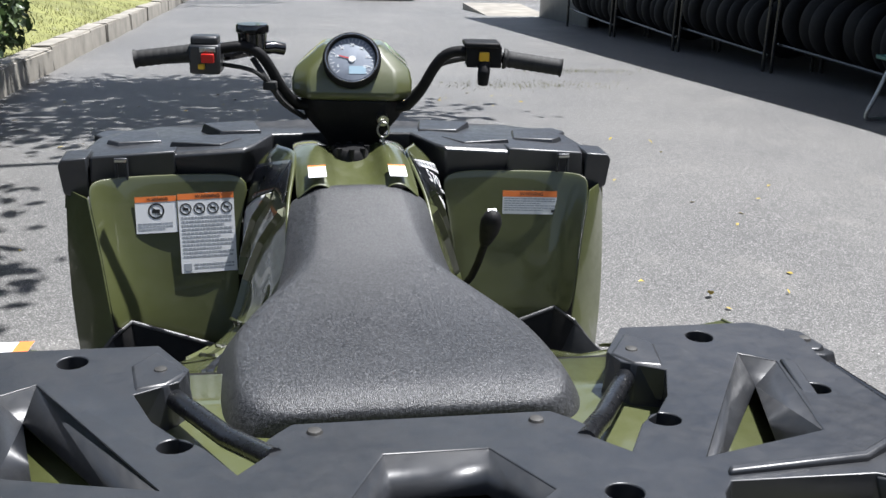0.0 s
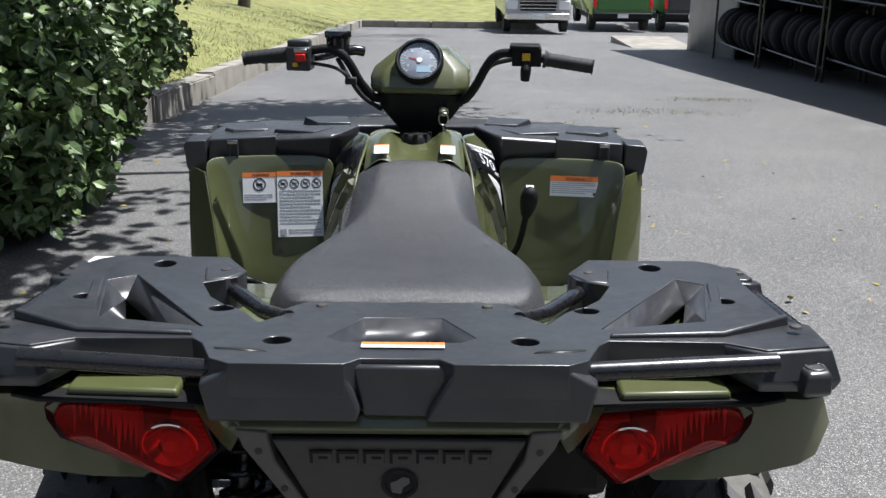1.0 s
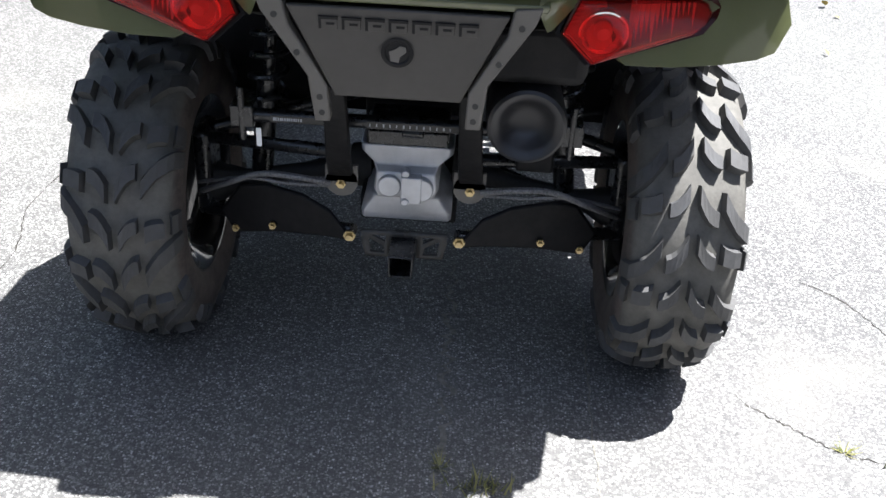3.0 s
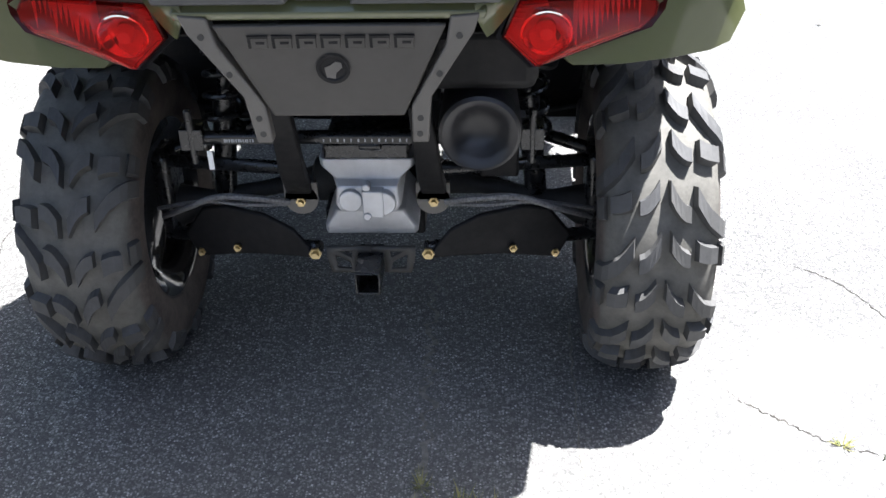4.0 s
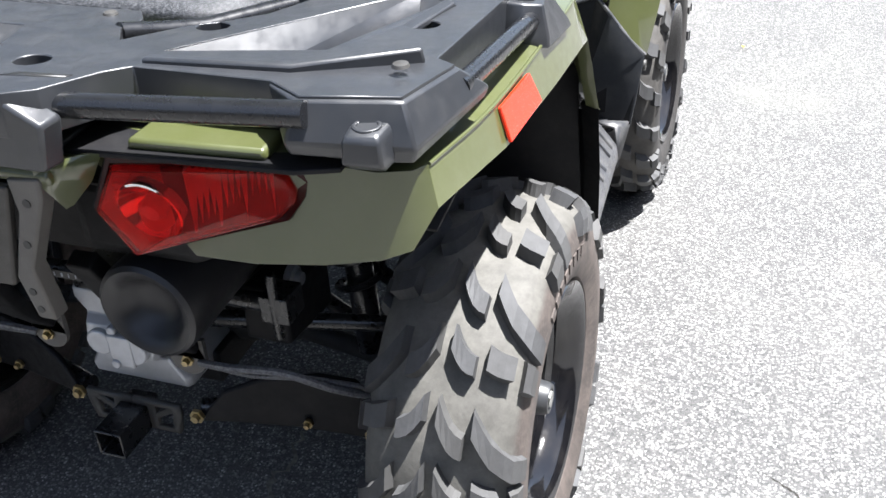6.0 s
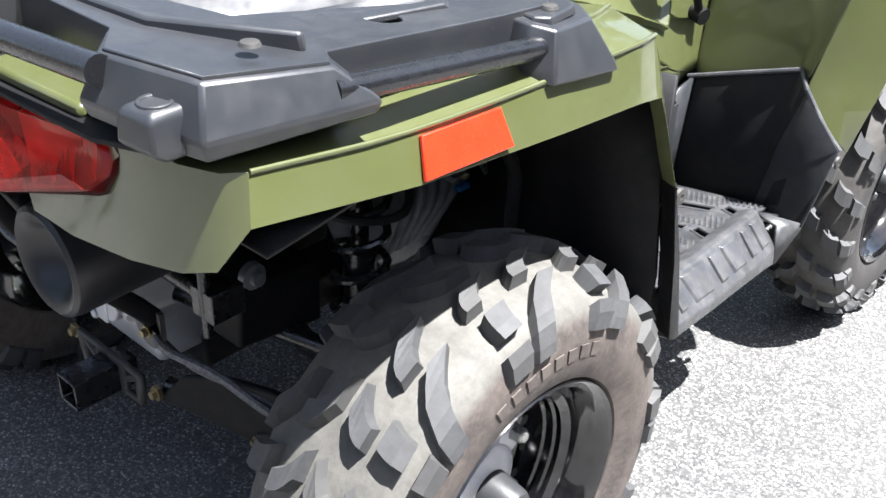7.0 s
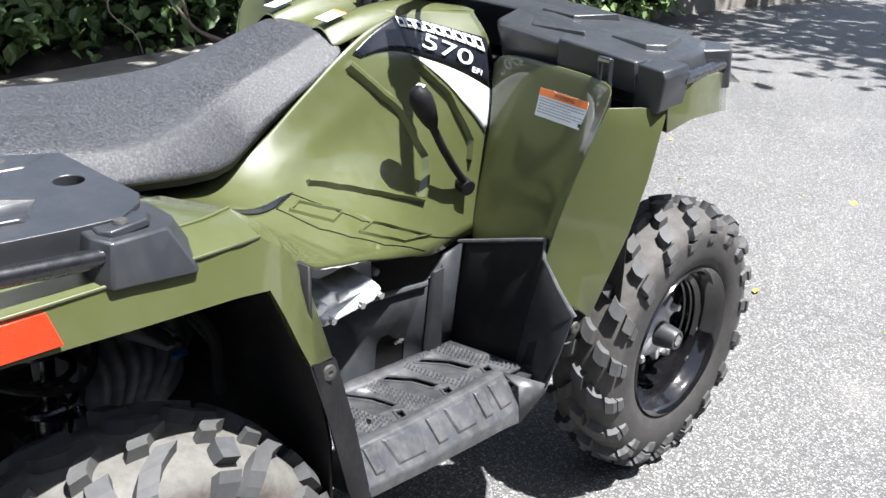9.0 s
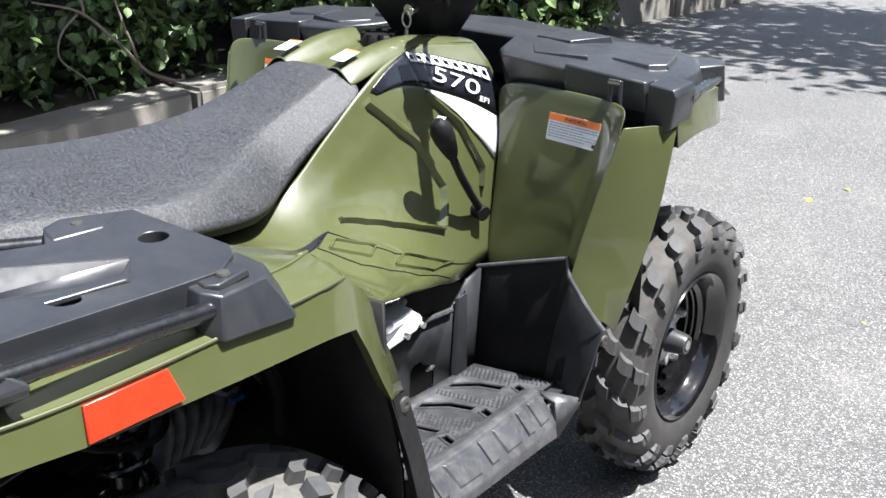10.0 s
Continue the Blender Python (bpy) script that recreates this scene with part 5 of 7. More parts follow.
bm = bmesh.new()
grid(bm, FACE)
ff = both("front_fender_panel", bm, GREEN, quad, "glossy olive green inner front fender", solid=0.005, smooth=60)
for o_ in ff:
    md = o_.modifiers.new("round", "SUBSURF")
    md.levels = md.render_levels = 2
FLAP = [
    [(0.544, 0.955, 0.866), (0.578, 1.004, 0.866), (0.602, 1.055, 0.858), (0.575, 1.08, 0.858)],
    [(0.537, 0.941, 0.83), (0.578, 0.99, 0.83), (0.604, 1.04, 0.82), (0.575, 1.06, 0.82)],
    [(0.521, 0.914, 0.75), (0.57, 0.963, 0.745), (0.604, 1.015, 0.735), (0.575, 1.035, 0.735)],
    [(0.507, 0.887, 0.66), (0.558, 0.932, 0.65), (0.598, 0.982, 0.64), (0.57, 1.0, 0.64)],
    [(0.497, 0.871, 0.587), (0.548, 0.912, 0.575), (0.588, 0.95, 0.565), (0.562, 0.97, 0.565)],
    [(0.552, 0.874, 0.512), (0.562, 0.888, 0.505), (0.574, 0.918, 0.478), (0.555, 0.93, 0.48)],
]
bm = bmesh.new()
grid(bm, FLAP)
both("front_fender_flap", bm, GREEN, quad, "glossy olive green front fender edge", solid=0.004, bevel=0.005, segs=3)
bm = bmesh.new()
grid(bm, [[(0.55, y, z + 0.04), (x, y, z + 0.03), (x + 0.008, y, z - h), (x - 0.03, y, z - h + 0.004)] for x, y, z, h in ((0.598, 1.05, 0.86, 0.04), (0.598, 1.13, 0.865, 0.035), (0.588, 1.24, 0.86, 0.04), (0.552, 1.34, 0.835, 0.04), (0.49, 1.41, 0.8, 0.035))])
both("front_fender", bm, GREEN, quad, "glossy olive green front fender", solid=0.004, bevel=0.004)
bm = bmesh.new()
grid(bm, [[(x, 1.04 + 0.05 * (z > 0.6), z) for x in (0.1, 0.3, 0.56)] for z in (0.4, 0.6, 0.86)])
grid(bm, [[(x * w, y, z) for x in (0.1, 0.3, 0.56)] for y, w, z in ((1.06, 1.0, 0.85), (1.25, 0.97, 0.845), (1.4, 0.82, 0.8))])
both("front_liner", bm, MATTE, quad, "black plastic front wheel liner", solid=0.004)
bm = bmesh.new()
block(bm, -0.26, 0.26, 1.1, 1.5, 0.5, 0.85)
finish("front_fascia", bm, MATTE, quad, "black front body", bevel=0.03)

# -- front rack boxes --
BOX = [(0.0, 1.16), (0.16, 1.15), (0.2, 1.045), (0.23, 1.021), (0.36, 1.026), (0.46, 1.032), (0.53, 1.038), (0.572, 1.055), (0.592, 1.1), (0.582, 1.22), (0.54, 1.32), (0.45, 1.38), (0.0, 1.4)]
bm = bmesh.new()
low = BOX + [(-x, y) for x, y in BOX[-2:0:-1]]


def shrunk(p, k):
    """The rear side leans out to its upper edge; the other sides draw in towards the top."""
    x, y = p
    if y < 1.13:
        y += 0.024 * (1 - min(k, 1.0)) + 0.02 * max(0.0, k - 1.0)
    else:
        y -= (y - 1.2) * 0.08 * k
    return (x * (1 - 0.035 * k) if abs(x) > 0.2 else x, y)


rows = []
for z, k in ((0.868, 0.05), (0.874, 0.0), (0.9, 0.3), (0.93, 0.75), (0.948, 1.0), (0.956, 1.5)):
    rows.append([(*shrunk(p, k), z - 0.02 * min(1.0, max(0.0, (abs(p[0]) - 0.2) / 0.3)) - 0.05 * max(0, p[1] - 1.2)) for p in low])
vs = grid(bm, rows, closed=True)
bm.faces.new(vs[-1])
bm.faces.new(vs[0][::-1])
frack = finish("front_rack", bm, BLACK, quad, "black plastic front rack with storage lids", bevel=0.004)
# lid relief
for pts in ([(0.27, 1.06), (0.39, 1.09), (0.37, 1.11), (0.3, 1.1), (0.24, 1.15), (0.22, 1.13)], [(0.4, 1.14), (0.5, 1.12), (0.53, 1.15), (0.5, 1.25), (0.42, 1.24)], [(0.18, 1.2), (0.28, 1.19), (0.33, 1.29), (0.2, 1.32)]):
    bm = bmesh.new()
    prism(bm, pts, "z", 0.93, 0.9585 - 0.05 * max(0, pts[2][1] - 1.2) - 0.02 * min(1.0, max(0.0, (pts[0][0] - 0.2) / 0.3)), inset=0.1)
    both("lid_relief", bm, BLACK, frack, bevel=0.002)
bm = bmesh.new()
prism(bm, [(0.365, 0.949), (0.545, 0.937), (0.552, 0.878), (0.365, 0.882)], "y", 1.07, 1.028, inset=0.03)
both("lid_front", bm, BLACK, frack, bevel=0.004)
bm = bmesh.new()
prism(bm, [(0.55, 0.938), (0.604, 0.934), (0.612, 0.92), (0.604, 0.856), (0.59, 0.849), (0.546, 0.849)], "y", 1.1, 1.022, inset=0.05)
both("lid_corner", bm, BLACK, frack, bevel=0.003)
bm = bmesh.new()
prism(bm, [(0.48, 1.27), (0.545, 1.24), (0.585, 1.3), (0.56, 1.35), (0.49, 1.345)], "z", 0.85, 0.925, inset=0.14)
both("rack_corner", bm, BLACK, frack, bevel=0.004)
bm = bmesh.new()
rod(bm, (0.6, 1.09, 0.905), (0.565, 1.3, 0.895), 0.012)
both("rack_tube", bm, TUBE, frack, "black coated steel tube")
# over-centre latches: a lever frame that pulls on a catch below
for s in (1, -1):
    lx = s * 0.492 if s > 0 else -0.478
    bm = bmesh.new()
    for x0, x1 in ((-0.014, -0.008), (0.008, 0.014)):
        block(bm, x0, x1, -0.014, -0.004, 0.86, 0.945)
    block(bm, -0.014, 0.014, -0.016, -0.008, 0.935, 0.947)
    block(bm, -0.013, 0.013, -0.012, 0.0, 0.89, 0.9)
    block(bm, -0.013, 0.013, -0.02, 0.004, 0.835, 0.872)
    block(bm, -0.018, 0.018, -0.012, 0.004, 0.815, 0.828)
    block(bm, -0.018, -0.012, -0.012, 0.004, 0.82, 0.84)
    block(bm, 0.012, 0.018, -0.012, 0.004, 0.82, 0.84)
    latch = finish("latch", bm, BLACK, frack, "black plastic over-centre latch", bevel=0.0025, m=pose(lx, 1.018, -0.008))
    for wd, y0, z0 in ((0.012, -0.0175, 0.939), (0.014, -0.0155, 0.818)):
        bm = bmesh.new()
        block(bm, -wd, wd, y0, y0 + 0.003, z0, z0 + 0.0045)
        finish("latch_pin", bm, STEEL, latch, "bright steel pin")


# -- labels on the inner fender --
def sticker(x0, x1, z0, z1, name, label, flip=False):
    cx, cz = (x0 + x1) / 2, (z0 + z1) / 2
    yc = face_y(abs(cx), cz) - 0.013
    m = face_at((cx, yc, cz), (1, -0.12 * (1 if cx > 0 else -1), 0), (0, 0.22, 0.976))
    w, h = (x1 - x0) / 2, (z1 - z0) / 2 / 0.976
    b = bmesh.new()
    block(b, -w, w, -h, h, 0, 0.0008)
    return finish(name, b, WHITE, quad, label, m=m), w, h


def band(parent, x0, x1, y0, y1, material=None, name="orange_band", z=0.0012):
    b = bmesh.new()
    block(b, x0, x1, y0, y1, 0.0009, z)
    return finish(name, b, material or ORANGE, parent)


def text_bars(parent, x0, x1, y0, y1, lines, seed):
    rnd = random.Random(seed)
    b = bmesh.new()
    step = (y1 - y0) / lines
    for k in range(lines):
        y = y1 - k * step
        x = x0
        end = x1 - rnd.random() * 0.3 * (x1 - x0) * (k % 3 == 2)
        while x < end:
            wd = 0.003 + rnd.random() * 0.007
            block(b, x, min(x + wd, end), y - step * 0.5, y, 0.0009, 0.0012)
            x += wd + 0.0015
    finish("text_bar", b, PALE_INK, parent)


def picto(parent, x, y, r, k):
    b = bmesh.new()
    spin(b, [(0.0009, r), (0.0013, r), (0.0013, r * 0.8), (0.0009, r * 0.8)], 20, "z")
    d = r * 0.58
    prism(b, [(-d, d - 0.0015), (-d + 0.0015, d), (d, -d + 0.0015), (d - 0.0015, -d)], "z", 0.0009, 0.0013)
    block(b, -r * 0.5, r * 0.45, -r * 0.25 + 0.001 * k, r * 0.2, 0.0009, 0.0012)
    bmesh.ops.translate(b, verts=b.verts[:], vec=(x, y, 0))
    finish("pictogram", b, INK, parent)


st, w, h = sticker(0.353, 0.477, 0.803, 0.855, "warning_label", "white warning label with an orange band")
band(st, -w, w, h - 0.014, h)
letters("WARNING", 0.011, INK, st, Matrix.Translation((0.004, h - 0.007, 0.0014)))
text_bars(st, -w + 0.004, w - 0.004, -h + 0.005, h - 0.017, 6, 3)
band(st, w - 0.012, w - 0.005, -h + 0.004, -h + 0.011, INK, "code_mark", 0.0014)
st, w, h = sticker(-0.453, -0.367, 0.779, 0.856, "warning_label", "white warning label with a crossed-out sign")
band(st, -w, w, h - 0.012, h)
letters("WARNING", 0.009, INK, st, Matrix.Translation((0.004, h - 0.006, 0.0014)))
picto(st, 0.0, 0.008, 0.017, 0)
letters("16", 0.012, INK, st, Matrix.Translation((0.001, 0.003, 0.0015)))
text_bars(st, -w + 0.004, w - 0.01, -h + 0.004, -h + 0.022, 3, 5)
st, w, h = sticker(-0.364, -0.245, 0.69, 0.859, "warning_label", "tall white warning label with four pictograms")
band(st, -w, w, h - 0.013, h)
letters("WARNING", 0.011, INK, st, Matrix.Translation((0.004, h - 0.0065, 0.0014)))
for k in range(4):
    picto(st, -w + 0.016 + k * 0.029, h - 0.033, 0.0125, k)
text_bars(st, -w + 0.006, w - 0.006, -h + 0.03, h - 0.05, 11, 7)
text_bars(st, -w + 0.028, w - 0.006, -h + 0.006, -h + 0.02, 2, 8)
band(st, -w + 0.006, -w + 0.022, -h + 0.005, -h + 0.021, PALE_INK, "code_mark", 0.0014)
# sticker on the front of the left rear fender
m = face_at((-0.53, 0.165, 0.884), (1, 0, 0), (0, 1, -0.1))
b = bmesh.new()
block(b, -0.05, 0.04, -0.03, 0.03, 0, 0.0008)
st = finish("warning_label", b, WHITE, quad, "white label with an orange band on the fender", m=m)
band(st, 0.02, 0.04, -0.03, 0.03)

# gear lever
bm = bmesh.new()
tube(bm, [(0.25, 0.915, 0.655), (0.262, 0.87, 0.7), (0.268, 0.83, 0.75), (0.273, 0.79, 0.81)], [0.008] * 4, 10)
rod(bm, (0.235, 0.92, 0.65), (0.262, 0.915, 0.645), 0.016, 14)
lever = finish("gear_lever", bm, MATTE, quad, "black gear lever with a knob")
bm = bmesh.new()
tube(bm, [(0.272, 0.797, 0.8), (0.273, 0.79, 0.812), (0.275, 0.772, 0.84), (0.2755, 0.76, 0.86), (0.276, 0.752, 0.876), (0.276, 0.748, 0.882)], [0.01, 0.015, 0.021, 0.022, 0.016, 0.006], 16)
finish("knob", bm, MATTE, lever, "black moulded knob")
bm = bmesh.new()
b_m = face_at((0.276, 0.756, 0.8805), (1, 0, 0), (0, 0.8, 0.5))
block(bm, -0.009, 0.009, -0.009, 0.009, 0, 0.0015)
finish("knob_cap", bm, SILVER, lever, "pale shift pattern", m=b_m)

# -- footwells --
WELLM = surface("satin_grey_plastic", (0.02, 0.022, 0.025), 0.45, vary=0.2, scale=8, grain=0.2, dust=0.06, spec=0.35)
def foot_part(name, b, material, label="", **kw):
    return both(name, b, material, quad, label, **kw)


bm = bmesh.new()
grid(bm, [
    [(0.272, 0.868, 0.3), (0.36, 0.87, 0.305), (0.45, 0.862, 0.318), (0.52, 0.842, 0.345), (0.562, 0.822, 0.366)],
    [(0.27, 0.884, 0.42), (0.36, 0.888, 0.435), (0.45, 0.887, 0.455), (0.515, 0.868, 0.45), (0.57, 0.845, 0.43)],
    [(0.267, 0.899, 0.539), (0.36, 0.907, 0.57), (0.466, 0.914, 0.603), (0.5, 0.868, 0.586), (0.576, 0.868, 0.5)],
])
foot_part("foot_guard", bm, MATTE, "black plastic foot guard", solid=0.006, bevel=0.004)
bm = bmesh.new()
grid(bm, [[(0.45, 0.858, 0.317), (0.52, 0.838, 0.344), (0.564, 0.818, 0.364)], [(0.465, 0.876, 0.455), (0.517, 0.864, 0.45), (0.572, 0.841, 0.43)], [(0.49, 0.884, 0.585), (0.503, 0.864, 0.583), (0.578, 0.864, 0.5)]])
foot_part("guard_wing", bm, WELLM, "dark grey plastic guard wing", solid=0.004, bevel=0.002)
# guard rim in a lighter grey, which paints its sunlit highlight
bm = bmesh.new()
tube(bm, [(0.262, 0.892, 0.538), (0.36, 0.9, 0.57), (0.466, 0.908, 0.604), (0.5, 0.863, 0.588), (0.545, 0.866, 0.53), (0.578, 0.866, 0.5)], 0.0045, 8)
foot_part("guard_edge", bm, STEP, "plastic edge in lighter grey for its bright highlight")
WELL = [(0.9, 0.3), (0.9, 0.54), (0.84, 0.53), (0.82, 0.51), (0.785, 0.482), (0.52, 0.52), (0.34, 0.55), (0.33, 0.3)]
bm = bmesh.new()
sheet(bm, [WELL, [(0.645, 0.318), (0.652, 0.402), (0.664, 0.412), (0.69, 0.41), (0.7, 0.396), (0.722, 0.386), (0.73, 0.376), (0.73, 0.318)]], lambda x, y: 0.0)
for v in bm.verts:
    y, z = v.co.x, v.co.y
    v.co = Vector((0.276 + max(0, 0.75 - y) * 0.05, y, z))
foot_part("well_side", bm, WELLM, "dark plastic inner footwell wall", solid=0.006)
# added ink-black sheet, stands in for the darkness behind the wall opening
bm = bmesh.new()
block(bm, 0.222, 0.23, 0.58, 0.8, 0.3, 0.46)
foot_part("opening_dark", bm, INK, "black sheet standing in for the dark inside the footwell opening")
# lit top edge of the well wall, its highlight put into lighter grey
bm = bmesh.new()
tube(bm, [(0.278, 0.785, 0.484), (0.29, 0.52, 0.522), (0.296, 0.34, 0.552)], 0.006, 8)
foot_part("guard_edge", bm, STEP, "plastic edge in lighter grey for its bright highlight")
bm = bmesh.new()
grid(bm, [[(0.28, 0.775, 0.31), (0.287, 0.785, 0.32), (0.287, 0.825, 0.33), (0.275, 0.835, 0.33)], [(0.28, 0.795, 0.505), (0.287, 0.8, 0.508), (0.287, 0.825, 0.51), (0.275, 0.835, 0.512)]])
foot_part("well_post", bm, WELLM, "dark plastic raised post", solid=0.004, bevel=0.003)
bm = bmesh.new()
for a in range(3):
    tube(bm, [(0.282, 0.7 + 0.006 * a, 0.385 + 0.002 * a), (0.288, 0.703 + 0.006 * a, 0.391 - 0.003 * (a % 2)), (0.282, 0.706 + 0.006 * a, 0.387)], 0.003, 8)
foot_part("clip", bm, STEEL, "bright metal clip")
bm = bmesh.new()
grid(bm, [[(x, y, 0.322 + (x - 0.27) * 0.16 + max(0, 0.6 - y) * 0.16) for x in (0.27, 0.4, 0.51)] for y in (0.28, 0.6, 0.75, 0.87)])
foot_part("foot_floor", bm, WELLM, "dark plastic footwell floor", solid=0.008)


def floor_z(x, y):
    return 0.322 + (x - 0.27) * 0.16 + max(0, 0.6 - y) * 0.16


SLOTS = [[(0.3, y0), (0.36, y0 + 0.03), (0.41, y0 + 0.035), (0.41, y0 + 0.055), (0.352, y0 + 0.05), (0.3, y0 + 0.022)] for y0 in (0.43, 0.535, 0.64, 0.735)]
SLOTS += [[(0.425, y0), (0.47, y0 - 0.022), (0.47, y0 - 0.002), (0.43, y0 + 0.018)] for y0 in (0.44, 0.56, 0.68, 0.79)]
bm = bmesh.new()
sheet(bm, [[(0.284, 0.375), (0.49, 0.36), (0.484, 0.845), (0.284, 0.855)]] + SLOTS, lambda x, y: floor_z(x, y) + 0.009)
foot_part("foot_plate", bm, STEP, "worn grey plastic foot plate with slots", solid=0.006)
for loop in SLOTS:
    bm = bmesh.new()
    ring_pts = [(x, y, floor_z(x, y) + 0.009) for x, y in loop + loop[:1]]
    tube(bm, ring_pts, 0.0028, 6)
    foot_part("slot_rim", bm, STEP, "worn grey plastic slot edge")
bm = bmesh.new()
for i in range(19):
    for j in range(46):
        x, y = 0.29 + 0.0104 * i + 0.0052 * (j % 2), 0.385 + 0.0102 * j
        if x > 0.48 or y > 0.84 or any(min(p[0] for p in q) - 0.008 < x < max(p[0] for p in q) + 0.008 and min(p[1] for p in q) - 0.008 < y < max(p[1] for p in q) + 0.008 for q in SLOTS):
            continue
        z = floor_z(x, y) + 0.009
        q = [bm.verts.new((x + dx, y + dy, z)) for dx, dy in ((-0.0035, -0.0035), (0.0035, -0.0035), (0.0035, 0.0035), (-0.0035, 0.0035))]
        t = bm.verts.new((x, y, z + 0.005))
        for n_ in range(4):
            bm.faces.new((q[n_], q[(n_ + 1) % 4], t))
for o_ in foot_part("foot_studs", bm, STEP):
    tagged(o_, kind="stuff")
# saw-toothed inner edge
for k in range(7):
    bm = bmesh.new()
    y = 0.392 + 0.017 * k
    vs = prism(bm, [(0.3 + 0.022 * k, y - 0.006), (0.316 + 0.022 * k, y - 0.006), (0.308 + 0.022 * k, y + 0.008)], "z", 0.008, 0.02, inset=0.3)
    for v in vs:
        v.co.z += floor_z(v.co.x, v.co.y)
    foot_part("grip_tooth", bm, STEP)
bm = bmesh.new()
REST = [(0.345, (0.548, 0.448), (0.59, 0.398), (0.588, 0.376)), (0.5, (0.53, 0.42), (0.575, 0.37), (0.572, 0.347)), (0.72, (0.508, 0.398), (0.553, 0.342), (0.553, 0.314)), (0.766, (0.5, 0.393), (0.545, 0.34), (0.551, 0.306))]
rows = [[(i_[0] - 0.06, y, i_[1] - 0.062), (i_[0] - 0.036, y, i_[1] - 0.014), (i_[0] - 0.012, y, i_[1]), (i_[0], y, i_[1]), (o_[0], y, o_[1]), (d_[0], y, d_[1]), (i_[0] - 0.05, y, d_[1] - 0.016)] for y, i_, o_, d_ in REST]
vs = grid(bm, rows, closed=True)
bm.faces.new(vs[0][::-1])
bm.faces.new(vs[-1])
foot_part("foot_rest", bm, STEP, "worn grey plastic foot rest edge", bevel=0.003)


def rest_at(y, u, off):
    """A place on the slanting face of the foot rest; u runs from its inner (0) to its outer edge (1)."""
    i = max(k for k in range(len(REST) - 1) if REST[k][0] <= y or k == 0)
    (ya, a, b, _), (yb, c, d, _) = REST[i], REST[i + 1]
    f = (y - ya) / (yb - ya)
    p, q = Vector(a).lerp(Vector(c), f), Vector(b).lerp(Vector(d), f)
    way = (q - p).normalized()
    p = p.lerp(q, u) + Vector((-way.y, way.x)) * off
    return (p.x, y, p.y)


for y0, wide in ((0.375, 0.03), (0.42, 0.095), (0.53, 0.034), (0.578, 0.07), (0.662, 0.03), (0.705, 0.048)):
    bm = bmesh.new()
    low_ = [rest_at(y0 + wide * f, u, -0.001) for f, u in ((0.0, 0.06), (1.0, 0.06), (0.88, 0.82), (0.12, 0.82))]
    top_ = [rest_at(y0 + wide * f, u, 0.0045) for f, u in ((0.07, 0.13), (0.93, 0.13), (0.83, 0.75), (0.17, 0.75))]
    stack(bm, [low_, top_])
    foot_part("foot_rest_pad", bm, STEP, bevel=0.0012)
bm = bmesh.new()
grid(bm, [[(0.495, 0.768, 0.39), (0.52, 0.84, 0.35)], [(0.54, 0.766, 0.38), (0.562, 0.825, 0.368)], [(0.553, 0.758, 0.308), (0.56, 0.82, 0.352)]])
foot_part("foot_wedge", bm, STEP, "worn grey plastic wedge", solid=0.006)
bm = bmesh.new()
grid(bm, [[(0.578, 0.25, 0.67), (0.608, 0.234, 0.668), (0.57, 0.31, 0.634), (0.54, 0.318, 0.63)], [(0.578, 0.285, 0.55), (0.606, 0.27, 0.55), (0.58, 0.335, 0.52), (0.55, 0.34, 0.52)], [(0.57, 0.325, 0.4), (0.598, 0.312, 0.4), (0.588, 0.362, 0.375), (0.55, 0.365, 0.38)]])
foot_part("rear_strut", bm, MATTE, "black plastic rear strut", solid=0.005, bevel=0.003)
for x, y, z in ((0.592, 0.278, 0.635), (0.577, 0.868, 0.478)):
    bm = bmesh.new()
    spin(bm, [(0.0, 0.0), (0.0, 0.012), (0.004, 0.011), (0.005, 0.005), (0.002, 0.0)], 14, "x")
    bmesh.ops.translate(bm, verts=bm.verts[:], vec=(x, y, z))
    foot_part("push_rivet", bm, GREY, "grey plastic rivet")

# -- handlebar and instrument pod, turned to the right --
STEER = Matrix.Translation((0.012, 1.0, 0)) @ Matrix.Rotation(radians(-6), 4, "Z") @ Matrix.Translation((0, -1.0, 0))


def steer_part(name, b, material, parent=None, label="", **kw):
    return finish(name, b, material, parent or handlebar, label, **kw)


bm = bmesh.new()
PATHB = [(0.0, 0.985, 1.05), (0.1, 0.962, 1.058), (0.122, 0.948, 1.07), (0.146, 0.928, 1.105), (0.168, 0.915, 1.148), (0.19, 0.907, 1.176), (0.22, 0.902, 1.186), (0.27, 0.897, 1.18), (0.425, 0.884, 1.16)]
tube(bm, [(-x, y, z) for x, y, z in PATHB[:0:-1]] + PATHB, 0.0112, 12, 3)
handlebar = finish("handlebar", bm, MATTE, quad, "black steel handlebar turned slightly", m=STEER)
for s in (1, -1):
    bm = bmesh.new()
    a, c = Vector((s * 0.308, 0.8925, 1.1745)), Vector((s * 0.427, 0.884, 1.1595))
    pts, rr = [], []
    for k in range(25):
        pts.append(a.lerp(c, k / 24))
        rr.append(0.0162 if k % 3 else 0.0172)
    rr[0] = rr[1] = 0.0205
    rr[-1] = 0.0195
    tube(bm, pts, rr, 18)
    steer_part("grip", bm, RUBBER, label="black ribbed rubber grip")
bm = bmesh.new()
block(bm, 0.232, 0.302, 0.87, 0.925, 1.158, 1.202)
block(bm, 0.226, 0.298, 0.862, 0.93, 1.198, 1.208)
tube(bm, [(0.268, 0.872, 1.17), (0.266, 0.86, 1.15), (0.265, 0.862, 1.125)], [0.012, 0.013, 0.011], 12)
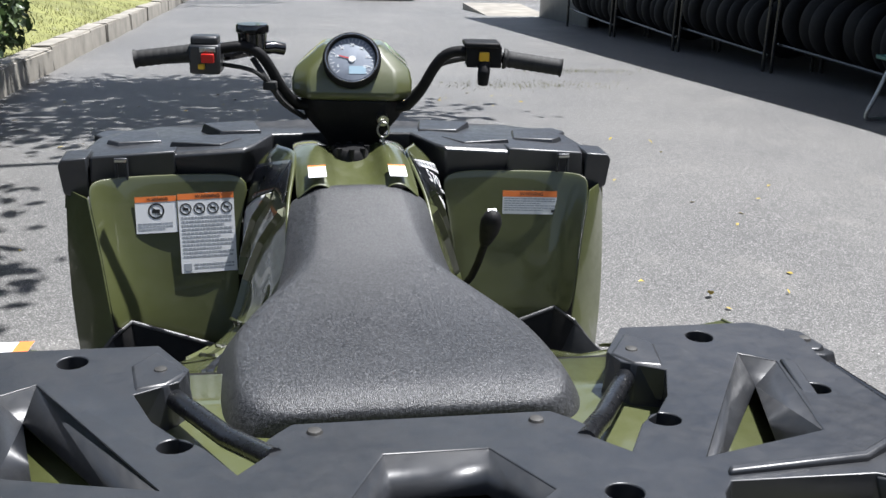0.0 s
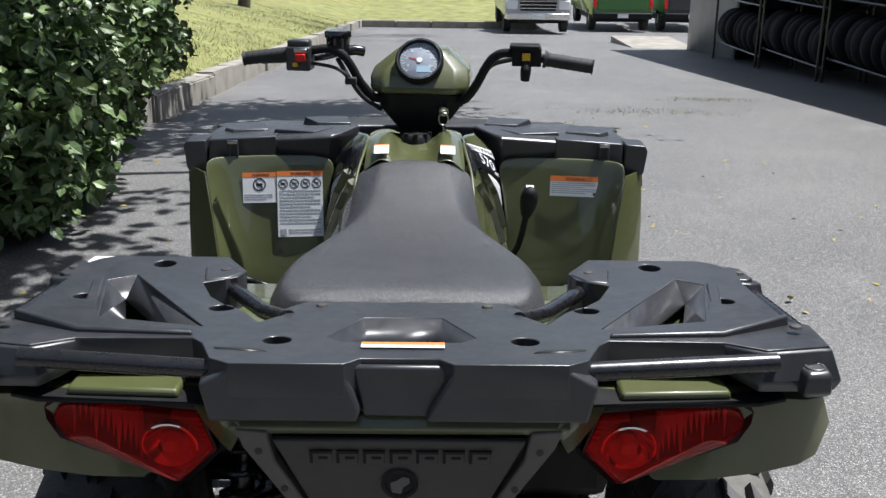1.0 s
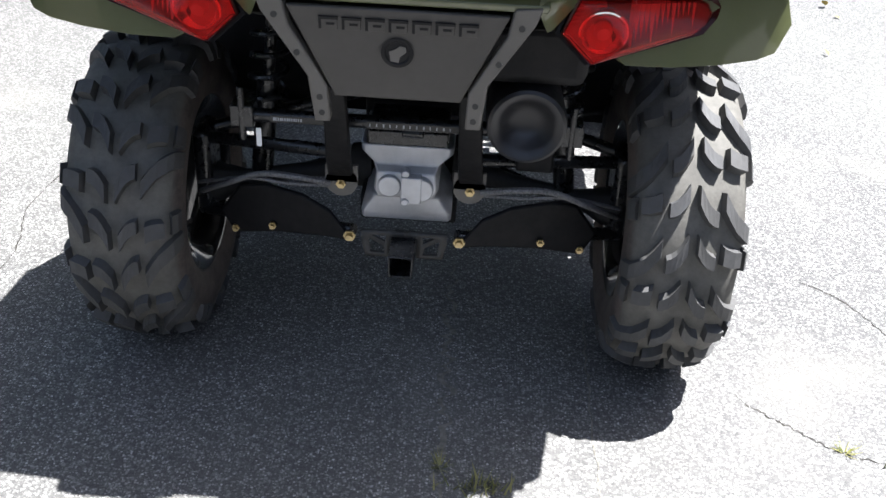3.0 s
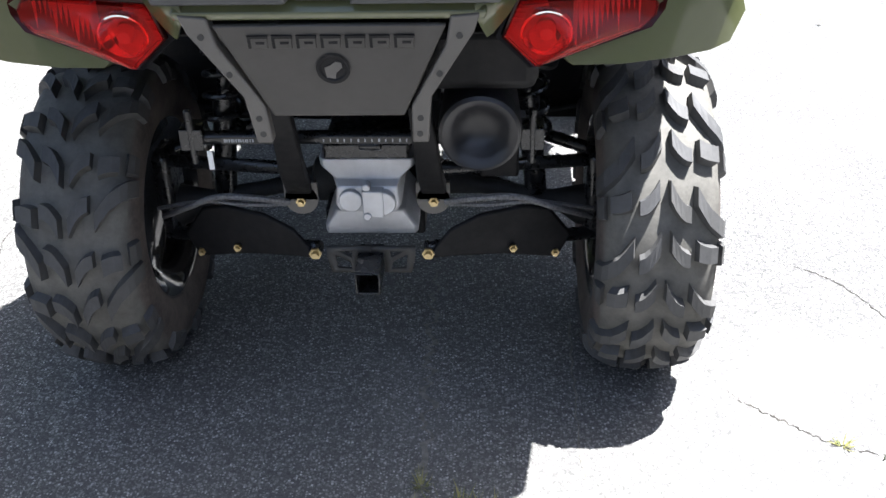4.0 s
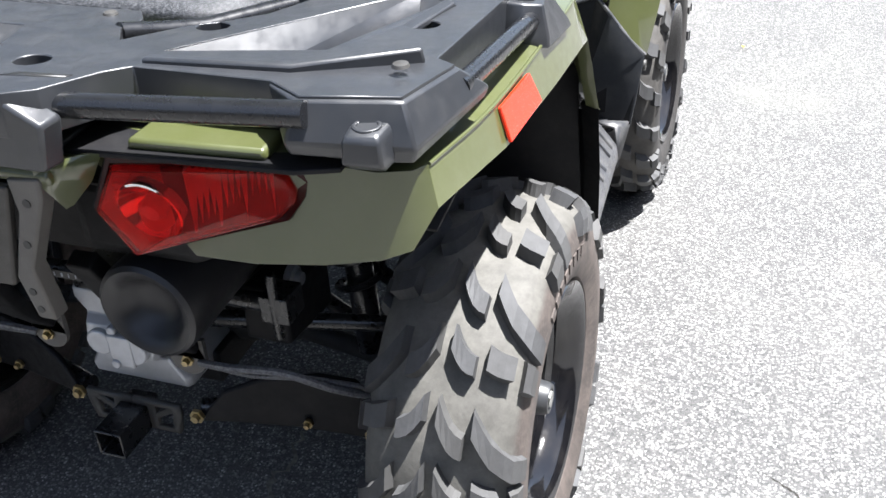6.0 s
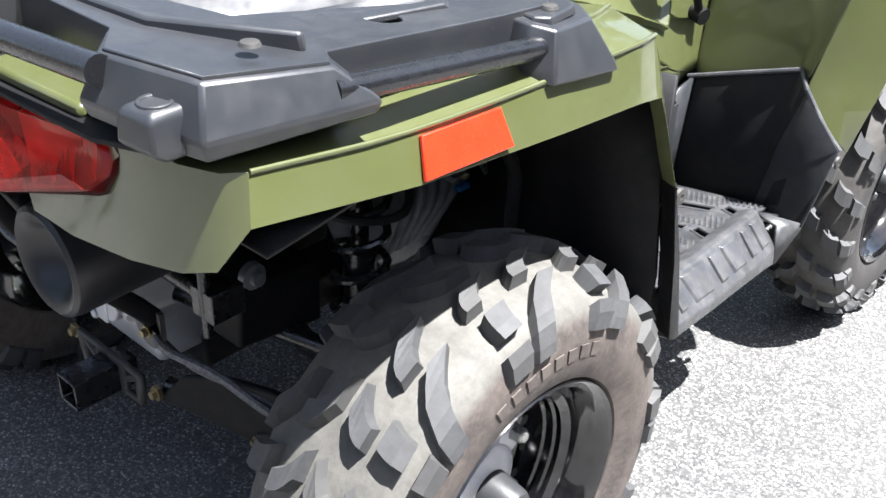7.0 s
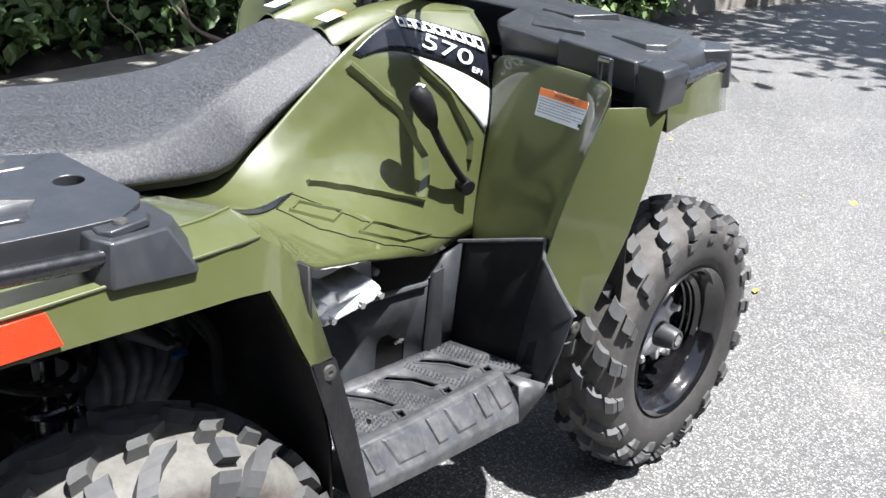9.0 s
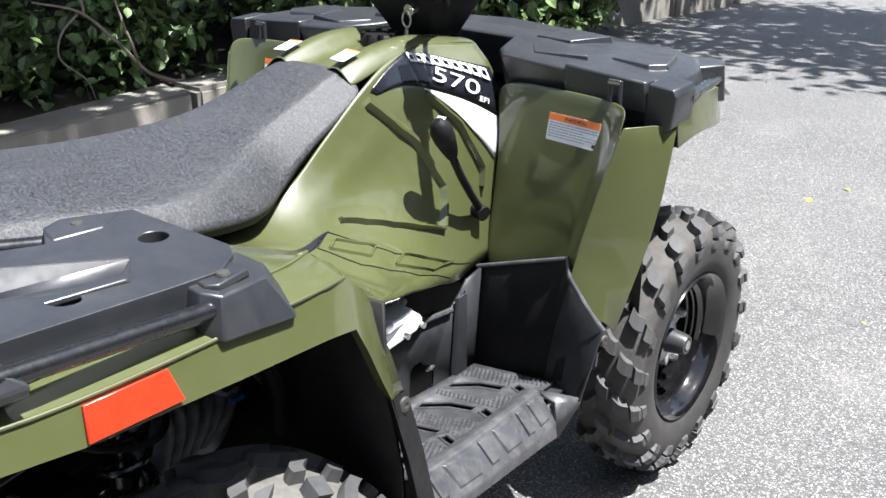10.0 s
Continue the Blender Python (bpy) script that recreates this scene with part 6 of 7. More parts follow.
thr = steer_part("throttle_housing", bm, MATTE, label="black throttle housing with a thumb lever", bevel=0.004)
bm = bmesh.new()
block(bm, 0.256, 0.276, 0.86, 0.868, 1.172, 1.19)
steer_part("switch", bm, YELLOW, thr, "yellow switch", bevel=0.002)
bm = bmesh.new()
block(bm, -0.318, -0.258, 0.866, 0.925, 1.134, 1.192)
block(bm, -0.315, -0.262, 0.872, 0.915, 1.19, 1.208)
pod_l = steer_part("switch_block", bm, BLACK, label="black switch block with coloured buttons", bevel=0.005)
bm = bmesh.new()
block(bm, -0.293, -0.268, 0.857, 0.867, 1.158, 1.176)
steer_part("switch", bm, REDBTN, pod_l, "red switch", bevel=0.002)
bm = bmesh.new()
block(bm, -0.3, -0.287, 0.858, 0.867, 1.145, 1.155)
steer_part("switch", bm, YELLOW, pod_l, "yellow switch", bevel=0.002)
bm = bmesh.new()
block(bm, -0.297, -0.265, 0.862, 0.867, 1.178, 1.188)
steer_part("switch", bm, STEEL, pod_l, "pale grey switch", bevel=0.002)
bm = bmesh.new()
spin(bm, [(1.175, 0.0), (1.175, 0.027), (1.21, 0.03), (1.212, 0.033), (1.224, 0.033), (1.228, 0.03), (1.228, 0.0)], 28, "z")
steer_part("brake_reservoir", bm, RIM, label="glossy black brake fluid reservoir", m=pose(-0.2, 0.93, 0))
bm = bmesh.new()
tube(bm, [(-0.21, 0.925, 1.175), (-0.16, 0.945, 1.18), (-0.14, 0.955, 1.175)], 0.013, 10)
tube(bm, [(-0.2, 0.95, 1.17), (-0.26, 0.965, 1.155), (-0.34, 0.955, 1.15), (-0.4, 0.945, 1.148)], [0.008] * 9 + [0.009], 8, 3)
steer_part("brake_lever", bm, RIM, label="black brake lever")
for pts, r in (([(-0.2, 0.92, 1.16), (-0.17, 0.9, 1.12), (-0.14, 0.92, 1.07), (-0.1, 0.97, 1.03)], 0.006), ([(0.24, 0.93, 1.17), (0.18, 0.945, 1.15), (0.14, 0.96, 1.1), (0.1, 1.0, 1.04)], 0.006), ([(-0.27, 0.91, 1.15), (-0.2, 0.895, 1.14), (-0.165, 0.905, 1.11), (-0.13, 0.94, 1.06)], 0.0045)):
    bm = bmesh.new()
    tube(bm, pts, r, 8, 6)
    steer_part("cable", bm, RUBBER, label="black cable")
bm = bmesh.new()
block(bm, -0.178, -0.15, 0.893, 0.91, 1.1, 1.118)
steer_part("cable_clip", bm, RUBBER, label="black cable clip", bevel=0.003)


def loop_of(z, pts):
    return [(x, y, z) for x, y in pts] + [(-x, y, z) for x, y in pts[::-1]]


bm = bmesh.new()
vs = grid(bm, [loop_of(1.074, [(0.08, 0.932), (0.112, 0.962), (0.112, 1.1), (0.06, 1.18)]), loop_of(1.088, [(0.084, 0.926), (0.118, 0.958), (0.118, 1.1), (0.06, 1.185)]), loop_of(1.112, [(0.086, 0.937), (0.119, 0.966), (0.117, 1.1), (0.06, 1.18)]),
               loop_of(1.135, [(0.083, 0.956), (0.113, 0.985), (0.11, 1.1), (0.05, 1.17)]), loop_of(1.166, [(0.056, 0.982), (0.076, 1.002), (0.076, 1.1), (0.04, 1.15)]), loop_of(1.18, [(0.046, 1.0), (0.058, 1.015), (0.06, 1.09), (0.035, 1.13)])], closed=True)
bm.faces.new(vs[0][::-1])
bm.faces.new(vs[-1])
bmesh.ops.scale(bm, vec=(1.06, 1, 1), verts=bm.verts[:])
pod = steer_part("instrument_pod", bm, GREEN, label="olive green instrument pod", bevel=0.006, segs=3)
# upper part is olive paint in shade; that shade is drawn as black
bm = bmesh.new()
vs = grid(bm, [loop_of(1.076, [(0.078, 0.935), (0.11, 0.965), (0.11, 1.1), (0.06, 1.17)]), loop_of(1.035, [(0.068, 0.94), (0.1, 0.965), (0.095, 1.1), (0.05, 1.15)]), loop_of(0.985, [(0.04, 0.965), (0.062, 0.985), (0.06, 1.09), (0.04, 1.12)]), loop_of(0.945, [(0.03, 0.985), (0.045, 1.0), (0.045, 1.06), (0.03, 1.09)])], closed=True)
bm.faces.new(vs[0][::-1])
bm.faces.new(vs[-1])
steer_part("pod_base", bm, MATTE, pod, "pod base, black plastic below, black for shaded olive paint above", bevel=0.006)
gm = face_at((0.0, 0.962, 1.152), (1, 0, 0), (0, 0.57, 0.82)) @ Matrix.Diagonal((0.98, 0.98, 1, 1))
bm = bmesh.new()
spin(bm, [(-0.035, 0.0), (-0.035, 0.06), (0.012, 0.062), (0.018, 0.058), (0.018, 0.053), (0.009, 0.05), (0.009, 0.0)], 40, "z")
steer_part("gauge", bm, MATTE, pod, "round speedometer with a black bezel", m=gm)
bm = bmesh.new()
spin(bm, [(0.0095, 0.0), (0.0095, 0.0495), (0.0092, 0.05)], 40, "z")
finish("gauge_dial", bm, GAUGEM, pod, "pale blue-grey dial", m=gm)
bm = bmesh.new()
for k in range(27):
    a = radians(225 - 10.4 * k)
    r0 = 0.037 if k % 3 == 0 else 0.042
    c, s = math.cos(a), math.sin(a)
    prism(bm, [(r0 * c - 0.0006 * s, r0 * s + 0.0006 * c), (0.047 * c - 0.0006 * s, 0.047 * s + 0.0006 * c), (0.047 * c + 0.0006 * s, 0.047 * s - 0.0006 * c), (r0 * c + 0.0006 * s, r0 * s - 0.0006 * c)], "z", 0.0098, 0.0103)
spin(bm, [(0.0098, 0.0), (0.0098, 0.008), (0.012, 0.007), (0.012, 0.0)], 16, "z")
tagged(finish("dial_marks", bm, WHITE, pod, m=gm), kind="stuff")
for k in range(7):
    a = radians(210 - 40 * k)
    letters(str(10 * k), 0.009, WHITE, pod, gm @ Matrix.Translation((0.033 * math.cos(a), 0.033 * math.sin(a), 0.0102)))
bm = bmesh.new()
spin(bm, [(0.017, 0.0575), (0.0185, 0.056), (0.0185, 0.0545), (0.012, 0.0515), (0.012, 0.0525)], 40, "z")
finish("bezel_ring", bm, CHROME, pod, "bright thin ring", m=gm)
bm = bmesh.new()
block(bm, -0.006, 0.03, -0.034, -0.016, 0.0098, 0.0104)
finish("dial_display", bm, surface("lcd", (0.3, 0.42, 0.5), 0.3, vary=0.05), pod, "pale blue display", m=gm)
bm = bmesh.new()
prism(bm, [(0.0, -0.0012), (0.0, 0.0012), (-0.028, 0.008), (-0.028, 0.0065)], "z", 0.0105, 0.0112)
finish("dial_needle", bm, REDBTN, pod, "red needle", m=gm)
bm = bmesh.new()
tube(bm, [(0.062, 0.945, 1.04), (0.066, 0.922, 1.035)], 0.012, 12)
tube(bm, [(0.066 + 0.012 * math.cos(a), 0.916, 1.018 + 0.016 * math.sin(a)) for a in [2 * math.pi * k / 12 for k in range(13)]], 0.0022, 6)
tube(bm, [(0.066, 0.916, 1.002), (0.068, 0.913, 0.985)], 0.0035, 6)
steer_part("ignition_key", bm, STEEL, pod, "steel key ring on the ignition switch")

# ---- the yard ----
def ground_z(y):
    t = min(max(y - 4.0, 0.0), 30.0)
    return -0.056 * (t * t / 4 if t < 2 else t - 1) if t < 30 else -0.056 * 29.0


bm = bmesh.new()
xs = [-150, -60, -25, -12, -6, -3, -1.5, 0, 1.5, 3, 6, 12, 25, 60, 150]
ysg = [-150, -60, -25, -10, -4, 0, 2, 3, 4, 4.5, 5, 5.5, 6, 8, 11, 15, 20, 26, 34, 45, 60, 100, 200, 400]
grid(bm, [[(x, y, ground_z(y)) for x in xs] for y in ysg])
tagged(finish("ground", bm, ASPHALT, smooth=80), label="weathered grey asphalt yard with pale stone grit", category="ground", kind="structure")

KERB_X, KERB_H = -2.42, 0.24
kerb_me = []
for k in range(3):
    bm = bmesh.new()
    L = 1.17
    rnd = random.Random(k + 4)
    vs = block(bm, -0.11, 0.11, -L / 2, L / 2, -0.15, KERB_H)
    bmesh.ops.bevel(bm, geom=bm.edges[:], offset=0.018, segments=2, affect="EDGES")
    for v in bm.verts:
        v.co.x += rnd.uniform(-0.006, 0.006)
        v.co.z += rnd.uniform(-0.006, 0.006)
    me = bpy.data.meshes.new("kerb_stone")
    bm.to_mesh(me)
    bm.free()
    me.materials.append(CONCRETE)
    kerb_me.append(me)
bm = bmesh.new()
grid(bm, [[(KERB_X - 0.09, y, ground_z(y) - 0.1), (KERB_X - 0.09, y, ground_z(y) + KERB_H - 0.03)] for y in [-9 + k for k in range(42)]])
kerb = tagged(finish("kerb", bm, CONCRETE, solid=0.04), label="old concrete kerb along the grass bank", category="kerb", kind="structure")
rnd = random.Random(5)
for k in range(35):
    y = -8 + 1.2 * k
    ob = new("kerb_stone", kerb_me[k % 3])
    slope = math.degrees(math.atan(0.056)) if y > 4.5 else 0
    ob.matrix_basis = pose(KERB_X + rnd.uniform(-0.02, 0.02), y, ground_z(y) + rnd.uniform(-0.012, 0.008), -slope, rnd.uniform(-1.5, 1.5), rnd.uniform(-0.7, 0.7))
    ob.parent = kerb
for k in range(5):
    ob = new("kerb_stone", kerb_me[k % 3])
    ob.matrix_basis = pose(-1.75 + 1.2 * k, 33.6, ground_z(33.6), 0, 0, 90)
    ob.parent = kerb

# banks behind the kerb
def bank_z(x, y):
    d = max(0.0, KERB_X - 0.1 - x)
    return ground_z(y) + KERB_H - 0.04 + min(d, 3.5) * 0.22 + 0.05 * noise.noise((x * 0.7, y * 0.7, 0))


bm = bmesh.new()
grid(bm, [[(x, y, bank_z(x, y)) for x in (-2.45, -2.7, -3.1, -3.6, -4.4, -6, -10, -20, -60)] for y in [-40, -20, -8, -4, -2] + [-1 + 0.5 * k for k in range(19)]])
tagged(finish("bank", bm, SOIL, smooth=80), label="dark bare soil bank under the shrubs", category="ground", kind="structure")
bm = bmesh.new()
grid(bm, [[(x, y, bank_z(x, y)) for x in (-2.45, -2.7, -3.1, -3.6, -4.4, -6, -10, -20, -60)] for y in [8, 8.5, 9, 10, 12, 15, 18, 22, 26, 30, 34, 45, 70]])
grid(bm, [[(x, y, ground_z(34) + 0.2 + (y - 33.7) * 0.05) for x in (-2.5, 0.0, 2.3, 4.0)] for y in (33.7, 36, 42, 60, 90)])
tagged(finish("lawn", bm, LAWN, smooth=80), label="dry mown yellow-green lawn", category="lawn", kind="structure")


def blades(points, h, w, seed):
    rnd = np.random.RandomState(seed)
    n = len(points)
    a = rnd.uniform(0, 2 * math.pi, n)
    lean = rnd.normal(0, 0.45, (n, 2)) * h
    hh = h * rnd.uniform(0.5, 1.3, n)
    P = np.array(points)
    d = np.stack([np.cos(a), np.sin(a), np.zeros(n)], 1) * w / 2
    t = P + np.stack([lean[:, 0], lean[:, 1], hh], 1)
    V = np.stack([P - d, P + d, t], 1).reshape(-1, 3)
    F = np.arange(3 * n).reshape(-1, 3)
    return V, F


def from_arrays(name, V, F, material):
    me = bpy.data.meshes.new(name)
    me.from_pydata(V.tolist(), [], F.tolist())
    me.materials.append(material)
    me.update()
    return new(name, me)


rs = np.random.RandomState(3)
pts = []
for _ in range(16000):
    y = 8 + 24 * rs.rand() ** 1.5
    x = -2.5 - 5 * rs.rand() ** 1.4
    pts.append((x, y, bank_z(x, y)))
V, F = blades(pts, 0.05, 0.009, 4)
tagged(from_arrays("grass", V, F, GRASSM), label="short dry grass on the bank", category="grass", kind="stuff")

# leaf shapes: five-sided, folded along the rib
def leaves(centres, size, seed, droop=0.5, flat=1.0):
    rnd = np.random.RandomState(seed)
    C = np.array(centres)
    n = len(C)
    a = rnd.uniform(0, 2 * math.pi, n)
    tilt = rnd.normal(-droop, 0.5, n)
    roll = rnd.normal(0, 0.55, n) * flat
    s = size * rnd.uniform(0.6, 1.35, n)
    ux = np.stack([np.cos(a) * np.cos(tilt), np.sin(a) * np.cos(tilt), np.sin(tilt)], 1)
    side = np.stack([-np.sin(a), np.cos(a), np.zeros(n)], 1)
    nz = np.cross(ux, side)
    side = side * np.cos(roll)[:, None] + nz * np.sin(roll)[:, None]
    nz = np.cross(ux, side)
    def at(l, w, h):
        return C + (ux * l + side * w + nz * h) * s[:, None]
    V = np.stack([at(0, 0, 0), at(0.35, 0.3, 0.07), at(0.7, 0.25, 0.07), at(1.0, 0, -0.05), at(0.7, -0.25, 0.07), at(0.35, -0.3, 0.07), at(0.5, 0, 0)], 1).reshape(-1, 3)
    base = np.arange(n)[:, None] * 7
    tri = np.array([[0, 1, 6], [1, 2, 6], [2, 3, 6], [3, 4, 6], [4, 5, 6], [5, 0, 6]])
    F = (base[:, None, :] + tri[None]).reshape(-1, 3)
    return V, F


def shrub(name, label, clumps, per, size, seed, material, stems=()):
    """clumps: x, y, z, spread across, spread up."""
    rnd = np.random.RandomState(seed)
    cs = []
    for x, y, z, r, h in clumps:
        u = rnd.normal(size=(per, 3))
        u /= np.linalg.norm(u, axis=1)[:, None]
        rad = rnd.uniform(0.35, 1.0, per) ** 0.6
        wob = 1 + 0.35 * np.sin(u[:, 0] * 7 + x * 3) * np.cos(u[:, 2] * 6 + y * 2)
        cs.append(np.stack([x + u[:, 0] * r * rad * wob, y + u[:, 1] * r * rad * wob, z + u[:, 2] * h * rad * wob], 1))
    C = np.concatenate(cs)
    gz = np.array([ground_z(y) for y in C[:, 1]])
    C = C[C[:, 2] > gz + 0.06]
    V, F = leaves(C, size, seed + 1)
    bm = bmesh.new()
    for pts, r in stems:
        k = len(smooth_path(pts, 6))
        tube(bm, pts, [r * (1 - 0.75 * i / k) for i in range(k)], 7, 6)
    trunk = tagged(finish(name, bm, BARK), label=label, category="shrub")
    crown = from_arrays("crown", V, F, material)
    crown.parent = trunk
    return trunk


rnd = random.Random(11)
front = []
for k in range(34):
    y = rnd.uniform(3.2, 7.6)
    x = -2.35 + rnd.uniform(-0.9, 0.28) - 0.12 * max(0, 4.2 - y)
    z = rnd.uniform(0.5, 2.3)
    front.append((x, y, z, rnd.uniform(0.3, 0.5), rnd.uniform(0.25, 0.45)))
for k in range(10):
    y = rnd.uniform(3.6, 7.0)
    front.append((-2.25 + rnd.uniform(-0.2, 0.2), y, rnd.uniform(0.5, 0.85), 0.28, 0.2))
for k in range(16):
    front.append((rnd.uniform(-2.3, -1.98), rnd.uniform(2.7, 4.3), rnd.uniform(0.3, 1.0), 0.32, 0.24))
for k in range(26):
    y = rnd.uniform(3.1, 5.4)
    front.append((rnd.uniform(-2.2, -1.85) - 0.1 * (y - 3.1), y, rnd.uniform(0.15, 0.9), 0.3, 0.22))
stems = []
for k in range(12):
    y = rnd.uniform(3.0, 7.0)
    stems.append(([(-3.0, y, 0.2), (-2.9 + rnd.uniform(-0.3, 0.3), y + 0.2, 0.9), (-2.6 + rnd.uniform(-0.3, 0.3), y + rnd.uniform(-0.6, 0.6), 1.8)], 0.03))
shrub("shrub", "dense leafy shrub with pale green leaves over the kerb", front, 330, 0.085, 21, LEAF, stems)
back = []
for k in range(60):
    y = rnd.uniform(-3.0, 8.0)
    x = rnd.uniform(-5.6, -3.2)
    back.append((x, y, rnd.uniform(0.4, 2.6), rnd.uniform(0.45, 0.8), rnd.uniform(0.4, 0.7)))
for k in range(70):
    y = rnd.uniform(-1.5, 6.5)
    x = rnd.uniform(-3.7, -2.85)
    back.append((x, y, 0.3 + (-2.7 - x) * 0.6 + rnd.uniform(0.0, 0.7), 0.3, 0.24))
stems = []
for k in range(26):
    y = rnd.uniform(-1.5, 6.0)
    x = rnd.uniform(-3.6, -2.8)
    stems.append(([(x, y, 0.25), (x + rnd.uniform(-0.1, 0.2), y + rnd.uniform(-0.3, 0.5), 0.6), (x + rnd.uniform(-0.2, 0.4), y + rnd.uniform(-0.6, 0.9), 1.1), (x + rnd.uniform(-0.2, 0.4), y + rnd.uniform(-0.8, 1.2), 1.6)], rnd.uniform(0.008, 0.022)))
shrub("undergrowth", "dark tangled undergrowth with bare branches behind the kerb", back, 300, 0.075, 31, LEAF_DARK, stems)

low = []
for k in range(34):
    y = rnd.uniform(-1.6, 3.0)
    low.append((-2.75 - rnd.uniform(0.0, 0.7), y, rnd.uniform(0.3, 0.85), rnd.uniform(0.16, 0.3), 0.16))
for k in range(46):
    low.append((rnd.uniform(-3.0, -2.58), rnd.uniform(0.4, 3.4), rnd.uniform(0.3, 0.62), 0.2, 0.14))
shrub("low_shrub", "low leafy green shrub on the soil behind the kerb", low, 90, 0.07, 71, LEAF, [([(-2.9, y, 0.22), (-2.85, y + 0.2, 0.5), (-2.7, y + 0.5, 0.75)], 0.012) for y in (-1.0, 0.1, 0.9, 1.7, 2.4)])

TWIG = surface("pale_bare_twig", (0.24, 0.2, 0.16), 0.8, vary=0.3, scale=20)
for pts, r in (([(-2.5, 2.3, 0.22), (-2.55, 2.2, 0.27), (-2.55, 2.1, 0.33), (-2.52, 1.95, 0.49), (-2.5, 1.78, 0.64), (-2.55, 1.6, 0.7)], 0.013), ([(-2.6, 2.12, 0.3), (-2.55, 2.06, 0.42), (-2.55, 2.02, 0.55), (-2.6, 2.0, 0.75)], 0.011), ([(-2.52, 1.78, 0.63), (-2.5, 1.68, 0.56), (-2.5, 1.66, 0.46), (-2.5, 1.77, 0.35), (-2.5, 1.8, 0.26)], 0.006), ([(-2.5, 1.8, 0.62), (-2.55, 1.83, 0.75), (-2.6, 1.9, 0.9)], 0.007)):
    bm = bmesh.new()
    k = len(smooth_path(pts, 6))
    tube(bm, pts, [r * (1 - 0.7 * i / k) for i in range(k)], 7, 6)
    tagged(finish("bare_branch", bm, TWIG), label="pale bare branch leaning over the concrete kerb", category="branch", group="bare branches behind the kerb")

# trees on the bank; their crowns overhang the yard and dapple it
def tree(name, label, base, limbs, clumps, per, seed):
    bm = bmesh.new()
    for pts, r in limbs:
        k = len(smooth_path(pts, 6))
        tube(bm, pts, [r * (1 - 0.8 * i / k) for i in range(k)], 10, 6)
    trunk = finish("trunk", bm, BARK)
    root = tagged(new(name), label=label, category="tree")
    trunk.parent = root
    rnd = np.random.RandomState(seed)
    cs = []
    for x, y, z, r, h in clumps:
        cs.append(np.array([x, y, z]) + rnd.normal(size=(per, 3)) * np.array([r, r, h]) * 0.5)
    V, F = leaves(np.concatenate(cs), 0.13, seed + 2, droop=0.2, flat=0.6)
    crown = from_arrays("crown", V, F, LEAF)
    crown.parent = root
    return root


rnd = random.Random(8)
cl = []
for k in range(60):
    y = rnd.uniform(6.3, 9.2)
    x = rnd.uniform(-0.7, 2.5 - 0.45 * abs(y - 7))
    cl.append((x, y, 4.6 + rnd.uniform(-0.5, 0.9), rnd.uniform(0.5, 0.9), 0.4))
for k in range(95):
    cl.append((rnd.uniform(-3.4, -0.75), rnd.uniform(-1.2, 4.4), 4.8 + rnd.uniform(-0.5, 0.8), 0.7, 0.4))
for k in range(34):
    cl.append((rnd.uniform(-5.0, -0.1), rnd.uniform(3.2, 9.5), 4.8 + rnd.uniform(-0.6, 1.2), 0.8, 0.5))
for k in range(4):
    cl.append((rnd.uniform(-0.3, 0.1), rnd.uniform(2.7, 4.6), 4.8 + rnd.uniform(-0.4, 0.5), 0.55, 0.35))
tree("tree", "broadleaf tree on the bank overhanging the yard", (-4.6, 7.0), [([(-4.6, 7.0, 0.3), (-4.4, 7.0, 2.2), (-3.4, 7.0, 3.8), (-1.2, 7.0, 4.6), (1.4, 7.2, 4.9)], 0.2), ([(-4.4, 7.0, 2.4), (-3.2, 5.8, 4.0), (-1.2, 5.2, 4.7), (0.6, 5.4, 4.8)], 0.12), ([(-4.3, 7.0, 2.6), (-3.4, 8.2, 4.2), (-1.0, 8.8, 4.8)], 0.12)], cl, 95, 51)
cl = [(rnd.uniform(-3.5, 1.6), rnd.uniform(24, 28.5), 4.0 + rnd.uniform(-0.5, 1.0), 0.9, 0.5) for k in range(26)]
tree("tree", "broadleaf tree beside the far lawn", (-5.0, 26.0), [([(-5.0, 26, -1.0), (-4.6, 26, 1.5), (-3.0, 26, 3.2), (0.5, 26.2, 4.0)], 0.18)], cl, 60, 61)

# ---- shed, tyre racks, parked vehicles ----
G = ground_z
bm = bmesh.new()
n = 17
for face_rows in (
    [[(5.7 + 0.02 * (k % 2), 20.8 - 0.22 * k, z) for z in (-1.3, 4.0)] for k in range(n)],
    [[(5.7 + 0.22 * k, 20.8 + 0.02 * (k % 2), z) for z in (-1.3, 4.0)] for k in range(30)],
):
    grid(bm, face_rows)
tagged(finish("shed_wall", bm, WALLM, solid=0.03, smooth=20), label="grey ribbed metal shed wall", category="wall", kind="structure")
bm = bmesh.new()
block(bm, 5.62, 14, -12, 20.9, 3.95, 4.15)
tagged(finish("shed_roof", bm, WALLM), label="grey metal shed roof edge", category="roof", kind="structure")
# inner wall in near-black, with the shed's deep shade in its colour
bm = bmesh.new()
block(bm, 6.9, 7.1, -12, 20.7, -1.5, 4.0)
tagged(finish("shed_back", bm, MATTE), label="inner shed wall, near-black to stand in for deep shade", category="wall", kind="structure")
bm = bmesh.new()
block(bm, 4.55, 6.0, 20.9, 24.0, G(22) - 0.3, G(22) + 0.05)
tagged(finish("pad", bm, CONCRETE, bevel=0.01), label="pale concrete pad beside the shed", category="pad", kind="structure")

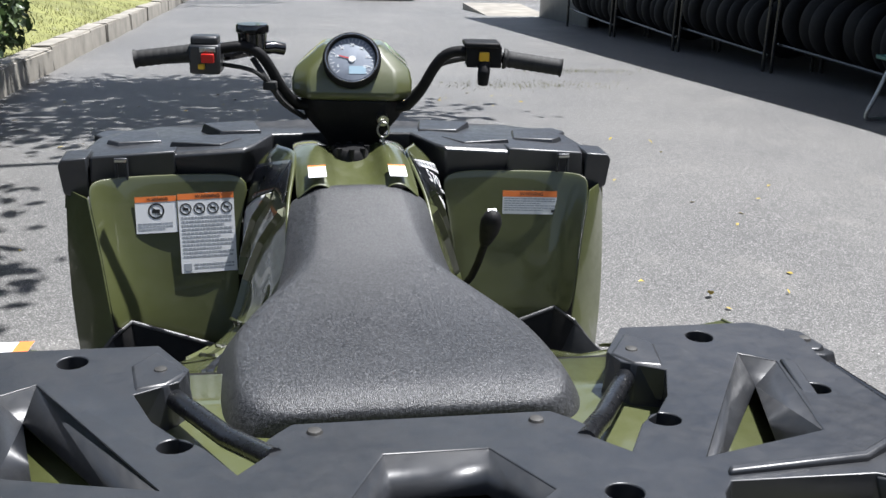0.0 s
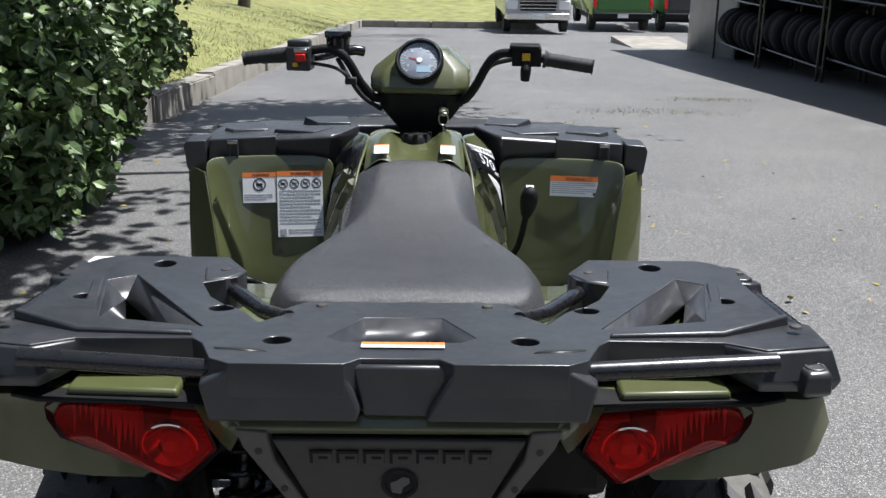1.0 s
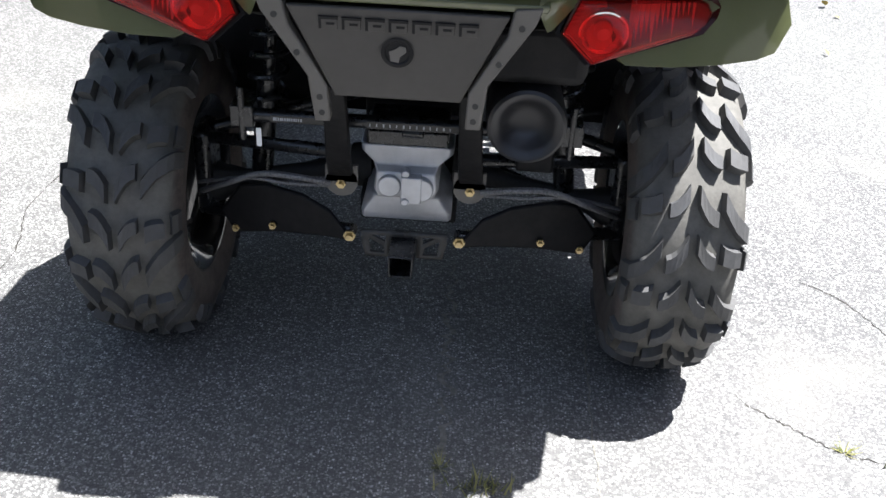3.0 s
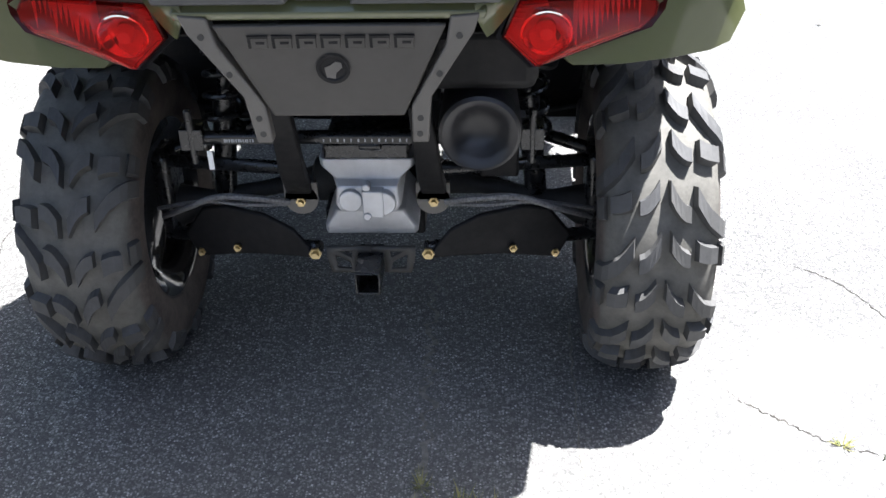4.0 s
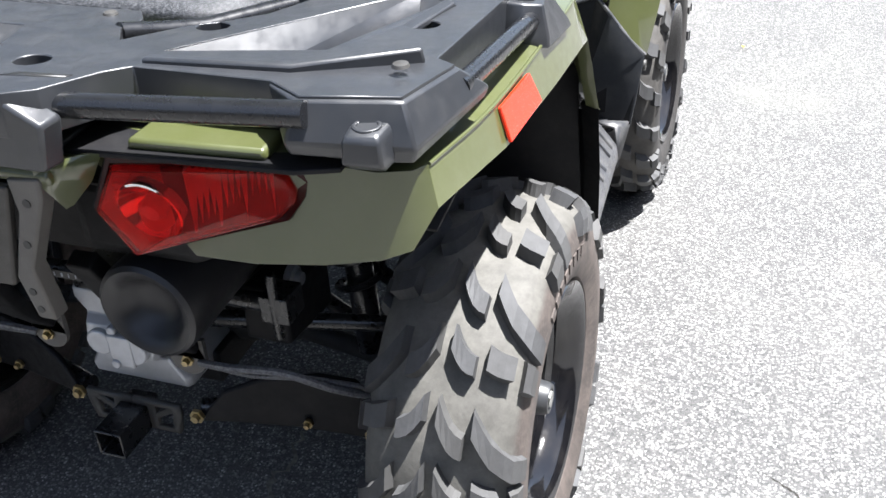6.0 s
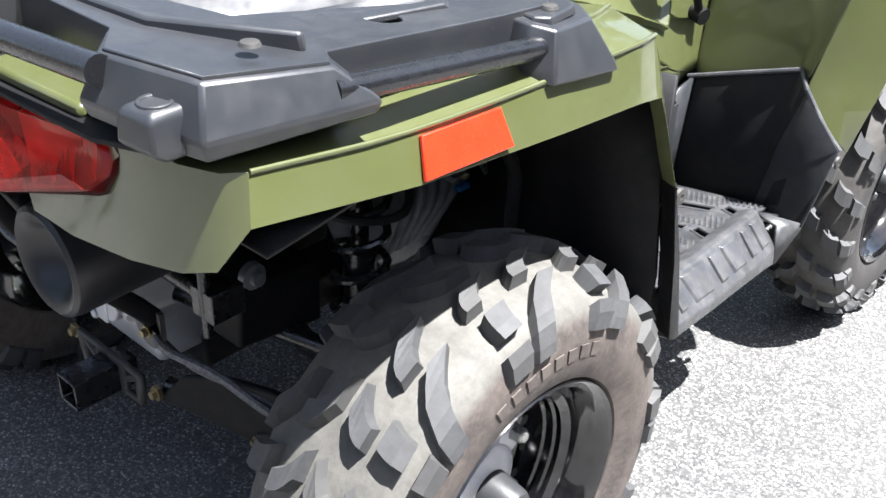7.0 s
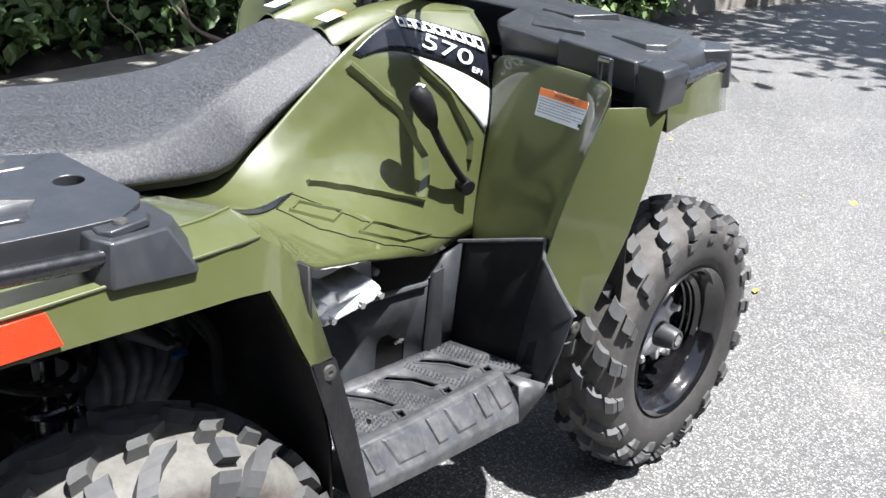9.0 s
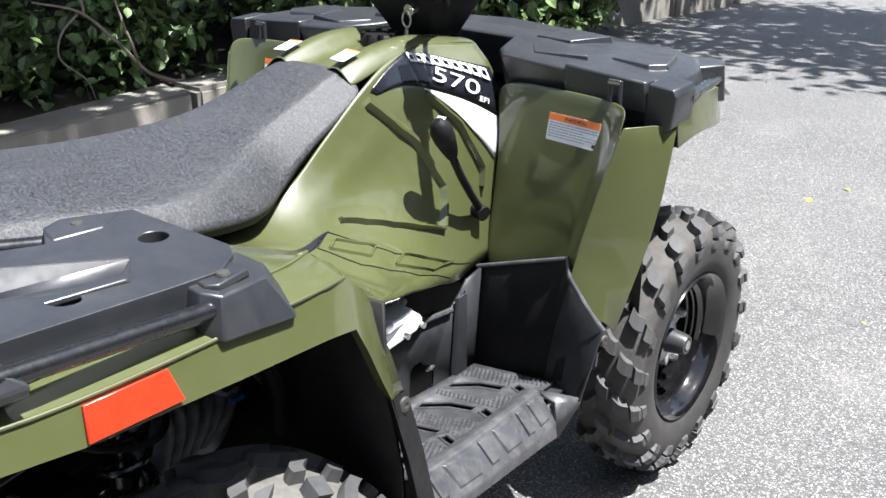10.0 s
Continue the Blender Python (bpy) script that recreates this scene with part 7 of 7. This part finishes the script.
# darker copy of the black rubber, with the shed's shade put in
SHADE_RUBBER = surface("shade_dark_rubber", (0.008, 0.008, 0.009), 0.75, vary=0.3, scale=9, spec=0.2)
stored_me = []
for w in (0.1, 0.13):
    bm = bmesh.new()
    spin(bm, [(-w * 0.8, 0.19), (-w, 0.24), (-w * 0.95, 0.3), (-w * 0.6, 0.335), (0, 0.34), (w * 0.6, 0.335), (w * 0.95, 0.3), (w, 0.24), (w * 0.8, 0.19), (-w * 0.8, 0.19)], 28, "y")
    me = bpy.data.meshes.new("stored_tyre")
    for f in bm.faces:
        f.smooth = True
    bm.to_mesh(me)
    bm.free()
    me.materials.append(SHADE_RUBBER)
    stored_me.append(me)
rnd = random.Random(2)
for bay in range(5):
    y0 = 4.2 + 2.7 * bay
    z0 = G(y0 + 1.2)
    rack_b = tagged(new("tyre_rack"), label="dark steel tyre rack in the shade", category="rack", group="tyre racks along the shed")
    rack_b.matrix_basis = pose(5.65, y0, z0)
    for y in (0.0, 2.5):
        for x in (-0.3, 0.3):
            bm = bmesh.new()
            rod(bm, (x, y, -0.1), (x, y, 2.6), 0.022, 8)
            finish("post", bm, TUBE, rack_b)
    for z in (0.25, 1.05, 1.85):
        for x in (-0.25, 0.25):
            bm = bmesh.new()
            rod(bm, (x, 0, z), (x, 2.5, z), 0.018, 8)
            finish("rail", bm, TUBE, rack_b)
    for z in (0.25, 1.05, 1.85):
        y = y0 + 0.12
        while y < y0 + 2.35:
            k = rnd.randrange(2)
            ob = new("stored_tyre", stored_me[k])
            ob.matrix_basis = pose(5.65 + rnd.uniform(-0.04, 0.04), y, z0 + z + 0.29, rnd.uniform(-4, 4), 0, rnd.uniform(-5, 5))
            tagged(ob, label="worn black tyre stored on a rack", category="tyre", group="tyres stored on the racks")
            y += 0.24 + 0.06 * k
# bench
bm = bmesh.new()
for k in range(3):
    block(bm, 4.55 + 0.12 * k, 4.65 + 0.12 * k, 4.6, 6.2, G(5.5) + 0.43, G(5.5) + 0.46)
seat_b = finish("bench", bm, BENCHM, bevel=0.006)
tagged(seat_b, label="teal painted bench on bent steel legs", category="bench")
for y in (4.9, 5.9):
    bm = bmesh.new()
    tube(bm, [(4.5, y, G(5.5) + 0.43), (4.42, y, G(5.5) + 0.2), (4.36, y, G(5.5) + 0.02), (4.5, y, G(5.5) + 0.01), (4.9, y, G(5.5) + 0.01), (4.95, y, G(5.5) + 0.43)], 0.016, 8, 4)
    finish("leg", bm, STEEL, seat_b, "bent steel leg")


def vehicle(name, label, paint, x, y, front, wide=1.0):
    """A parked pickup or van of about 2 m width, its near end at y."""
    z0 = G(y)
    base = tagged(new(name), label=label, category="car")
    base.matrix_basis = pose(x, y, z0)
    W = 0.98 * wide
    bm = bmesh.new()
    rows = []
    for yy, zb, zt, w in ((0.0, 0.55, 1.15, W * 0.97), (0.12, 0.5, 1.2, W), (1.3, 0.5, 1.28 if front else 1.25, W), (1.9, 0.5, 1.85, W * 0.98), (3.4, 0.5, 1.9, W * 0.98), (3.6, 0.5, 1.25, W), (5.2, 0.5, 1.25, W)):
        rows.append([(-w, yy, zb), (-w, yy, zb + 0.45 * (zt - zb)), (-w * 0.9, yy, zt), (w * 0.9, yy, zt), (w, yy, zb + 0.45 * (zt - zb)), (w, yy, zb)])
    vs = grid(bm, rows, closed=True)
    bm.faces.new(vs[0][::-1])
    bm.faces.new(vs[-1])
    finish("body", bm, paint, base, bevel=0.04)
    bm = bmesh.new()
    prism(bm, [(-W, 0.42), (W, 0.42), (W * 0.99, 0.62), (-W * 0.99, 0.62)], "y", 0.2, -0.12, inset=0.04)
    finish("bumper", bm, CHROME if front else MATTE, base, bevel=0.03)
    bm = bmesh.new()
    block(bm, -0.17, 0.17, -0.14, -0.125, 0.46, 0.58)
    finish("number_plate", bm, WHITE, base, "white number plate")
    if front:
        bm = bmesh.new()
        prism(bm, [(-0.52, 0.68), (0.52, 0.68), (0.56, 1.0), (-0.56, 1.0)], "y", 0.1, -0.03)
        finish("grille", bm, MATTE, base, "dark grille", bevel=0.02)
        for k in range(3):
            bm = bmesh.new()
            block(bm, -0.54, 0.54, -0.045, -0.02, 0.74 + 0.1 * k, 0.765 + 0.1 * k)
            finish("grille_bar", bm, CHROME, base)
        bm = bmesh.new()
        block(bm, -0.62, 0.62, -0.09, 0.0, 0.34, 0.44)
        finish("air_dam", bm, MATTE, base, bevel=0.02)
        for s in (1, -1):
            bm = bmesh.new()
            prism(bm, [(s * 0.6, 0.72), (s * 0.93, 0.72), (s * 0.95, 0.98), (s * 0.6, 0.98)], "y", 0.1, -0.02)
            finish("headlight", bm, WHITE, base, "clear headlight", bevel=0.03)
    else:
        bm = bmesh.new()
        prism(bm, [(-W * 0.82, 0.7), (W * 0.82, 0.7), (W * 0.8, 1.1), (-W * 0.8, 1.1)], "y", 0.05, -0.02)
        finish("tailgate", bm, paint, base, bevel=0.02)
        for s in (1, -1):
            bm = bmesh.new()
            block(bm, *sorted((s * W * 0.86, s * W * 0.98)), -0.02, 0.1, 0.75, 1.1)
            finish("tail_lamp", bm, LENS, base, "red tail lamp", bevel=0.02)
    for yy in (0.85, 4.2):
        for s in (1, -1):
            bm = bmesh.new()
            spin(bm, [(-0.12, 0.0), (-0.12, 0.3), (-0.1, 0.38), (0.1, 0.38), (0.12, 0.3), (0.12, 0.2), (0.08, 0.18), (0.08, 0.0)], 28)
            wh = finish("wheel", bm, RUBBER, base, "black tyre", m=pose(s * (W - 0.12), yy, 0.38, 0, 0, 0 if s > 0 else 180))
            bm = bmesh.new()
            spin(bm, [(0.085, 0.0), (0.1, 0.05), (0.085, 0.18), (0.1, 0.2)], 24)
            finish("rim", bm, ALLOY, wh)
    bm = bmesh.new()
    block(bm, -W * 0.85, W * 0.85, 0.3, 4.9, 0.3, 0.52)
    finish("underbody", bm, MATTE, base)
    for s in (1, -1):
        bm = bmesh.new()
        prism(bm, [(1.95, 1.3), (3.3, 1.3), (3.3, 1.75), (2.1, 1.75)], "x", s * W * 0.93, s * W * 0.985)
        finish("side_window", bm, GLASSY, base, "dark window")
    return base


vehicle("pickup", "silver pickup parked nose forward", CARSILVER, 3.2, 28.8, True)
vehicle("pickup", "green pickup seen from its tailgate", CARGREEN, 6.2, 31.5, False)
vehicle("estate_car", "dark estate car seen from behind", CARDARK, 8.6, 32.0, False)

# unseen wall closing the yard's rear, added to dim sky light and reflections
bm = bmesh.new()
for k in range(46):
    block(bm, -9.0 + 0.4 * k, -8.606 + 0.4 * k, -8.2, -8.1 - 0.012 * (k % 2), -0.1, 3.4)
tagged(finish("unseen_wall_rear", bm, surface("dark_unseen_wall", (0.05, 0.052, 0.045), 0.8, vary=0.4, scale=2.5, grain=0.4, grain_scale=90)), label="unseen dark board wall added to dim sky light and reflections", category="wall", kind="structure")

# small weeds in the cracks and fallen yellow leaves
rs = np.random.RandomState(9)
pts = []
for cx_, cy_, sp, n in ((0.17, -0.52, 0.03, 60), (2.2, 8.2, 0.5, 500), (3.2, 9.5, 0.35, 400), (1.05, -0.4, 0.05, 40)):
    for _ in range(n):
        x, y = cx_ + rs.normal() * sp, cy_ + rs.normal() * sp * 0.35
        pts.append((x, y, ground_z(y)))
V, F = blades(pts, 0.03, 0.004, 12)
tagged(from_arrays("weeds", V, F, GRASSM), label="small weeds in the asphalt cracks", category="weeds", kind="stuff")
cs = []
for _ in range(90):
    x, y = rs.uniform(-2.2, 2.6), rs.uniform(1.6, 8.0)
    cs.append((x, y, ground_z(y) + 0.006))
V, F = leaves(cs, 0.035, 15, droop=0.0, flat=0.3)
tagged(from_arrays("fallen_leaves", V, F, surface("yellow_leaf", (0.4, 0.3, 0.04), 0.6, vary=0.3, scale=3)), label="fallen yellow leaves on the asphalt", category="leaves", kind="stuff")


# ---- cracks, seams and weeds in the asphalt ----
def crack(points, width, material, seed, label, name="asphalt_crack"):
    rnd = random.Random(seed)
    path = smooth_path([(x, y, 0.0) for x, y in points], 14)
    b = bmesh.new()
    rows = []
    for i, q in enumerate(path):
        way = (path[min(i + 1, len(path) - 1)] - path[max(i - 1, 0)]).normalized()
        sd = Vector((-way.y, way.x, 0))
        w = width * (0.35 + rnd.random()) * min(1.0, 4 * min(i + 0.3, len(path) - 0.7 - i) / len(path))
        c = q + sd * rnd.uniform(-1, 1) * width * 1.1
        rows.append([c + sd * w / 2 + Vector((0, 0, 0.0012)), c - sd * w / 2 + Vector((0, 0, 0.0012))])
    grid(b, rows)
    return tagged(finish(name, b, material), label=label, category="crack", kind="structure")


CRACKM = surface("crack_dirt", (0.03, 0.027, 0.023), 0.95, vary=0.5, scale=30, grain=0.6, grain_scale=200)
SEAMM = surface("seam_sand", (0.17, 0.16, 0.14), 0.95, vary=0.5, scale=60, grain=0.9, grain_scale=400)
crack([(0.1, 0.3), (0.092, 0.05), (0.091, -0.085), (0.1, -0.28), (0.097, -0.5), (0.12, -0.9), (0.08, -1.6)], 0.013, SEAMM, 3, "pale sandy seam across the asphalt", "asphalt_seam")
crack([(0.392, 0.2), (0.389, -0.14), (0.388, -0.38), (0.4, -0.8)], 0.004, SEAMM, 4, "thin pale seam in the asphalt", "asphalt_seam")
crack([(0.68, -0.19), (0.719, -0.246), (0.77, -0.285), (0.822, -0.332), (0.9, -0.37), (1.05, -0.42)], 0.004, CRACKM, 5, "thin dark crack in the asphalt")
crack([(0.9, 0.25), (0.98, 0.2), (1.05, 0.1), (1.1, -0.05)], 0.003, CRACKM, 6, "thin dark crack in the asphalt")
crack([(-0.9, 0.9), (-1.0, 0.4), (-0.95, 0.1), (-1.05, -0.3)], 0.003, CRACKM, 7, "thin dark crack in the asphalt")
for cx, cy, n_, seed in ((0.097, -0.47, 40, 3), (0.87, -0.357, 26, 4)):
    rnd = random.Random(seed)
    b = bmesh.new()
    for k in range(n_):
        a = rnd.uniform(0, 2 * math.pi)
        r0, r1, h = rnd.uniform(0, 0.012), rnd.uniform(0.015, 0.04), rnd.uniform(0.008, 0.028)
        p0 = Vector((cx + r0 * math.cos(a), cy + r0 * math.sin(a), 0.0))
        p1 = Vector((cx + r1 * math.cos(a), cy + r1 * math.sin(a), h))
        sd = Vector((-math.sin(a), math.cos(a), 0)) * 0.0012
        b.faces.new([b.verts.new(q) for q in (p0 - sd, p0 + sd, p1)])
    tagged(finish("weed_tuft", b, GRASSM), label="small yellow-green weed tuft in a crack", category="weed", group="weeds in the asphalt")
